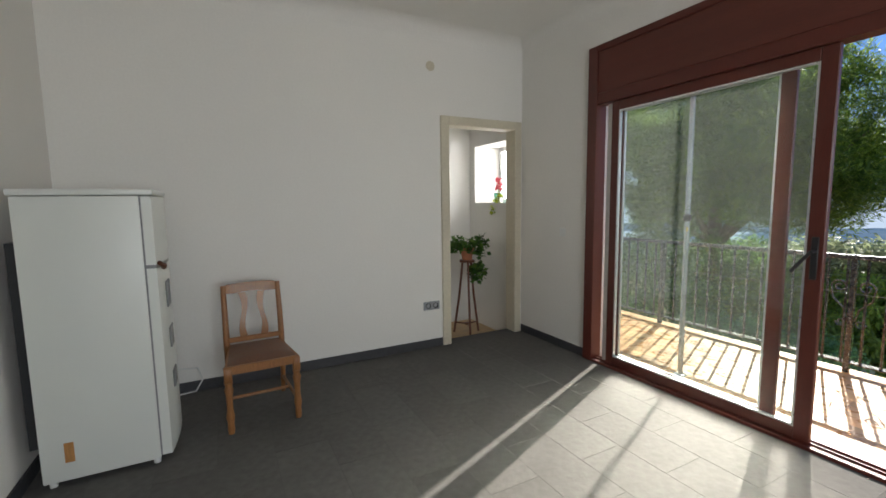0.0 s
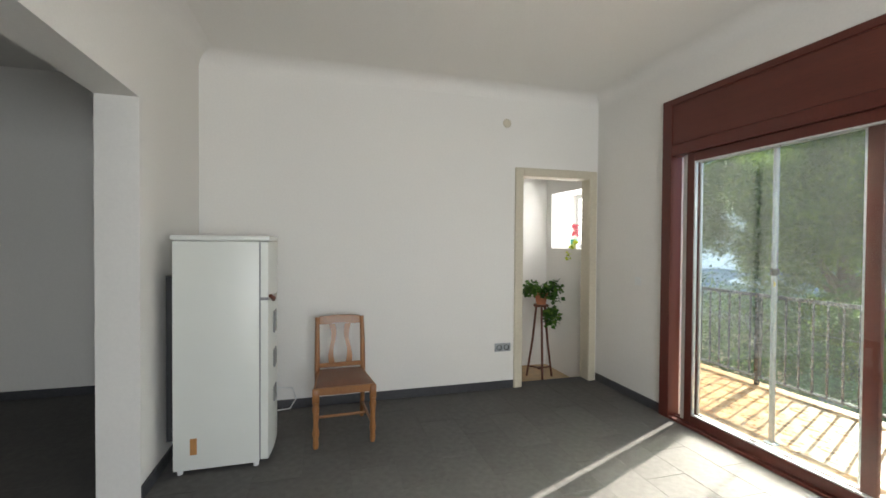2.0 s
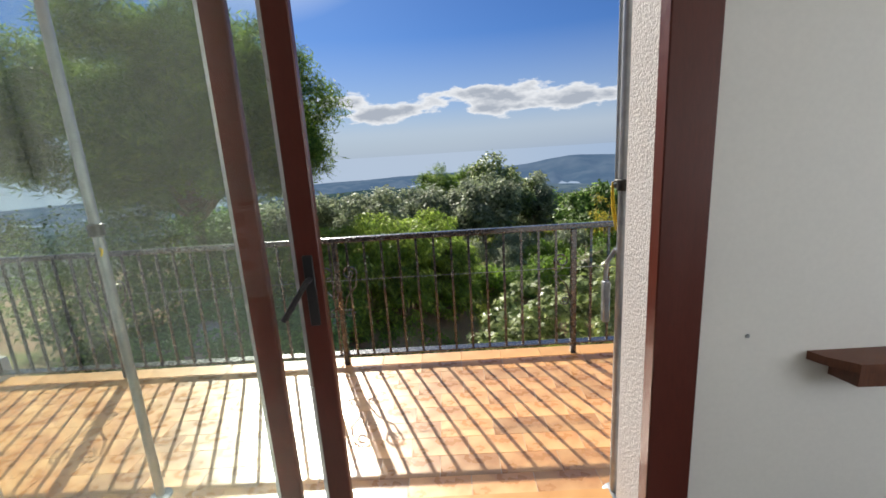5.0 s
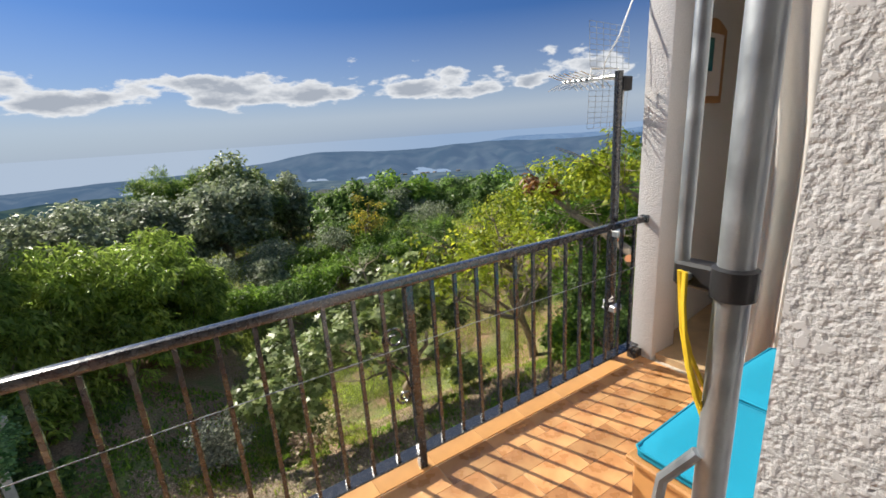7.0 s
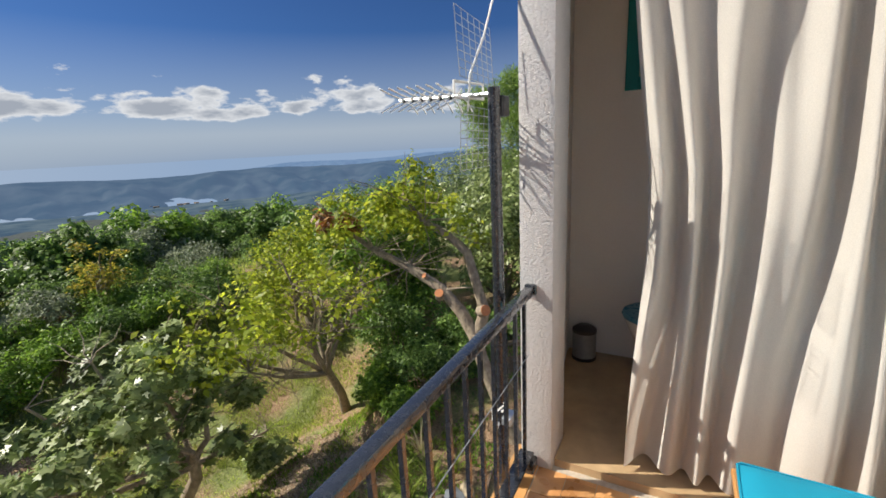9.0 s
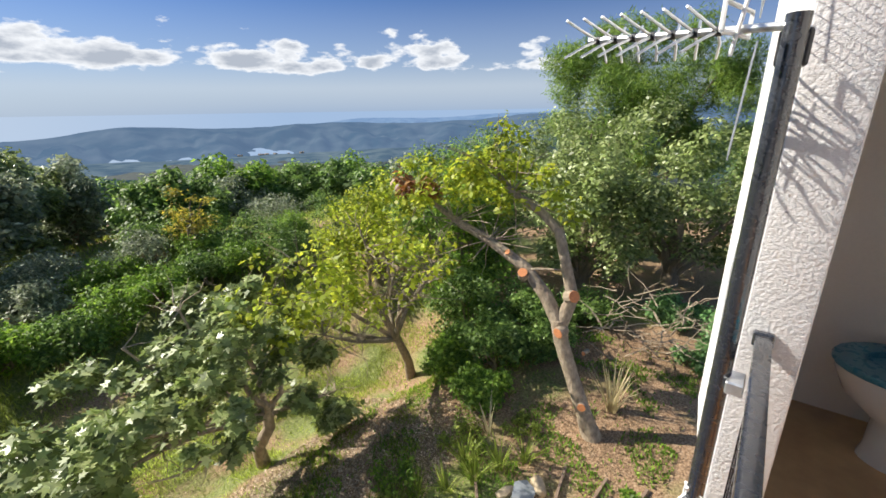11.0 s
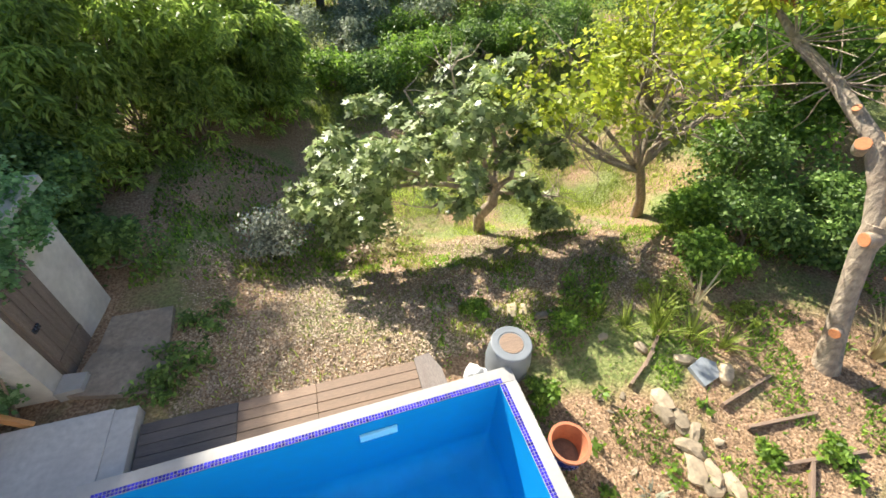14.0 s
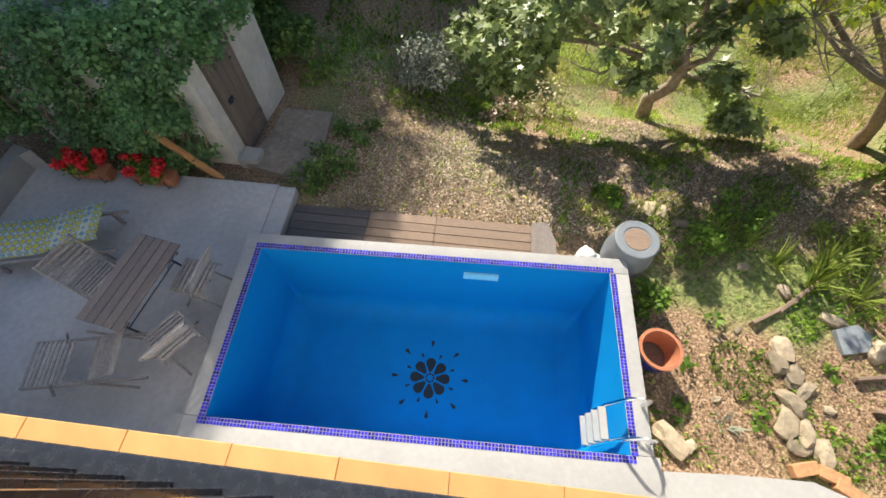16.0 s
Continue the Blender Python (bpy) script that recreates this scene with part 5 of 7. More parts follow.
# ---- pool ----
POOL_TURN = Matrix.Translation((3.61, 3.06, 0)) @ Matrix.Rotation(radians(1.7), 4, "Z") @ Matrix.Translation((-3.61, -3.06, 0))


def pool():
    p = thing("swimming_pool", "rectangular blue painted swimming pool with a white coping", "swimming pool", kind=STR)
    x0, x1, y0, y1 = POOL
    zc, zf = -3.20, -4.70
    # coping: four slabs with a worn rounded edge
    w = 0.22
    for nm, lo, hi in (("coping", (x0 - w, y1, -4.0), (x1 + w, y1 + 0.20, zc)), ("coping", (x0 - w, y0 - 0.36, -4.0), (x1 + w + 0.05, y0, zc)),
                       ("coping", (x0 - w, y0, -4.0), (x0, y1, zc)), ("coping", (x1, y0, -4.0), (x1 + w, y1, zc))):
        part(nm, Geo().box(lo, hi, 0.012), M["coping"], p, smooth=30)
    part("step_block", Geo().box((x0 - w - 0.16, y0 - 0.36, -4.0), (x0 - w - 0.001, y0 + 0.02, zc - 0.08), 0.012), M["coping"], p, smooth=30)
    part("step_block", Geo().box((x0 - w - 0.10, y0 + 0.02, -4.0), (x0 - w - 0.001, y0 + 0.55, zc - 0.12), 0.012), M["coping"], p, smooth=30)
    # shell with rounded inner corners
    def ring(z, inset, r):
        pts = []
        for cx, cy, a0 in ((x1 - inset - r, y1 - inset - r, 0), (x0 + inset + r, y1 - inset - r, 90), (x0 + inset + r, y0 + inset + r, 180), (x1 - inset - r, y0 + inset + r, 270)):
            for k in range(6):
                a = radians(a0 + 90 * k / 5)
                pts.append((cx + r * math.cos(a), cy + r * math.sin(a), z))
        return pts
    fr = 0.30
    rings = [ring(zc - 0.004, 0.0, 0.005)] + [ring(zf + fr - fr * math.sin(q), 0.01 + fr * (1 - math.cos(q)), 0.05 + 0.12 * (1 - math.cos(q))) for q in [math.pi / 2 * k / 8 for k in range(9)]]
    n = len(rings[0])
    vs = [q for r in rings for q in r]
    fs = [(i * n + (k + 1) % n, i * n + k, (i + 1) * n + k, (i + 1) * n + (k + 1) % n) for i in range(len(rings) - 1) for k in range(n)]
    fs.append(tuple(range((len(rings) - 1) * n, len(rings) * n)))
    part("basin", Geo().add(vs, fs), M["pool"], p, "smooth blue painted basin", smooth=60)
    # rows of small mosaic tiles along the inner edge
    g, t, gap = Geo(), 0.028, 0.006
    pitch = t + gap
    def row(a, b, fixed, axis, up):
        k = a
        while k + t <= b:
            for r in range(2):
                o = fixed + up * (0.006 + r * pitch)
                lo, hi = min(o, o + up * t), max(o, o + up * t)
                if axis == "x":
                    g.box((k, lo, zc + 0.0005), (k + t, hi, zc + 0.004))
                else:
                    g.box((lo, k, zc + 0.0005), (hi, k + t, zc + 0.004))
            k += pitch
    row(x0 - 0.07, x1 + 0.07, y1, "x", 1)
    row(x0 - 0.07, x1 + 0.07, y0, "x", -1)
    row(y0, y1, x0, "y", -1)
    row(y0, y1, x1, "y", 1)
    part("mosaic_band", g, M["mosaic"], p, "dark blue mosaic border")["kind"] = "stuff"
    # skimmer plate, a pale rectangle on the far wall
    part("skimmer_plate", Geo().box((3.99, y1 - 0.040, -3.56), (4.42, y1 - 0.006, -3.43), 0.003), M["skimmer"], p, "pale skimmer flap")
    # dark flower on the floor
    cx, cy = 3.635, 2.98
    fz = zf + 0.0035
    flower = Geo()
    def spot(r, a):
        return (cx + r * math.cos(a), cy + r * math.sin(a), fz)

    for k in range(8):
        a = 2 * math.pi * k / 8
        # round-ended petal, narrow gaps between
        flower.add([spot(0.085, a - 0.22), spot(0.12, a - 0.28), spot(0.19, a - 0.345), spot(0.235, a - 0.30), spot(0.265, a - 0.17), spot(0.275, a), spot(0.265, a + 0.17), spot(0.235, a + 0.30), spot(0.19, a + 0.345), spot(0.12, a + 0.28), spot(0.085, a + 0.22)], [tuple(range(11))])
        flower.add([spot(0.066, a - 0.39), spot(0.066, a), spot(0.066, a + 0.39), spot(0.03, a)], [(0, 1, 2, 3)])
        for rr, ll, q in ((0.335, 0.045, a + math.pi / 8), (0.50, 0.062, a)):
            tip = spot(rr - 1.3 * ll, q)
            o = spot(rr, q)
            flower.add([tip] + [(o[0] + ll * 0.42 * math.cos(q + b), o[1] + ll * 0.42 * math.sin(q + b), fz) for b in [radians(d) for d in (-110, -55, 0, 55, 110)]], [tuple(range(6))])
    part("flower_motif", flower, M["black"], p, "black flower motif on the pool floor")
    p.matrix_world = POOL_TURN


pool()


def pool_ladder():
    l = thing("pool_ladder", "polished steel pool ladder with pale plastic treads", "ladder", at=POOL_TURN)
    for y in (2.22, 2.56):
        pts = [(5.84, y, -3.20), (5.84, y, -3.02), (5.80, y, -2.90), (5.72, y, -2.85), (5.64, y, -2.90), (5.58, y, -3.02), (5.52, y, -3.3), (5.50, y, -4.1)]
        part("rail", Geo().tube(pts, 0.019, 10), M["chrome"], l, smooth=60)
    for k in range(4):
        z = -3.34 - 0.22 * k
        part("tread", Geo().box((5.44, 2.235, z), (5.52, 2.545, z + 0.035), 0.006), M["coping"], l, "pale plastic tread")


pool_ladder()


# ---- terrace by the pool ----
TZ = -3.50
solid("terrace", Geo().box((-2.3, 1.75, -4.1), (1.27, 5.12, TZ - 0.0), 0.01).box((1.271, 4.20, -4.1), (1.52, 5.10, TZ - 0.01), 0.01), M["concrete"], "pale concrete pool terrace with grey stains", "terrace", STR)
solid("terrace_parapet", Geo().prism([(-2.62, 1.75), (-2.3, 1.75), (-2.3, 5.0), (-2.2, 5.12), (-2.5, 5.2)], -4.1, -3.22), M["coping"], "low white parapet at the terrace edge", "parapet", STR)
solid("house_wall_below", Geo().box((-0.97, 1.3, -4.2), (8.6, 1.6, -0.27)), M["stucco"], "white house wall below the balcony", "wall", STR)


def deck():
    d = thing("wooden_deck", "weathered wooden boards laid beside the pool", "deck", kind=STR)
    for i, (x0, x1, mat) in enumerate(((1.55, 2.60, "deck_dark"), (2.605, 3.52, "deck"), (3.525, 4.80, "deck"))):
        for k in range(5):
            y0 = 4.23 + k * 0.133
            part("board", Geo().box((x0, y0, -3.64), (x1, y0 + 0.126, -3.60), 0.004), M[mat], d)
        part("joist", Geo().box((x0 + 0.05, 4.24, -3.80), (x0 + 0.10, 4.88, -3.641)), M["deck_dark"], d)
        part("joist", Geo().box((x1 - 0.10, 4.24, -3.80), (x1 - 0.05, 4.88, -3.641)), M["deck_dark"], d)
    part("end_panel", Geo().prism([(4.805, 4.23), (5.15, 4.23), (5.13, 4.70), (5.02, 4.98), (4.805, 4.94)], -3.66, -3.615), M["table_teak"], d, "grey-brown plywood end panel")


deck()
solid("garden_path", Geo().prism([(0.62, 5.5), (1.75, 5.25), (1.7, 5.9), (0.75, 6.1)], -3.74, -3.60), M["old_path"], "cracked concrete step by the shed", "path", STR)
solid("path_slab", Geo().prism([(0.75, 6.12), (1.65, 5.95), (1.6, 6.75), (0.8, 6.75)], -3.74, -3.655), M["old_path"], "worn concrete path slab", "path", STR)
tm = solid("wooden_beam", Geo().box((-0.045, -0.03, 0), (0.045, 0.03, 1.25), 0.006), M["pine_wood"], "leaning pale wooden beam at the terrace edge", "beam", at=pose(0.42, 5.16, -3.55, -6, -42, 0))


def shed():
    s = thing("garden_shed", "low white rendered shed with an old plank door under ivy", "shed")
    z0, z1 = -3.85, -1.75
    g = Geo().prism([(-2.6, 5.75), (0.50, 5.55), (0.62, 7.25), (-2.5, 7.5)], z0, z1)
    part("wall", g, M["render"], s, "weathered white rendered wall")
    part("roof", Geo().prism([(-2.7, 5.6), (0.60, 5.4), (0.74, 7.4), (-2.6, 7.6)], z1 + 0.001, z1 + 0.09), M["concrete"], s)
    d = part("door", Geo().box((-0.01, 0.0, 0.0), (0.02, 0.04, 1.75)), M["old_door"], s, "grey weathered plank door")
    m = Matrix.Translation((0.525, 5.80, -3.68)) @ pose(0, 0, 0, 0, 0, -4)
    d.matrix_world = m
    for k in range(4):
        part("plank", Geo().box((0.0, 0.04 + 0.155 * k, 0.0), (0.045, 0.187 + 0.155 * k, 1.72), 0.004), M["old_door"], d)
    for z in (0.25, 1.45):
        part("batten", Geo().box((0.045, 0.05, z), (0.065, 0.64, z + 0.09), 0.003), M["old_door"], d)
    part("latch", Geo().box((0.045, 0.08, 0.85), (0.075, 0.20, 0.92), 0.006), M["iron"], d)
    part("step", Geo().prism([(0.52, 5.5), (0.80, 5.52), (0.82, 5.75), (0.55, 5.78)], -3.75, -3.52), M["coping"], s)


shed()


def geranium_box(x, y, seed, n):
    b = thing("flower_box", "terracotta trough planted with red geraniums", "flower box", "flower boxes on the terrace edge", at=pose(x, y, TZ))
    part("trough", Geo().box((-0.30, -0.085, 0.03), (0.30, 0.085, 0.175), 0.012), M["terracotta"], b)
    part("rim", Geo().box((-0.31, -0.095, 0.176), (0.31, 0.095, 0.196), 0.006), M["terracotta"], b)
    for sx in (-0.2, 0.2):
        part("bracket", Geo().tube([(sx, -0.11, 0.16), (sx, -0.12, 0.02), (sx, 0.02, 0.005), (sx, 0.1, 0.02)], 0.006, 6), M["iron"], b)
    rs = random.Random(seed)
    cs = [(rs.uniform(-0.30, 0.16), rs.uniform(-0.12, 0.10), rs.uniform(0.20, 0.34)) for _ in range(9)]
    new("leaves", leaf_mesh("leaves", [leaf_cloud(cs, [0.085] * 9, 420, 0.06, seed, aspect=0.9, shell=0.3)], F["green"])).parent = b
    for k in range(n):
        c = (rs.uniform(-0.36, 0.24), rs.uniform(-0.16, 0.12), rs.uniform(0.30, 0.42))
        new("bloom", leaf_mesh("bloom", [leaf_cloud([c], [0.065], 90, 0.045, seed + k, aspect=0.9, shell=0.5)], M["red"])).parent = b


geranium_box(-1.35, 4.98, 11, 9)
geranium_box(-0.42, 4.98, 17, 7)


# ---- garden furniture ----
def slat_table():
    t = thing("garden_table", "rectangular weathered teak folding table", "table", at=pose(0.50, 3.22, TZ, 0, 0, -10))
    for k in range(5):
        part("slat", Geo().box((-0.26 + 0.105 * k, -0.52, 0.70), (-0.26 + 0.105 * k + 0.099, 0.52, 0.722), 0.004), M["table_teak"], t)
    for y in (-0.42, 0.42):
        part("batten", Geo().box((-0.27, y - 0.02, 0.672), (0.27, y + 0.02, 0.699), 0.003), M["table_teak"], t)
        part("leg", Geo().tube([(-0.30, y, 0.0), (0.22, y, 0.67)], 0.014, 8), M["iron"], t, smooth=50)
        part("leg", Geo().tube([(0.30, y, 0.0), (-0.22, y, 0.67)], 0.014, 8), M["iron"], t, smooth=50)
    part("stretcher", Geo().tube([(0.0, -0.42, 0.33), (0.0, 0.42, 0.33)], 0.008, 6), M["iron"], t)


def slat_chair():
    c = thing("garden_chair", "weathered teak slatted folding chair on the terrace", "chair", "folding chairs round the garden table")
    for s in (-1, 1):
        part("side_rail", Geo().box((-0.20, s * 0.20 - 0.012, 0.40), (0.22, s * 0.20 + 0.012, 0.435), 0.003), M["teak"], c)
        part("leg", Geo().tube([(0.24, s * 0.222, 0.0), (-0.05, s * 0.222, 0.42), (-0.27, s * 0.222, 0.86)], 0.014, 6), M["teak"], c)
        part("leg", Geo().tube([(-0.24, s * 0.178, 0.0), (0.19, s * 0.178, 0.41)], 0.014, 6), M["teak"], c)
    for k in range(8):
        x = -0.17 + 0.05 * k
        part("seat_slat", Geo().box((x, -0.188, 0.436), (x + 0.036, 0.188, 0.456), 0.003), M["teak"], c)
    for k in range(7):
        z = 0.52 + 0.05 * k
        x = -0.10 - (z - 0.5) * 0.5
        part("back_slat", Geo().box((x - 0.010, -0.208, z), (x + 0.010, 0.208, z + 0.036), 0.003), M["teak"], c)
    part("stretcher", Geo().tube([(0.12, -0.215, 0.17), (0.12, 0.215, 0.17)], 0.010, 6), M["teak"], c)
    return c


slat_table()
c0 = slat_chair()
c0.matrix_world = pose(0.98, 3.44, TZ, 0, 0, 176)
copy_thing(c0, pose(-0.12, 3.30, TZ, 0, 0, -20))
copy_thing(c0, pose(1.0, 2.74, TZ, 0, 0, 146))


def slat_lounger():
    l = thing("steamer_chair", "folded weathered teak steamer chair lying open", "lounger", at=pose(0.05, 2.42, TZ, 0, 0, 12))
    for s in (-1, 1):
        part("rail", Geo().box((-0.52, s * 0.24 - 0.012, 0.27), (0.75, s * 0.24 + 0.012, 0.31), 0.003), M["teak"], l)
        part("leg", Geo().tube([(0.5, s * 0.262, 0.0), (0.1, s * 0.262, 0.45)], 0.014, 6), M["teak"], l)
        part("leg", Geo().tube([(-0.4, s * 0.262, 0.0), (-0.1, s * 0.262, 0.45)], 0.014, 6), M["teak"], l)
    for k in range(9):
        part("slat", Geo().box((-0.5 + 0.048 * k, -0.228, 0.312), (-0.5 + 0.048 * k + 0.030, 0.228, 0.325), 0.003), M["teak"], l)
    for k in range(9):
        x = 0.16 + 0.042 * k
        part("slat", Geo().box((x, -0.228, 0.335 + 0.018 * k), (x + 0.028, 0.228, 0.35 + 0.018 * k), 0.003), M["teak"], l)


slat_lounger()


def pattern_cloth():
    m = bpy.data.materials.new("yellow_blue_pattern_cloth")
    m.use_nodes = True
    nt = m.node_tree
    N, L = nt.nodes.new, nt.links.new
    b = nt.nodes["Principled BSDF"]
    b.inputs["Roughness"].default_value = 0.9
    tc, v, r = N("ShaderNodeTexCoord"), N("ShaderNodeTexVoronoi"), N("ShaderNodeValToRGB")
    v.inputs["Scale"].default_value, v.inputs["Randomness"].default_value = 11, 0.15
    L(tc.outputs["Object"], v.inputs["Vector"])
    r.color_ramp.interpolation = "CONSTANT"
    e = r.color_ramp.elements
    e[0].position, e[0].color = 0.0, (0.10, 0.22, 0.30, 1)
    e[1].position, e[1].color = 0.20, (0.62, 0.50, 0.06, 1)
    x = e.new(0.44)
    x.color = (0.20, 0.32, 0.36, 1)
    x = e.new(0.56)
    x.color = (0.55, 0.55, 0.42, 1)
    L(v.outputs["Distance"], r.inputs[0])
    L(r.outputs[0], b.inputs["Base Color"])
    return m


def sun_lounger():
    l = thing("sun_lounger", "wooden lounger covered with a yellow and blue patterned pad", "lounger", at=pose(-1.02, 3.86, TZ, 0, 0, 14))
    mat = pattern_cloth()
    vs, fs = [], []
    prof = [(-0.95, 0.30), (-0.5, 0.30), (-0.12, 0.31), (-0.05, 0.34), (0.2, 0.40), (0.5, 0.47), (0.66, 0.50)]
    for x, z in prof:
        for y in (-0.27, -0.24, 0.24, 0.27):
            vs.append((x, y, z + (0.045 if abs(y) < 0.25 else 0.0)))
    for i in range(len(prof) - 1):
        for k in range(3):
            a = i * 4 + k
            fs.append((a, a + 4, a + 5, a + 1))
    part("pad", Geo().add(vs, fs), mat, l, "yellow and blue patterned pad", smooth=60)
    for s in (-1, 1):
        part("rail", Geo().box((-0.98, s * 0.28 - 0.015, 0.22), (0.72, s * 0.28 + 0.015, 0.27), 0.004), M["teak"], l)
        for x in (-0.75, 0.5):
            part("leg", Geo().box((x, s * 0.28 - 0.02, 0.0), (x + 0.05, s * 0.28 + 0.02, 0.22), 0.004), M["teak"], l)


sun_lounger()


# ---- barrel, pot and stones by the pool ----
def barrel():
    b = thing("rain_barrel", "grey plastic rain barrel with a round lid", "barrel", at=pose(5.96, 4.50, GZ - 0.02) @ Matrix.Diagonal((1.0, 1.0, 0.78, 1.0)))
    part("body", Geo().lathe([(0.0, 0.0), (0.24, 0.0), (0.285, 0.22), (0.295, 0.45), (0.275, 0.66), (0.24, 0.80), (0.238, 0.82)], 36), M["barrel"], b, smooth=40)
    part("lid", Geo().lathe([(0.255, 0.80), (0.262, 0.805), (0.262, 0.845), (0.25, 0.855), (0.17, 0.855), (0.165, 0.845), (0.0, 0.845)], 36), M["barrel"], b, smooth=30)
    part("lid_inset", Geo().lathe([(0.15, 0.846), (0.15, 0.852), (0.0, 0.852)], 30), M["deck"], b, "rusty brown centre disc")


barrel()
fpot = thing("ceramic_planter", "cobalt glazed pot, terracotta inside and empty", "pot", at=pose(6.18, 3.28, GZ))
part("outer", Geo().lathe([(0.0, 0.0), (0.15, 0.0), (0.21, 0.15), (0.225, 0.30), (0.22, 0.36)], 32), M["blue_glaze"], fpot, "cobalt blue glazed outside", smooth=50)
part("rim", Geo().lathe([(0.221, 0.345), (0.235, 0.36), (0.235, 0.395), (0.20, 0.395), (0.195, 0.30), (0.15, 0.08), (0.0, 0.07)], 32), M["terracotta"], fpot, "bare terracotta rim and inside", smooth=40)
part("soil", Geo().lathe([(0.0, 0.135), (0.10, 0.13), (0.166, 0.12), (0.16, 0.09), (0.0, 0.09)], 28), M["old_door"], fpot, "thin layer of dry dark soil", smooth=40)

rs = random.Random(21)
STONES = ((7.72, 3.55, 0.34), (7.66, 3.38, 0.30), (7.78, 3.24, 0.32), (7.84, 3.08, 0.26), (7.66, 2.92, 0.38), (7.58, 2.74, 0.34), (7.72, 2.62, 0.30), (7.62, 2.48, 0.26), (7.84, 2.44, 0.3),
          (8.78, 3.62, 0.36), (8.40, 3.95, 0.26), (6.32, 2.42, 0.34), (6.50, 2.36, 0.2), (6.45, 5.42, 0.22), (6.62, 5.38, 0.2), (6.25, 5.5, 0.18), (5.55, 5.75, 0.16), (5.38, 5.72, 0.15), (5.2, 5.78, 0.14),
          (7.55, 4.62, 0.18), (7.2, 4.9, 0.2), (6.85, 5.2, 0.2), (7.95, 4.3, 0.2), (7.3, 3.75, 0.1), (7.05, 3.6, 0.09), (6.9, 2.9, 0.1), (5.9, 5.3, 0.18), (8.05, 2.9, 0.16))
for k, (x, y, s) in enumerate(STONES):
    s *= 0.8
    solid("garden_stone", Geo().stone((s * rs.uniform(1.0, 1.5), s * rs.uniform(0.55, 0.85), s * rs.uniform(0.35, 0.6)), k + 1.5, pose(0, 0, 0, 0, 0, rs.uniform(0, 180))), M["stone"],
          "rough pale limestone edging a garden bed", "stone", group="stones edging the beds", at=Matrix.Translation((x, y, ground_height(x, y) + s * 0.12)))
M["blue_slate"] = material("blue_grey_slate", (0.26, 0.28, 0.29), 0.8, vary=0.2, grain=14, bump=0.4, stains=0.4, stain_colour=(0.18, 0.19, 0.19))
solid("slate_slab", Geo().prism([(-0.20, -0.13), (0.10, -0.17), (0.21, -0.02), (0.12, 0.14), (-0.14, 0.15)], -0.04, 0.03), M["blue_slate"], "flat blue-grey slate slab lying by the bed", "stone", at=pose(8.52, 3.73, ground_height(8.52, 3.73) + 0.05, 10, -6, 20))
sack = Geo().stone((0.26, 0.20, 0.22), 3.3, pose(0, 0, 0.09)).stone((0.20, 0.16, 0.16), 5.1, pose(0.10, -0.10, 0.06)).stone((0.16, 0.14, 0.12), 7.7, pose(-0.12, -0.06, 0.05))
solid("plastic_sack", sack, M["white_plastic"], "crumpled white plastic sack beside the barrel", "sack", at=pose(5.50, 4.52, GZ + 0.02, 0, 0, 25), smooth=50)
for k, (x, y, a) in enumerate(((7.60, 2.28, 15), (7.86, 2.24, -20), (7.98, 2.12, -30))):
    solid("orange_brick", Geo().box((-0.14, -0.06, -0.03), (0.14, 0.06, 0.06), 0.008), M["brick"], "weathered orange brick at the bed edge", "brick", group="bricks at the bed edge", at=pose(x, y, ground_height(x, y) + 0.03, 3, 2, a))
for k, (x, y, a, l) in enumerate(((8.15, 4.28, 38, 0.9), (7.75, 4.0, 30, 0.7), (8.9, 3.35, 10, 1.0), (9.0, 2.9, -5, 1.0), (9.1, 2.4, -8, 1.1), (8.6, 2.15, 40, 0.8))):
    solid("edging_board", Geo().box((-l / 2, -0.02, -0.06), (l / 2, 0.02, 0.05), 0.004), M["deck"], "half-buried wooden board holding a garden step", "board", group="boards holding the garden steps", at=pose(x, y, ground_height(x, y) + 0.02, 0, 0, a))
solid("low_wall", Geo().prism([(5.98, 1.62), (8.3, 1.62), (8.1, 1.95), (7.5, 2.15), (6.8, 2.13), (6.05, 2.08), (5.94, 2.05)], -4.1, -3.42), M["coping"], "low curved white wall beside the pool", "low wall", STR)

# ---- plants ----
def bent(p, q, bend, n=6):
    """Points from p to q with an uneven bow."""
    p, q = Vector(p), Vector(q)
    out = []
    for k in range(n + 1):
        t = k / n
        w = math.sin(math.pi * t)
        out.append(p.lerp(q, t) + Vector((noise.noise(p * 1.7 + Vector((t * 2, 0, 0))), noise.noise(q * 1.3 + Vector((0, t * 2, 3))), 0.6 * noise.noise(p + q + Vector((t, t, 7))))) * bend * w)
    return out


def branch(parent, p, q, r0, r1, mat, bend=0.15, name="limb"):
    pts = bent(p, q, bend)
    n = len(pts) - 1
    part(name, Geo().tube(pts, [r0 + (r1 - r0) * k / n for k in range(n + 1)], 8), mat, parent, smooth=60)
    return pts


def twigs(parent, starts, reach, count, seed, mat, r=0.008, up=0.3):
    """Thin twigs in one part."""
    rs = random.Random(seed)
    g = Geo()
    for k in range(count):
        p = Vector(rs.choice(starts))
        d = Vector((rs.gauss(0, 1), rs.gauss(0, 1), rs.gauss(up, 0.6))).normalized() * reach * rs.uniform(0.5, 1.1)
        g.tube(bent(p, p + d, 0.12, 3), [r, r * 0.8, r * 0.6, r * 0.3], 4, cap=False)
    o = part("twig_tangle", g, mat, parent)
    o["kind"] = "stuff"


def crown(parent, clouds, mat, name="crown"):
    o = new(name, leaf_mesh(name, clouds, mat))
    o.parent = parent
    return o


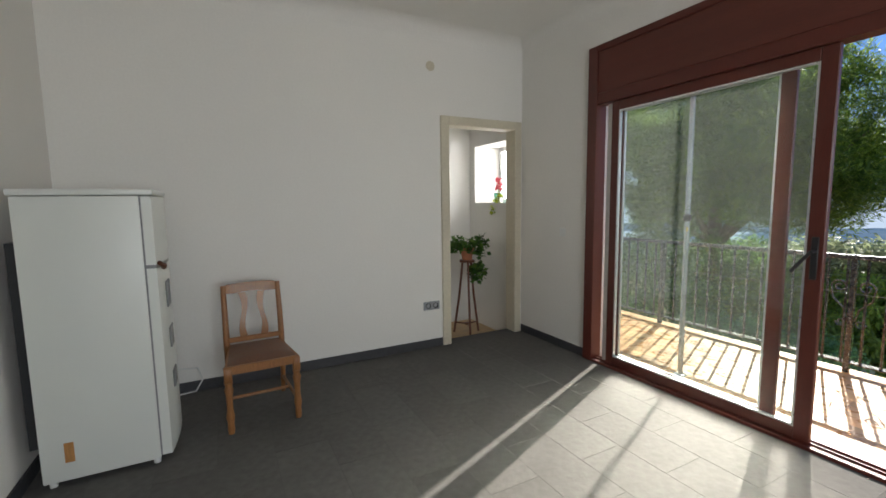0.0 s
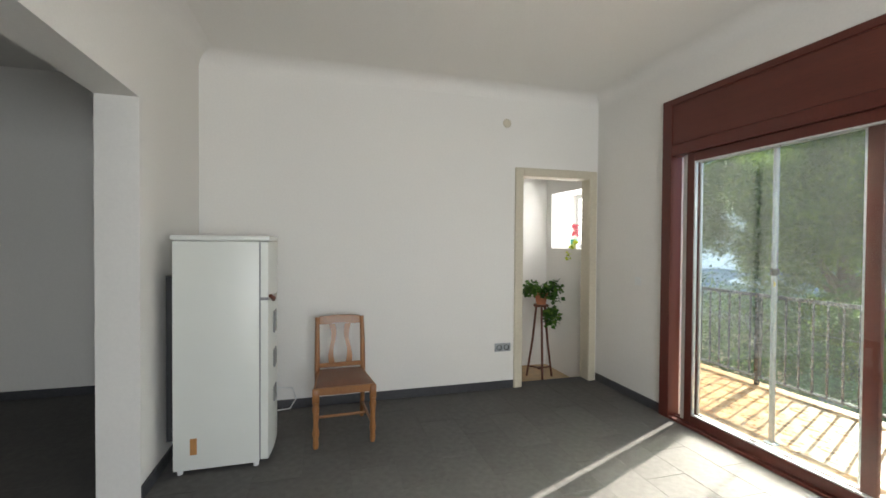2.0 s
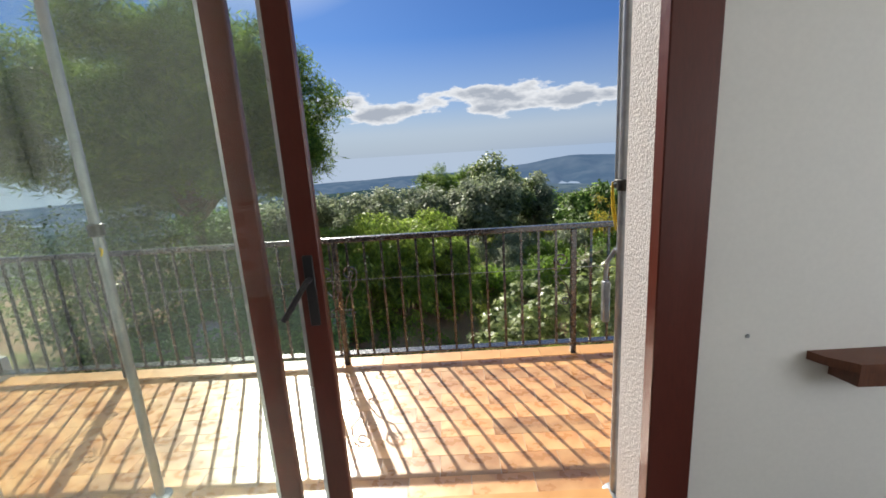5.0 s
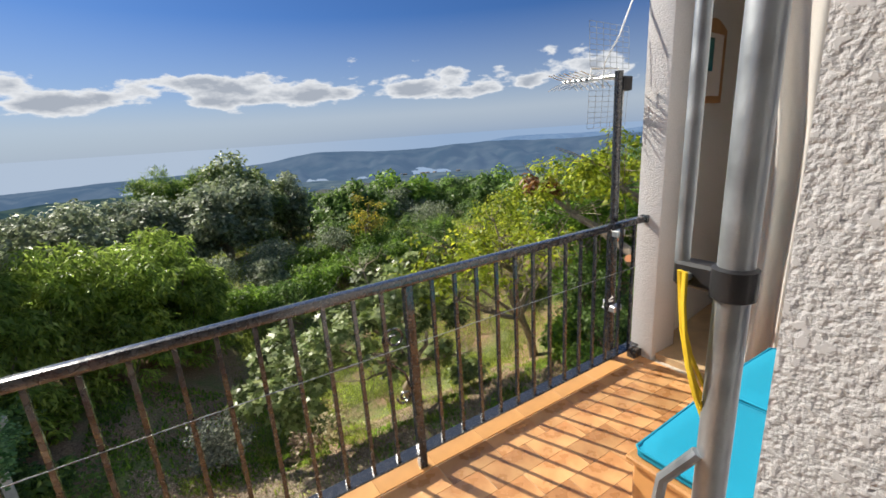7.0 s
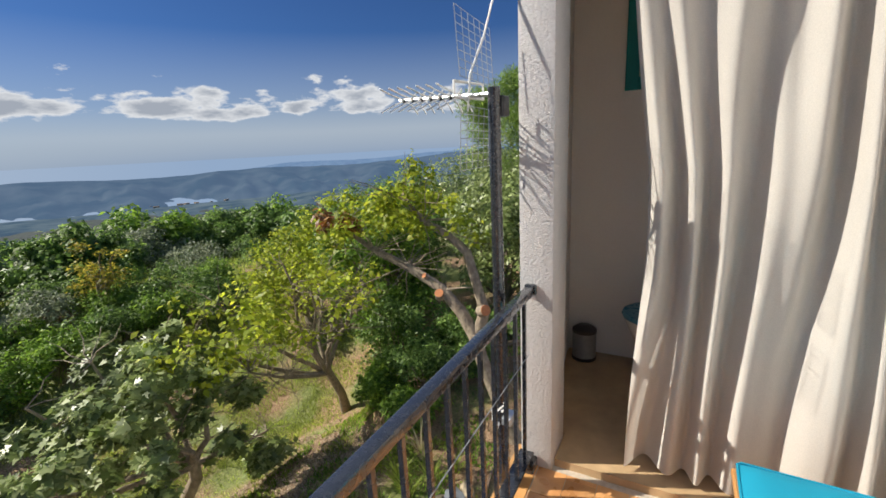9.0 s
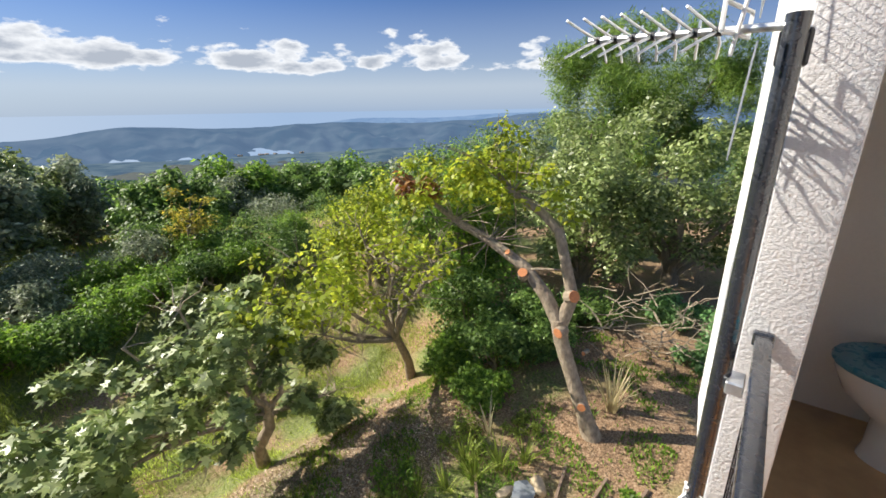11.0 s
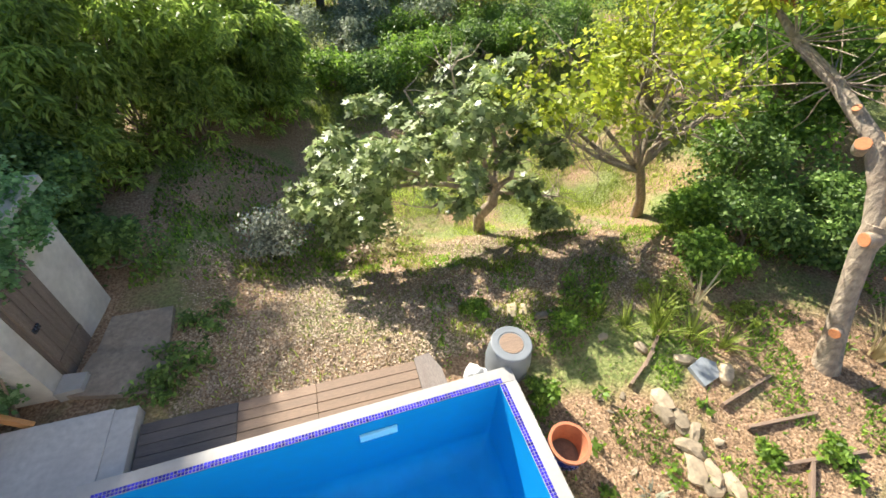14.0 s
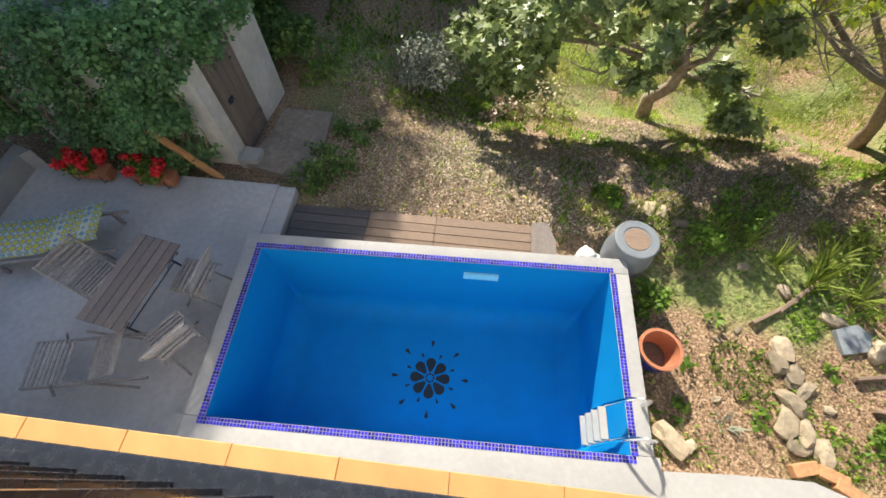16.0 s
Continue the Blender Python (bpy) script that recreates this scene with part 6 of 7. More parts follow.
def blob(rs, c, r, n, flat=0.7):
    """Clump centres filling an uneven ball."""
    out = []
    for _ in range(n):
        d = Vector((rs.gauss(0, 1), rs.gauss(0, 1), rs.gauss(0, 1) * flat)).normalized() * rs.random() ** 0.45
        out.append((c[0] + d.x * r[0], c[1] + d.y * r[1], c[2] + d.z * r[2]))
    return out


def ground_plant(name, label, category, x, y, r, h, n_clumps, leaves, size, mat, seed, group="", aspect=0.5, stems=6, stem_mat=None, clump=0.34, skirt=0, **kw):
    """A shrub: stems from the ground and a crown of leaf clumps."""
    x, y, k = settle(x, y) if y > 5.9 else (x, y, 1.0)
    t = thing(name, label, category, group, at=Matrix.Translation((x, y, ground_height(x, y) - 0.03)) @ Matrix.Scale(k, 4))
    rs = random.Random(seed)
    cs = blob(rs, (0, 0, h * 0.55), (r[0] * 0.8, r[1] * 0.8, h * 0.42), n_clumps, 0.9)
    for k in range(skirt):
        a = 2 * math.pi * k / skirt
        cs.append((math.cos(a) * r[0] * 0.75, math.sin(a) * r[1] * 0.75, h * rs.uniform(0.06, 0.30)))
    g = Geo()
    for k in range(stems):
        c = cs[k % len(cs)]
        g.tube(bent((rs.uniform(-0.1, 0.1), rs.uniform(-0.1, 0.1), 0), (c[0] * 0.8, c[1] * 0.8, c[2]), 0.2, 4), [0.03, 0.025, 0.02, 0.015, 0.008], 5, cap=False)
    part("stem_tangle", g, stem_mat or M["bark"], t)["kind"] = "stuff"
    rad = [clump * min(r[0], h) * rs.uniform(0.7, 1.25) for _ in cs]
    crown(t, [leaf_cloud(cs, rad, leaves, size, seed, aspect=aspect, **kw)], mat, "leaves")
    return t


# the pruned tree with fresh cuts
def pruned_tree():
    t = thing("pruned_tree", "pruned fruit tree with pale bark, orange saw cuts and yellow-green leaves", "tree")
    pb = M["pale_bark"]
    f = (10.2, 3.32, ground_height(10.2, 3.32) - 0.05)
    pts = [f, (10.2, 3.50, -3.2), (10.2, 3.75, -2.6), (10.2, 3.98, -2.0), (10.2, 4.05, -1.62)]
    part("trunk", Geo().tube(pts, [0.17, 0.13, 0.115, 0.12, 0.14], 14), pb, t, smooth=60)
    left = [(10.2, 4.03, -1.72), (10.18, 4.30, -1.25), (10.2, 4.684, -0.867), (10.2, 5.383, -0.518), (10.2, 6.139, -0.246), (10.25, 6.9, 0.10)]
    part("limb", Geo().tube(left, [0.125, 0.11, 0.095, 0.08, 0.06, 0.03], 12), pb, t, smooth=60)
    right = [(10.22, 4.02, -1.70), (10.25, 3.87, -1.2), (10.2, 3.98, -0.75), (10.2, 4.15, -0.15), (10.2, 4.45, 0.10), (10.2, 5.0, 0.375), (10.2, 5.35, 0.75)]
    part("limb", Geo().tube(right, [0.125, 0.10, 0.085, 0.08, 0.07, 0.055, 0.025], 12), pb, t, smooth=60)
    for p, d, r in (((10.05, 4.66, -0.90), (-0.6, -0.2, 0.6), 0.085), ((10.12, 3.80, -1.13), (-0.5, -0.7, 0.35), 0.10), ((10.02, 3.98, -1.78), (-0.8, 0.2, -0.1), 0.09), ((10.05, 3.50, -3.0), (-0.8, -0.2, 0.1), 0.07), ((10.1, 4.98, -0.62), (-0.7, 0.1, 0.6), 0.05), ((10.2, 3.60, -2.1), (-0.8, 0.1, 0.1), 0.035)):
        v = Vector(d).normalized()
        p = Vector(p)
        part("stub", Geo().tube([p - v * 0.16, p], [r * 1.1, r], 12), pb, t, smooth=50)
        part("saw_cut", Geo().tube([p + v * 0.001, p + v * 0.008], [r * 0.95, r * 0.9], 12), M["cut"], t, "fresh orange saw cut")
    branch(t, (10.2, 4.66, -0.88), (10.15, 4.05, -0.75), 0.025, 0.012, pb, 0.05)
    tips = [(10.2, 6.139, -0.246), (10.25, 6.9, 0.10), (10.2, 5.0, 0.375), (10.2, 5.35, 0.75), (10.2, 5.38, -0.5)]
    rs = random.Random(5)
    cs = blob(rs, (10.3, 6.3, 0.25), (1.1, 1.5, 0.55), 34) + blob(rs, (10.3, 5.1, 0.75), (0.8, 0.9, 0.45), 18) + [(10.2, 5.15, 1.25), (10.2, 5.2, 1.45), (10.25, 4.2, 0.35), (10.3, 4.0, 0.1), (10.4, 5.6, 0.9), (10.2, 7.9, 0.0)]
    twigs(t, tips, 1.1, 80, 7, pb, 0.012, 0.35)
    crown(t, [leaf_cloud(cs, [rs.uniform(0.16, 0.34) for _ in cs], 2700, 0.115, 31, aspect=0.6, droop=0.5, shell=0.2)], F["lime"])
    cs2 = blob(rs, (10.0, 6.9, 0.25), (0.5, 0.5, 0.3), 8)
    crown(t, [leaf_cloud(cs2, [0.2] * 8, 420, 0.13, 33, aspect=0.5, droop=0.8, shell=0.2)], M["dry_leaf"], "dry_leaves")


M["dry_leaf"] = foliage("russet_leaves", (0.30, 0.11, 0.03), second=(0.42, 0.22, 0.05), trans=0.3)
pruned_tree()


def spreading_tree():
    t = thing("fruit_tree", "spreading fruit tree with a forked dark trunk and yellow-green leaves", "tree", at=settled(9.8, 7.0))
    b = M["bark"]
    f = Vector((9.80, 7.0, GZ - 0.05))
    k = Vector((9.36, 7.0, -2.48))
    part("trunk", Geo().tube([f, (9.72, 7.0, -3.3), (9.55, 7.0, -2.9), k], [0.115, 0.09, 0.08, 0.075], 12), b, t, smooth=60)
    ends = [(7.5, 6.6, -1.55), (8.0, 7.9, -0.8), (8.6, 6.3, -0.6), (9.2, 7.6, -0.4), (10.1, 6.8, -1.1), (10.4, 8.0, -1.0), (9.4, 6.1, -1.0), (7.0, 7.2, -1.0), (11.0, 7.2, -1.2)]
    tips = []
    for e in ends:
        p = branch(t, k - Vector((0, 0, 0.15)), e, 0.05, 0.014, b, 0.30)
        tips += p[3:]
    twigs(t, tips, 0.8, 260, 13, b, 0.010, 0.5)
    rs = random.Random(8)
    cs = blob(rs, (8.55, 7.0, -0.75), (1.9, 1.5, 0.62), 46) + blob(rs, (9.9, 7.1, -0.75), (0.5, 0.8, 0.4), 3) + blob(rs, (7.0, 7.0, -0.95), (0.6, 0.8, 0.5), 9) + blob(rs, (8.0, 7.0, -1.35), (1.5, 1.2, 0.45), 22)
    crown(t, [leaf_cloud(cs, [rs.uniform(0.15, 0.30) for _ in cs], 2100, 0.11, 41, aspect=0.6, droop=0.4, shell=0.25)], F["lime"])


spreading_tree()


def fig_tree():
    t = thing("fig_tree", "low wide fig tree with large lobed leaves", "tree", at=settled(6.62, 7.3))
    b = M["pale_bark"]
    f = Vector((6.62, 7.30, GZ - 0.05))
    k = Vector((6.66, 7.0, -2.55))
    part("trunk", Geo().tube([f, (6.55, 7.25, -3.3), (6.68, 7.05, -2.9), k], [0.115, 0.10, 0.085, 0.075], 12), b, t, smooth=60)
    ends = [(4.1, 6.6, -1.95), (4.9, 6.4, -1.5), (5.3, 7.4, -1.0), (5.9, 7.2, -0.7), (6.6, 7.2, -0.75), (7.1, 6.8, -1.5), (7.6, 6.6, -2.6), (5.4, 6.3, -2.2), (6.3, 6.3, -1.6)]
    tips = []
    for e in ends:
        tips += branch(t, k - Vector((0, 0, 0.1)), e, 0.05, 0.014, b, 0.25)[2:]
    twigs(t, tips, 0.6, 150, 19, b, 0.009, 0.4)
    rs = random.Random(12)
    cs = blob(rs, (5.7, 6.8, -1.45), (1.9, 1.3, 0.8), 64) + blob(rs, (4.2, 6.7, -2.0), (0.9, 0.8, 0.42), 20) + blob(rs, (7.3, 6.6, -2.75), (0.5, 0.5, 0.4), 9) + blob(rs, (6.4, 7.2, -0.8), (0.6, 0.6, 0.35), 9)
    crown(t, [leaf_cloud(cs, [rs.uniform(0.13, 0.27) for _ in cs], 8000, 0.118, 51, lobes=True, droop=0.5, shell=0.25, up=0.8)], F["fig"])


fig_tree()


def broad_tree(name, label, x, y, height, r, mat, seed, leaves, size, base=0.35, flat=0.75, clumps=40, bark=None, group="", aspect=0.55, clump=0.30, **kw):
    """A tree with a short trunk, limbs and an uneven crown."""
    x, y, k = settle(x, y) if 5.9 < y < 20 else (x, y, 1.0)
    t = thing(name, label, "tree", group, at=Matrix.Translation((x, y, ground_height(x, y) - 0.1)) @ Matrix.Scale(k, 4))
    rs = random.Random(seed)
    b = bark or M["bark"]
    cz = height * (base + (1 - base) / 2)
    rz = height * (1 - base) / 2
    part("trunk", Geo().tube(bent((0, 0, 0), (rs.uniform(-0.3, 0.3), rs.uniform(-0.3, 0.3), cz), 0.3, 5), [0.05 * height * q for q in (1, 0.85, 0.7, 0.55, 0.4, 0.25)], 9), b, t, smooth=60)
    cs = blob(rs, (0, 0, cz), (r, r, rz), clumps, 1.0)
    for k in range(7):
        c = cs[k]
        branch(t, (0, 0, height * base * rs.uniform(0.5, 1.2)), (c[0] * 0.85, c[1] * 0.85, c[2]), 0.022 * height, 0.006 * height, b, 0.3)
    crown(t, [leaf_cloud(cs, [clump * r * rs.uniform(0.65, 1.25) for _ in cs], leaves, size, seed, aspect=aspect, **kw)], mat)
    return t


def stone_pine(x, y, top, r, bottom, seed, leaves, mat=None, label="stone pine with a dense rounded green crown", thick=0.22, size=0.16, puffs=75):
    z = ground_height(x, y)
    t = thing("pine_tree", label, "tree", at=Matrix.Translation((x, y, z - 0.1)))
    rs = random.Random(seed)
    h0, h1 = bottom - z, top - z
    cz = (h0 + h1) / 2
    part("trunk", Geo().tube(bent((0, 0, 0), (0.3, 0.2, cz), 0.4, 6), [thick * q for q in (1, 0.9, 0.85, 0.8, 0.7, 0.55, 0.4)], 10), M["bark"], t, smooth=60)
    cs = blob(rs, (0, 0, cz), (r, r, (h1 - h0) / 2), puffs, 0.9)
    for k in range(12):
        c = cs[k]
        branch(t, (0.2, 0.1, h0 * rs.uniform(0.75, 1.0)), (c[0] * 0.9, c[1] * 0.9, c[2]), thick * 0.45, 0.03, M["bark"], 0.4)
    rad = [r * rs.uniform(0.17, 0.26) for _ in cs]
    crown(t, [leaf_cloud(cs, rad, leaves, size, seed, aspect=0.12, shell=0.45, droop=-0.6, fold=0.1)], mat or F["pine"])
    return t


stone_pine(-6.5, 14.4, 6.6, 5.3, 0.2, 3, 240000, size=0.30, puffs=120)
stone_pine(29.0, 7.6, 6.2, 5.0, -2.5, 4, 70000, size=0.32)
stone_pine(3.6, 33.0, 0.35, 3.0, -2.2, 6, 16000, size=0.35)
stone_pine(38.0, 62.0, -6.4, 3.0, -9.4, 8, 4200, size=0.5)
stone_pine(44.5, 61.0, -6.0, 2.6, -8.8, 9, 4200, size=0.5)
stone_pine(36.0, 55.0, -7.8, 4.0, -10.4, 10, 4200, size=0.5)

# tall hedge along the path
for k, (x, y, r, h) in enumerate(((2.7, 12.6, 1.15, 3.1), (1.5, 12.2, 1.3, 3.5), (0.2, 12.0, 1.4, 3.6), (-1.2, 11.4, 1.4, 3.5), (2.4, 14.2, 1.3, 3.4), (0.9, 14.0, 1.4, 3.7), (-2.6, 10.6, 1.5, 3.7), (-0.4, 10.6, 1.1, 2.6), (3.3, 13.4, 0.9, 2.6))):
    ground_plant("hedge_bush", "tall dense bush with drooping bright green leaves", "bush", x, y, (r, r), h, 62, 10500, 0.18, F["hedge"], 60 + k, "bushes of the tall hedge", skirt=16, aspect=0.24, droop=0.9, shell=0.5, clump=0.25, up=0.35)

# low scrub across the garden's far side
for k, (x, y, r, h, m) in enumerate(((4.6, 14.4, 1.0, 1.2, "green"), (5.8, 14.0, 1.0, 1.0, "deep"), (6.9, 14.6, 1.1, 1.3, "green"), (8.2, 15.4, 1.2, 1.2, "green"), (9.6, 15.8, 1.1, 1.2, "deep"), (10.8, 15.6, 1.2, 1.4, "green"), (12.0, 15.0, 1.3, 1.8, "deep"), (5.6, 17.0, 1.3, 1.1, "grey"), (7.6, 18.0, 1.4, 1.1, "green"), (3.8, 17.5, 1.4, 1.3, "grey"), (8.6, 18.6, 1.3, 1.5, "grey"), (10.4, 17.6, 1.2, 1.3, "green"), (12.2, 18.2, 1.3, 1.6, "deep"), (6.4, 19.4, 1.4, 1.5, "grey"), (9.6, 20.4, 1.4, 1.6, "deep"), (11.6, 20.4, 1.4, 1.6, "green"), (13.8, 17.2, 1.3, 1.6, "green"), (14.8, 19.6, 1.5, 1.8, "grey"), (16.8, 18.0, 1.5, 2.0, "deep"))):
    ground_plant("garden_bush", "low leafy bush at the garden edge", "bush", x, y, (r, r), h, 22, 3600, 0.10, F[m], 90 + k, "low bushes at the garden edge", shell=0.4)

# trees beyond the garden
for k, (x, y, h, r, m, n, lab) in enumerate(((2.2, 24.5, 3.7, 2.6, "grey", 11000, "rounded grey-green oak beyond the garden"), (5.0, 23.5, 4.1, 2.3, "grey", 10000, "rounded grey-green oak beyond the garden"), (-1.2, 23.0, 3.8, 2.5, "grey", 10000, "rounded grey-green oak beyond the garden"),
                                             (7.2, 27.0, 5.9, 2.3, "fig", 10000, "taller pale green oak beyond the garden"), (8.9, 28.0, 4.6, 2.2, "grey", 8000, "rounded grey-green oak beyond the garden"), (11.3, 23.0, 3.0, 2.0, "deep", 9000, "round dark green oak beyond the garden"),
                                             (13.8, 27.0, 2.6, 2.3, "deep", 8000, "round dark green oak beyond the garden"), (16.6, 29.0, 2.6, 2.5, "grey", 8000, "rounded grey-green oak beyond the garden"), (20.0, 29.5, 2.6, 2.7, "deep", 8000, "round dark green oak beyond the garden"),
                                             (23.8, 28.5, 3.0, 2.7, "deep", 8000, "round dark green oak beyond the garden"), (-5.5, 24.0, 3.7, 2.8, "grey", 9000, "rounded grey-green oak beyond the garden"), (-10.0, 23.0, 3.9, 3.0, "deep", 8000, "round dark green oak beyond the garden"))):
    broad_tree("oak_tree", lab, x, y, h, r, F[m], 120 + k, int(n * 1.1), 0.22, base=0.10, group="oaks beyond the garden", clump=0.32, shell=0.4)
for k in range(26):
    az = radians(-26 + 3.4 * k)
    d = 33 + 7 * ((k * 7) % 5) / 4
    broad_tree("wood_tree", "tree of the wood beyond the garden", 4 + math.sin(az) * d, math.cos(az) * d, 3.0 + 0.6 * ((k * 5) % 4) / 3, 3.0, F[("deep", "grey", "deep", "green")[k % 4]], 400 + k, 4200, 0.36, base=0.05, group="trees of the wood beyond the garden", clumps=26, clump=0.36, shell=0.4)
broad_tree("young_tree", "thin young tree with sparse yellowish leaves", 10.4, 18.4, 3.0, 0.9, F["gold"], 141, 900, 0.12, base=0.3, clumps=16, clump=0.42, shell=0.1)

# dense trees and scrub on the garden's far right side
for k, (x, y, h, r, m, n) in enumerate(((15.6, 5.6, 4.6, 2.0, "fig", 13000), (17.6, 3.6, 5.2, 2.2, "fig", 13000), (13.6, 8.4, 3.9, 1.7, "green", 9000), (15.6, 9.6, 4.4, 2.0, "deep", 9000), (19.6, 7.6, 5.6, 2.5, "fig", 12000), (13.0, 11.2, 3.6, 1.8, "lime", 7000), (20.5, 1.2, 5.0, 2.3, "deep", 9000), (17.2, 13.0, 4.0, 2.3, "deep", 8000), (22.0, 13.0, 4.4, 2.6, "deep", 8000))):
    broad_tree("evergreen_tree", "dense evergreen tree at the garden boundary", x, y, h, r, F[m], 160 + k, n, 0.13, base=0.12, group="evergreens at the garden boundary", clump=0.30, shell=0.4)
for k, (x, y, r, h, m) in enumerate(((10.9, 5.7, 0.95, 1.35, "deep"), (11.9, 5.1, 0.8, 1.0, "deep"), (10.2, 6.2, 0.7, 1.1, "green"), (12.8, 5.8, 0.9, 1.1, "deep"), (13.9, 4.9, 0.9, 0.8, "deep"), (11.6, 6.8, 1.0, 1.9, "deep"), (12.4, 7.6, 1.1, 1.9, "green"), (9.9, 5.3, 0.6, 0.7, "green"), (15.2, 3.0, 0.8, 0.7, "ivy"), (13.4, 1.9, 0.9, 0.6, "ivy"), (14.6, 1.6, 1.0, 0.9, "ivy"))):
    ground_plant("ivy_bush", "glossy dark green bush on the garden bank", "bush", x, y, (r, r), h, 24, 4200, 0.085, F[m], 200 + k, "bushes on the garden bank", aspect=0.6, shell=0.45)

ground_plant("silver_shrub", "small rounded shrub with silvery leaves", "shrub", 3.1, 7.5, (0.62, 0.62), 1.05, 22, 3000, 0.06, F["silver"], 231, aspect=0.45, shell=0.5)
ground_plant("box_shrub", "small green shrub beside the pool", "shrub", 6.22, 3.95, (0.28, 0.42), 0.5, 12, 1100, 0.055, F["green"], 232, aspect=0.6, shell=0.4)
for k, (x, y, r, h, m) in enumerate(((5.0, 7.2, 0.6, 0.5, "straw"), (4.3, 7.0, 0.5, 0.4, "litter"), (7.1, 4.95, 0.4, 0.3, "green"), (7.6, 5.3, 0.5, 0.35, "green"), (1.9, 5.7, 0.5, 0.35, "deep"), (2.1, 6.4, 0.45, 0.3, "deep"), (8.5, 2.6, 0.2, 0.14, "green"), (9.3, 2.3, 0.35, 0.2, "green"), (0.9, 7.9, 0.7, 0.8, "deep"), (1.6, 5.3, 0.35, 0.3, "deep"), (5.9, 5.6, 0.35, 0.2, "green"), (8.9, 5.0, 0.5, 0.3, "grass"), (9.6, 4.4, 0.5, 0.25, "grass"))):
    ground_plant("weed_clump", "low leafy weeds growing in the soil", "weed", x, y, (r, r), h, 10, 520, 0.07, F[m], 240 + k, "weeds in the garden beds", stems=3, shell=0.2, clump=0.5)


# ivy over the shed roof and the dark trees behind the terrace
def shed_ivy():
    t = thing("shed_ivy", "thick ivy covering the shed roof", "ivy")
    rs = random.Random(77)
    cs = [(rs.uniform(-2.7, 0.50), rs.uniform(5.35, 7.6), -1.62 + rs.uniform(-0.05, 0.22)) for _ in range(70)] + [(rs.uniform(0.45, 0.75), rs.uniform(6.5, 7.5), rs.uniform(-2.2, -1.6)) for _ in range(12)] + [(rs.uniform(-2.6, 0.2), rs.uniform(5.25, 5.6), rs.uniform(-3.5, -1.6)) for _ in range(60)] + [(rs.uniform(0.2, 0.66), rs.uniform(5.35, 6.5), rs.uniform(-1.95, -1.5)) for _ in range(26)]
    g = Geo()
    for k in range(14):
        x = rs.uniform(-2.4, 0.2)
        g.tube(bent((x, 5.40, -3.75), (x + rs.uniform(-0.3, 0.3), 5.50, -1.66), 0.25, 5), [0.02, 0.018, 0.015, 0.012, 0.01, 0.006], 5, cap=False)
    part("stem_tangle", g, M["bark"], t)["kind"] = "stuff"
    crown(t, [leaf_cloud(cs, [rs.uniform(0.2, 0.36) for _ in cs], 52000, 0.058, 78, aspect=0.8, shell=0.4, up=0.7)], F["ivy"], "leaves")


shed_ivy()
for k, (x, y, r, h) in enumerate(((-3.6, 6.2, 1.3, 3.2), (-4.0, 8.6, 1.6, 3.6), (-1.6, 9.0, 1.3, 2.6), (-3.2, 4.2, 0.9, 1.8), (-0.4, 8.9, 0.9, 1.9), (0.5, 8.2, 0.5, 0.9), (-4.6, 11.6, 1.6, 4.0), (-6.6, 11.2, 1.8, 4.3), (-8.8, 10.8, 2.0, 4.6))):
    ground_plant("dark_bush", "dense dark green bush behind the terrace", "bush", x, y, (r, r), h, 34, 6500, 0.10, F["deep"], 300 + k, "dark bushes behind the terrace", aspect=0.6, shell=0.4)


# sword-leaved plants
def blade_plant(name, label, x, y, n, length, mat, seed, spread=0.8, width=0.035, group=""):
    z = ground_height(x, y)
    t = thing(name, label, "plant", group, at=Matrix.Translation((x, y, z - 0.02)))
    rs = random.Random(seed)
    g = Geo()
    for k in range(n):
        a = rs.uniform(0, 2 * math.pi)
        l = length * rs.uniform(0.6, 1.1)
        s = spread * rs.uniform(0.3, 1.0)
        d = Vector((math.cos(a), math.sin(a), 0))
        w = Vector((-d.y, d.x, 0)) * width / 2
        o = d * rs.uniform(0, 0.10)
        vs, fs = [], []
        for j in range(5):
            q = j / 4
            p = o + d * (l * s * q ** 1.3) + Vector((0, 0, l * (q * (1.15 - 0.55 * s * q))))
            vs += [p - w * (1 - q * 0.9), p + w * (1 - q * 0.9)]
        for j in range(4):
            fs.append((2 * j, 2 * j + 1, 2 * j + 3, 2 * j + 2))
        g.add(vs, fs)
    part("leaves", g, mat, t)


blade_plant("yucca", "spiky yellowish yucca beside the pruned tree", 11.0, 3.25, 34, 0.95, F["straw"], 5, 0.7, 0.05)
for k, (x, y, n, l) in enumerate(((8.35, 4.45, 40, 0.55), (8.75, 4.25, 40, 0.55), (8.55, 4.75, 34, 0.5), (9.1, 4.0, 34, 0.5), (8.0, 4.7, 26, 0.45), (7.7, 5.0, 26, 0.4), (7.3, 5.1, 22, 0.35))):
    blade_plant("iris_clump", "clump of green sword-shaped leaves", x, y, n, l, F["grass"], 20 + k, 0.9, 0.03, "iris clumps in the bed")
blade_plant("agave", "small blue-green agave rosette in dry soil", 6.95, 2.62, 16, 0.16, F["silver"], 51, 0.9, 0.035)
for k, (x, y, h) in enumerate(((6.62, 3.30, 0.30), (7.28, 2.72, 0.32), (7.05, 3.85, 0.28), (8.2, 3.3, 0.18), (6.45, 2.75, 0.2))):
    ground_plant("seedling", "broad-leaved green seedling in the dry bed", "plant", x, y, (0.12, 0.12), h * 0.7, 4, 34, 0.08, F["green"], 600 + k, "seedlings in the dry bed", aspect=0.6, stems=2, shell=0.2, clump=0.5)
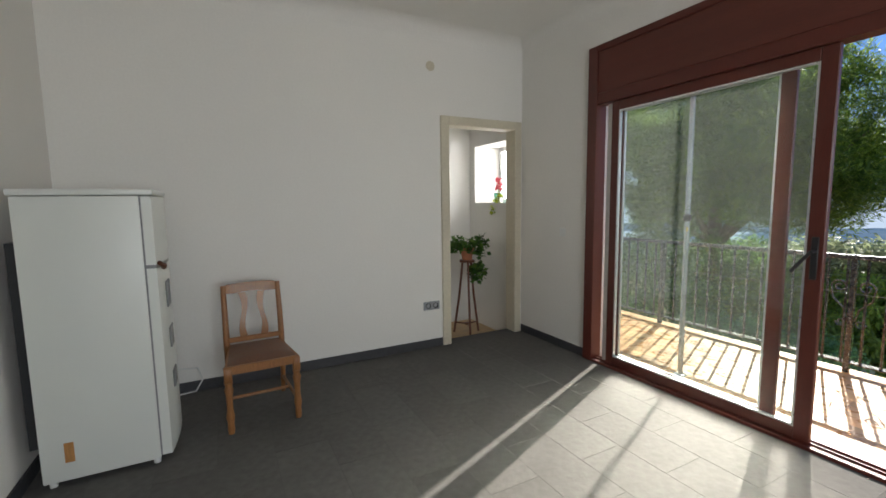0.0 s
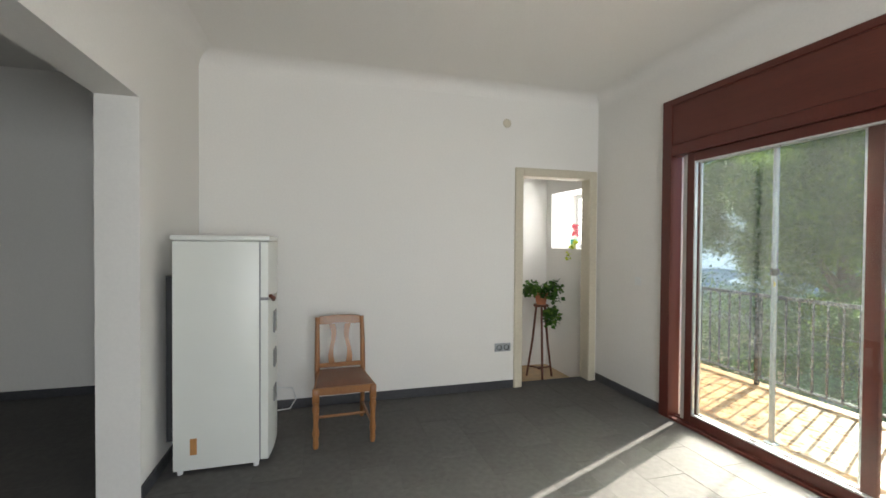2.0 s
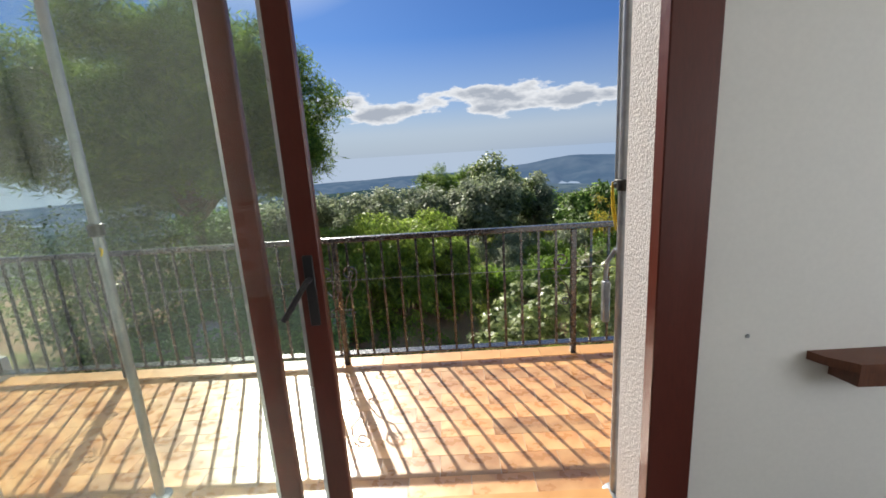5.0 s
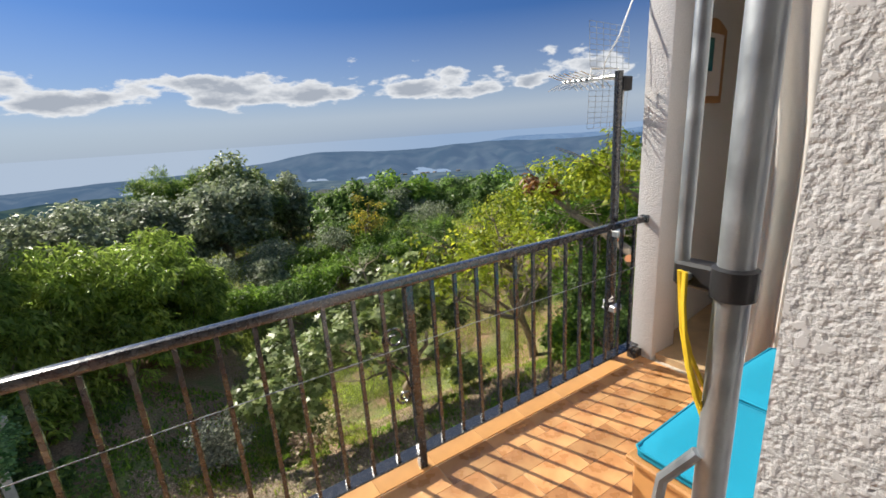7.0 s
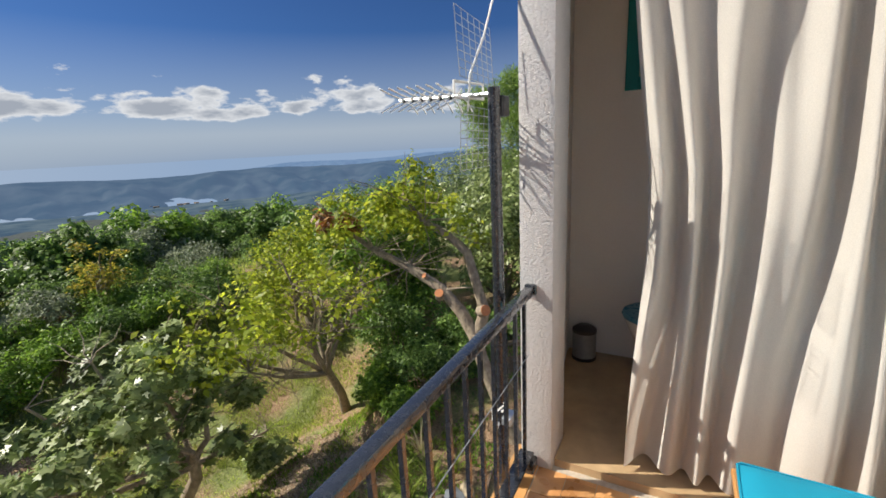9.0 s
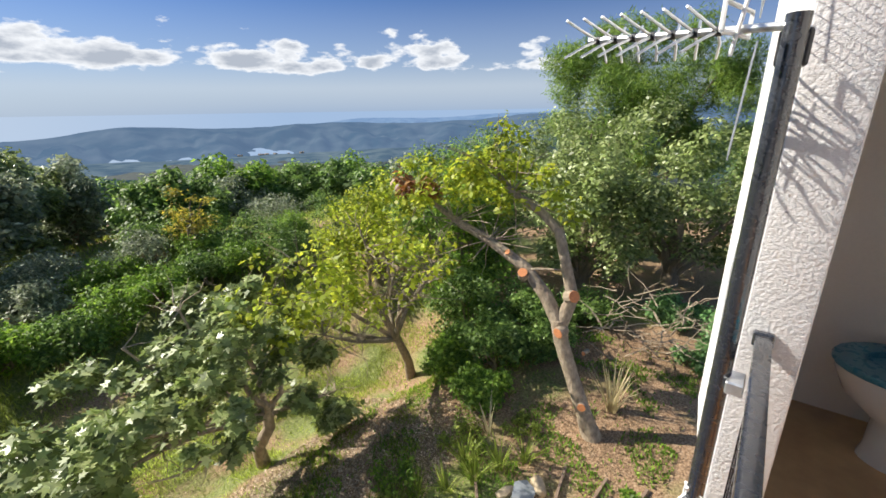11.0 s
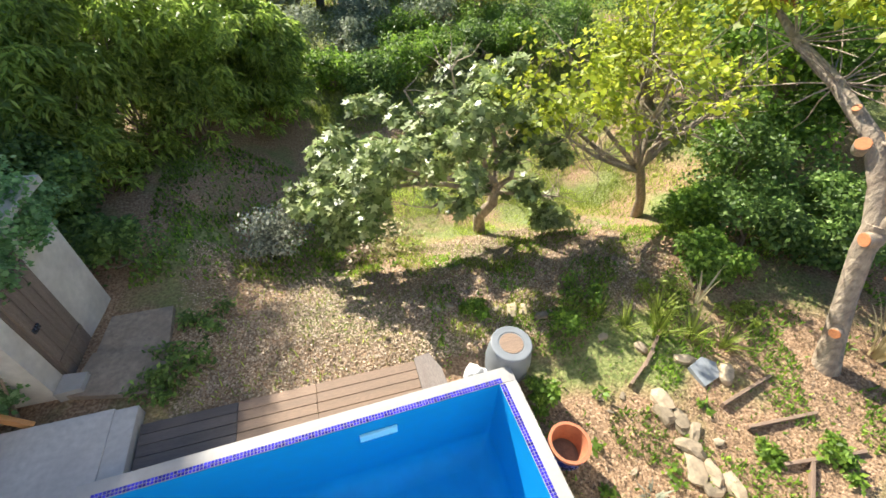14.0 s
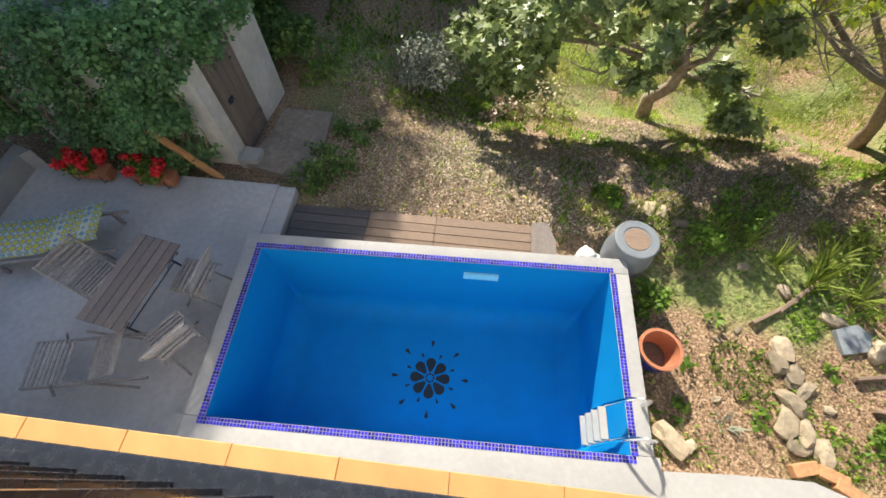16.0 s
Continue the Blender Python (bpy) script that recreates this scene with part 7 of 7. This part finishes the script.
blade_plant("dry_stalks", "bent pale dry stalks lying in the bed", 9.25, 4.75, 9, 0.85, F["straw"], 44, 1.0, 0.03)


def bare_branches():
    t = thing("bare_branches", "tangle of bare grey branches at the garden edge", "branches")
    rs = random.Random(9)
    g = Geo()
    for k in range(70):
        p = Vector((13.2 + rs.uniform(-0.5, 0.6), 3.3 + rs.uniform(-0.9, 0.9), -3.0 + rs.uniform(-0.6, 0.8)))
        d = Vector((rs.uniform(-1.2, 0.4), rs.uniform(-1.0, 1.0), rs.uniform(-0.3, 1.0)))
        g.tube(bent(p, p + d, 0.3, 4), [0.016, 0.013, 0.010, 0.007, 0.003], 4, cap=False)
    part("twig_tangle", g, M["pale_bark"], t)["kind"] = "stuff"


bare_branches()


# ---- ground cover ----
def scatter(name, label, count, region, size, mat, seed, keep, flat=True, aspect=0.6, category="grass"):
    """Loose leaves or blades over part of the ground."""
    rs = np.random.RandomState(seed)
    P = []
    while len(P) < count:
        x, y = rs.uniform(region[0], region[1]), rs.uniform(region[2], region[3])
        if keep(x, y, rs.rand()):
            P.append((x, y, ground_height(x, y) + 0.006))
    P = np.array(P)
    n = len(P)
    a = rs.normal(size=(n, 3))
    if flat:
        a[:, 2] *= 0.25
        nn = rs.normal(size=(n, 3)) * 0.35
        nn[:, 2] = 1
    else:
        a[:, :2] *= 0.45
        a[:, 2] = 1.0
        nn = rs.normal(size=(n, 3))
    a /= np.linalg.norm(a, axis=1)[:, None]
    b = np.cross(nn, a)
    b /= np.linalg.norm(b, axis=1)[:, None]
    L = size * (0.5 + rs.rand(n))[:, None]
    W = L * aspect
    if flat:
        V = np.stack([P, P + a * L * 0.5 + b * W * 0.5 + np.array([0, 0, 0.008]), P + a * L + np.array([0, 0, 0.006]), P + a * L * 0.5 - b * W * 0.5 + np.array([0, 0, 0.008])], 1)
    else:
        V = np.stack([P - b * W * 0.5, P + b * W * 0.5, P + a * L * 0.6 + b * W * 0.3, P + a * L + (nn * 0.12) * L], 1)
    me = leaf_mesh(name, [(V.reshape(-1, 3), np.arange(n * 4).astype(np.int32), 4)], mat)
    return tagged(new(name, me), label, category, "", "stuff")


def hard(x, y):
    """Where terrace, pool, deck or shed stand."""
    return (x < 1.55 and y < 5.15) or (1.2 < x < 5.95 and y < 4.25) or (1.5 < x < 5.15 and y < 4.95) or (x < 0.75 and 5.3 < y < 7.6) or (0.6 < x < 1.75 and y < 6.8) or (5.9 < x < 8.3 and y < 2.2)


def patch(x, y, s, k=0.0):
    return noise.noise(Vector((x * s, y * s, k)))


scatter("lawn_grass", "short green lawn grass with bare patches", 80000, (3.6, 14, 7.6, 15.5), 0.085, F["grass"], 1,
        lambda x, y, u: not hard(x, y) and u < 0.85 * min(1, max(0, (y - 7.4) / 1.5)) * (1.0 if patch(x, y, 0.7, 2) > -0.15 else 0.15), flat=False, aspect=0.10)
scatter("meadow_grass", "longer green meadow grass", 26000, (-2, 24, 15, 30), 0.20, F["grass"], 2, lambda x, y, u: u < 0.9, flat=False, aspect=0.10)
scatter("shade_weeds", "low green weeds along the shaded path", 6500, (0.8, 5.2, 7.4, 12.0), 0.075, F["green"], 3, lambda x, y, u: not hard(x, y) and u < (0.9 if patch(x, y, 0.8, 5) > -0.02 else 0.28), flat=False, aspect=0.5)
scatter("bed_weeds", "scattered green weeds in the garden beds", 12000, (5.2, 13.5, 2.1, 7.6), 0.06, F["green"], 4, lambda x, y, u: not hard(x, y) and u < (0.85 if patch(x, y, 1.1, 9) > 0.10 else 0.05), flat=False, aspect=0.45)
scatter("bed_grass", "scattered tufts of grass among dry leaves", 6500, (2.0, 13.0, 4.9, 8.0), 0.09, F["grass"], 6, lambda x, y, u: not hard(x, y) and u < (0.12 if x < 5.2 and y < 7.2 else 0.9 if patch(x, y, 1.4, 13) > 0.16 else 0.03), flat=False, aspect=0.14)
scatter("leaf_litter", "dry brown leaves strewn over the soil", 64000, (1.6, 9.6, 4.9, 8.4), 0.034, F["litter"], 5, lambda x, y, u: not hard(x, y) and u < (0.9 if patch(x, y, 0.5, 7) > -0.25 else 0.3), category="leaf litter")
scatter("wood_chips", "dry chips and brown leaves over the soil", 30000, (5.8, 14.0, 2.1, 6.0), 0.022, F["chips"], 8, lambda x, y, u: not hard(x, y) and u < (0.7 if patch(x, y, 0.6, 17) > -0.1 else 0.15), category="leaf litter")


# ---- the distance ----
def haze_painted(name, colour, second, haze_glow, scale=0.018):
    """Far land with its haze painted in as an even bluish emission."""
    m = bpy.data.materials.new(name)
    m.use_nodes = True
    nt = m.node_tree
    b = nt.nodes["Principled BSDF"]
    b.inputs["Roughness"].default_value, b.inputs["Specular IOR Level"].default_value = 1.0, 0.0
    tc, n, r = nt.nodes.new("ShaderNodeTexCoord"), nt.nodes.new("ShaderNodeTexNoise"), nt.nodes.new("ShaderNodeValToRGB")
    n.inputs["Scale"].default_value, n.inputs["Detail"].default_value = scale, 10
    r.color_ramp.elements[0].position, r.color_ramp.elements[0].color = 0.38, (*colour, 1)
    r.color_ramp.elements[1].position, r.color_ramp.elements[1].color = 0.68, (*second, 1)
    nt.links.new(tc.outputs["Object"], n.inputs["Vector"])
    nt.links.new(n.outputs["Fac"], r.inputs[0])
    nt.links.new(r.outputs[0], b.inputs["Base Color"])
    b.inputs["Emission Color"].default_value = (*haze_glow, 1)
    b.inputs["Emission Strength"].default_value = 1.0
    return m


def sea_haze_glow():
    """Sea whose blue haze, paler towards the sun, is painted as emission."""
    m = bpy.data.materials.new("sea_haze_glow")
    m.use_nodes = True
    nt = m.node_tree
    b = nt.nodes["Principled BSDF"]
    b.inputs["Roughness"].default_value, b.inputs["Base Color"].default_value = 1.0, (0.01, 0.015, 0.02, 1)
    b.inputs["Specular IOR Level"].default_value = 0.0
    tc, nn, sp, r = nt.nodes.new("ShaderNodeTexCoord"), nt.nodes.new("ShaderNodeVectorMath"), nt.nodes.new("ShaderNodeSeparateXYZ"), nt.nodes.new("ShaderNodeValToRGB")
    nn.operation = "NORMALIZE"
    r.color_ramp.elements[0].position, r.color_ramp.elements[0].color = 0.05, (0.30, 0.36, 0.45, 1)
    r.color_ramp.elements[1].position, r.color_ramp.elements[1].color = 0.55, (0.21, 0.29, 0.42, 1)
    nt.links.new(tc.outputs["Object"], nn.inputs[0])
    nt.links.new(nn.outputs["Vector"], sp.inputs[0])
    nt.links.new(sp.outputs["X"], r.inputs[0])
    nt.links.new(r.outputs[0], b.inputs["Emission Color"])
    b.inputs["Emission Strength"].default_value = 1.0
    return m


def hills(name, label, dist, depth, tops, foot, rough, mat, seed):
    """A chain of hills seen as a real ridge with slopes; tops: (bearing, angle above the level) of its crest."""
    n, rows = 520, 26
    vs, fs = [], []
    for i in range(n + 1):
        az = tops[0][0] + (tops[-1][0] - tops[0][0]) * i / n
        for (a0, e0), (a1, e1) in zip(tops, tops[1:]):
            if a0 <= az <= a1:
                el = e0 + (e1 - e0) * (0.5 - 0.5 * math.cos(math.pi * (az - a0) / (a1 - a0)))
                break
        el += rough * (noise.noise(Vector((az * 0.11, seed, 0))) * 0.8 + noise.noise(Vector((az * 0.4, seed, 3))) * 0.35 + noise.noise(Vector((az * 1.3, seed, 5))) * 0.10)
        s, c = math.sin(radians(az)), math.cos(radians(az))
        zt = 1.6 + dist * math.tan(radians(el))
        for j in range(rows + 1):
            q = j / rows
            d = dist - depth * (1 - q)
            z = foot + (zt - foot) * (q ** 1.25) + (1 - q) * q * depth * (0.22 * noise.noise(Vector((az * 0.22, q * 2.2, seed + 9))) + 0.09 * noise.noise(Vector((az * 0.75, q * 5, seed + 4))) + 0.03 * noise.noise(Vector((az * 2.0, q * 12, seed + 1))))
            vs.append((4 + s * d, c * d, min(z, zt)))
    for i in range(n):
        for j in range(rows):
            a = i * (rows + 1) + j
            fs.append((a, a + rows + 1, a + rows + 2, a + 1))
    return solid(name, Geo().add(vs, fs), mat, label, "hills", STR, smooth=180)


# the last colour of each material is haze painted as glow
hills("backdrop_hills", "long wooded hills across the valley with a painted blue haze", 1500, 560, [(-80, -3.2), (-50, -2.8), (-20, -3.0), (0, -2.7), (8, -2.2), (18, -1.3), (28, -1.7), (36, -1.35), (46, -1.5), (56, -1.3), (64, -0.6), (80, 0.2), (110, 0.4)], -88, 0.28, haze_painted("wooded_hills_haze_glow", (0.003, 0.010, 0.012), (0.040, 0.048, 0.048), (0.062, 0.100, 0.165), 0.011), 2)
hills("backdrop_far_hills", "far hills behind the first ridge, haze painted pale blue", 2600, 500, [(26, -2.2), (34, -1.5), (44, -0.85), (52, -0.9), (62, -0.5), (75, 0.1), (110, 0.2)], -88, 0.14, haze_painted("far_hills_haze_glow", (0.02, 0.04, 0.05), (0.06, 0.08, 0.09), (0.105, 0.165, 0.285)), 7)
hills("backdrop_woods", "wooded slopes falling to the valley", 520, 380, [(-90, -6.2), (-40, -5.6), (-10, -4.2), (0, -4.6), (10, -6.0), (20, -6.9), (35, -6.9), (50, -6.4), (60, -4.5), (75, -2.5), (110, -1.5)], -62, 0.30, haze_painted("slopes_haze_glow", (0.008, 0.022, 0.016), (0.06, 0.085, 0.05), (0.014, 0.026, 0.042), 0.05), 4)
sea = solid("water", Geo().add([(4 + r * math.sin(radians(a)), r * math.cos(radians(a)), z) for r, z in ((40, -86), (2700, -86), (4900, -3)) for a in range(-120, 121, 2)], [(i * 121 + k, i * 121 + k + 1, (i + 1) * 121 + k + 1, (i + 1) * 121 + k) for i in range(2) for k in range(120)]), None, "sea reaching the horizon, paled by painted haze", "sea", STR)
sea.data.materials.append(sea_haze_glow())
hills("backdrop_valley", "wooded valley floor below the ridge with painted haze", 960, 430, [(-80, -5.0), (-30, -4.6), (0, -4.7), (12, -4.7), (22, -5.0), (34, -4.9), (48, -4.6), (60, -3.6), (75, -2.0), (110, -1.0)], -75, 0.25, haze_painted("valley_woods_haze_glow", (0.006, 0.016, 0.014), (0.07, 0.085, 0.07), (0.048, 0.076, 0.122), 0.03), 12)
vil = thing("village", "scatter of pale buildings in the far valley", "village")
rs = random.Random(30)
for k in range(14):
    az = radians(rs.choice((27.5, 28.5, 30, 26, 33, 45)) + rs.uniform(-2.2, 2.2))
    d = rs.uniform(962, 1010)
    w, l, h = rs.uniform(3, 7), rs.uniform(4, 10), rs.uniform(1.2, 2.6)
    part("house", Geo().box((-l / 2, -w / 2, -6), (l / 2, w / 2, h)), M["old_path"], vil, at=pose(4 + math.sin(az) * d, math.cos(az) * d, 1.6 - d * math.tan(radians(4.85)), 0, 0, rs.uniform(0, 90)))
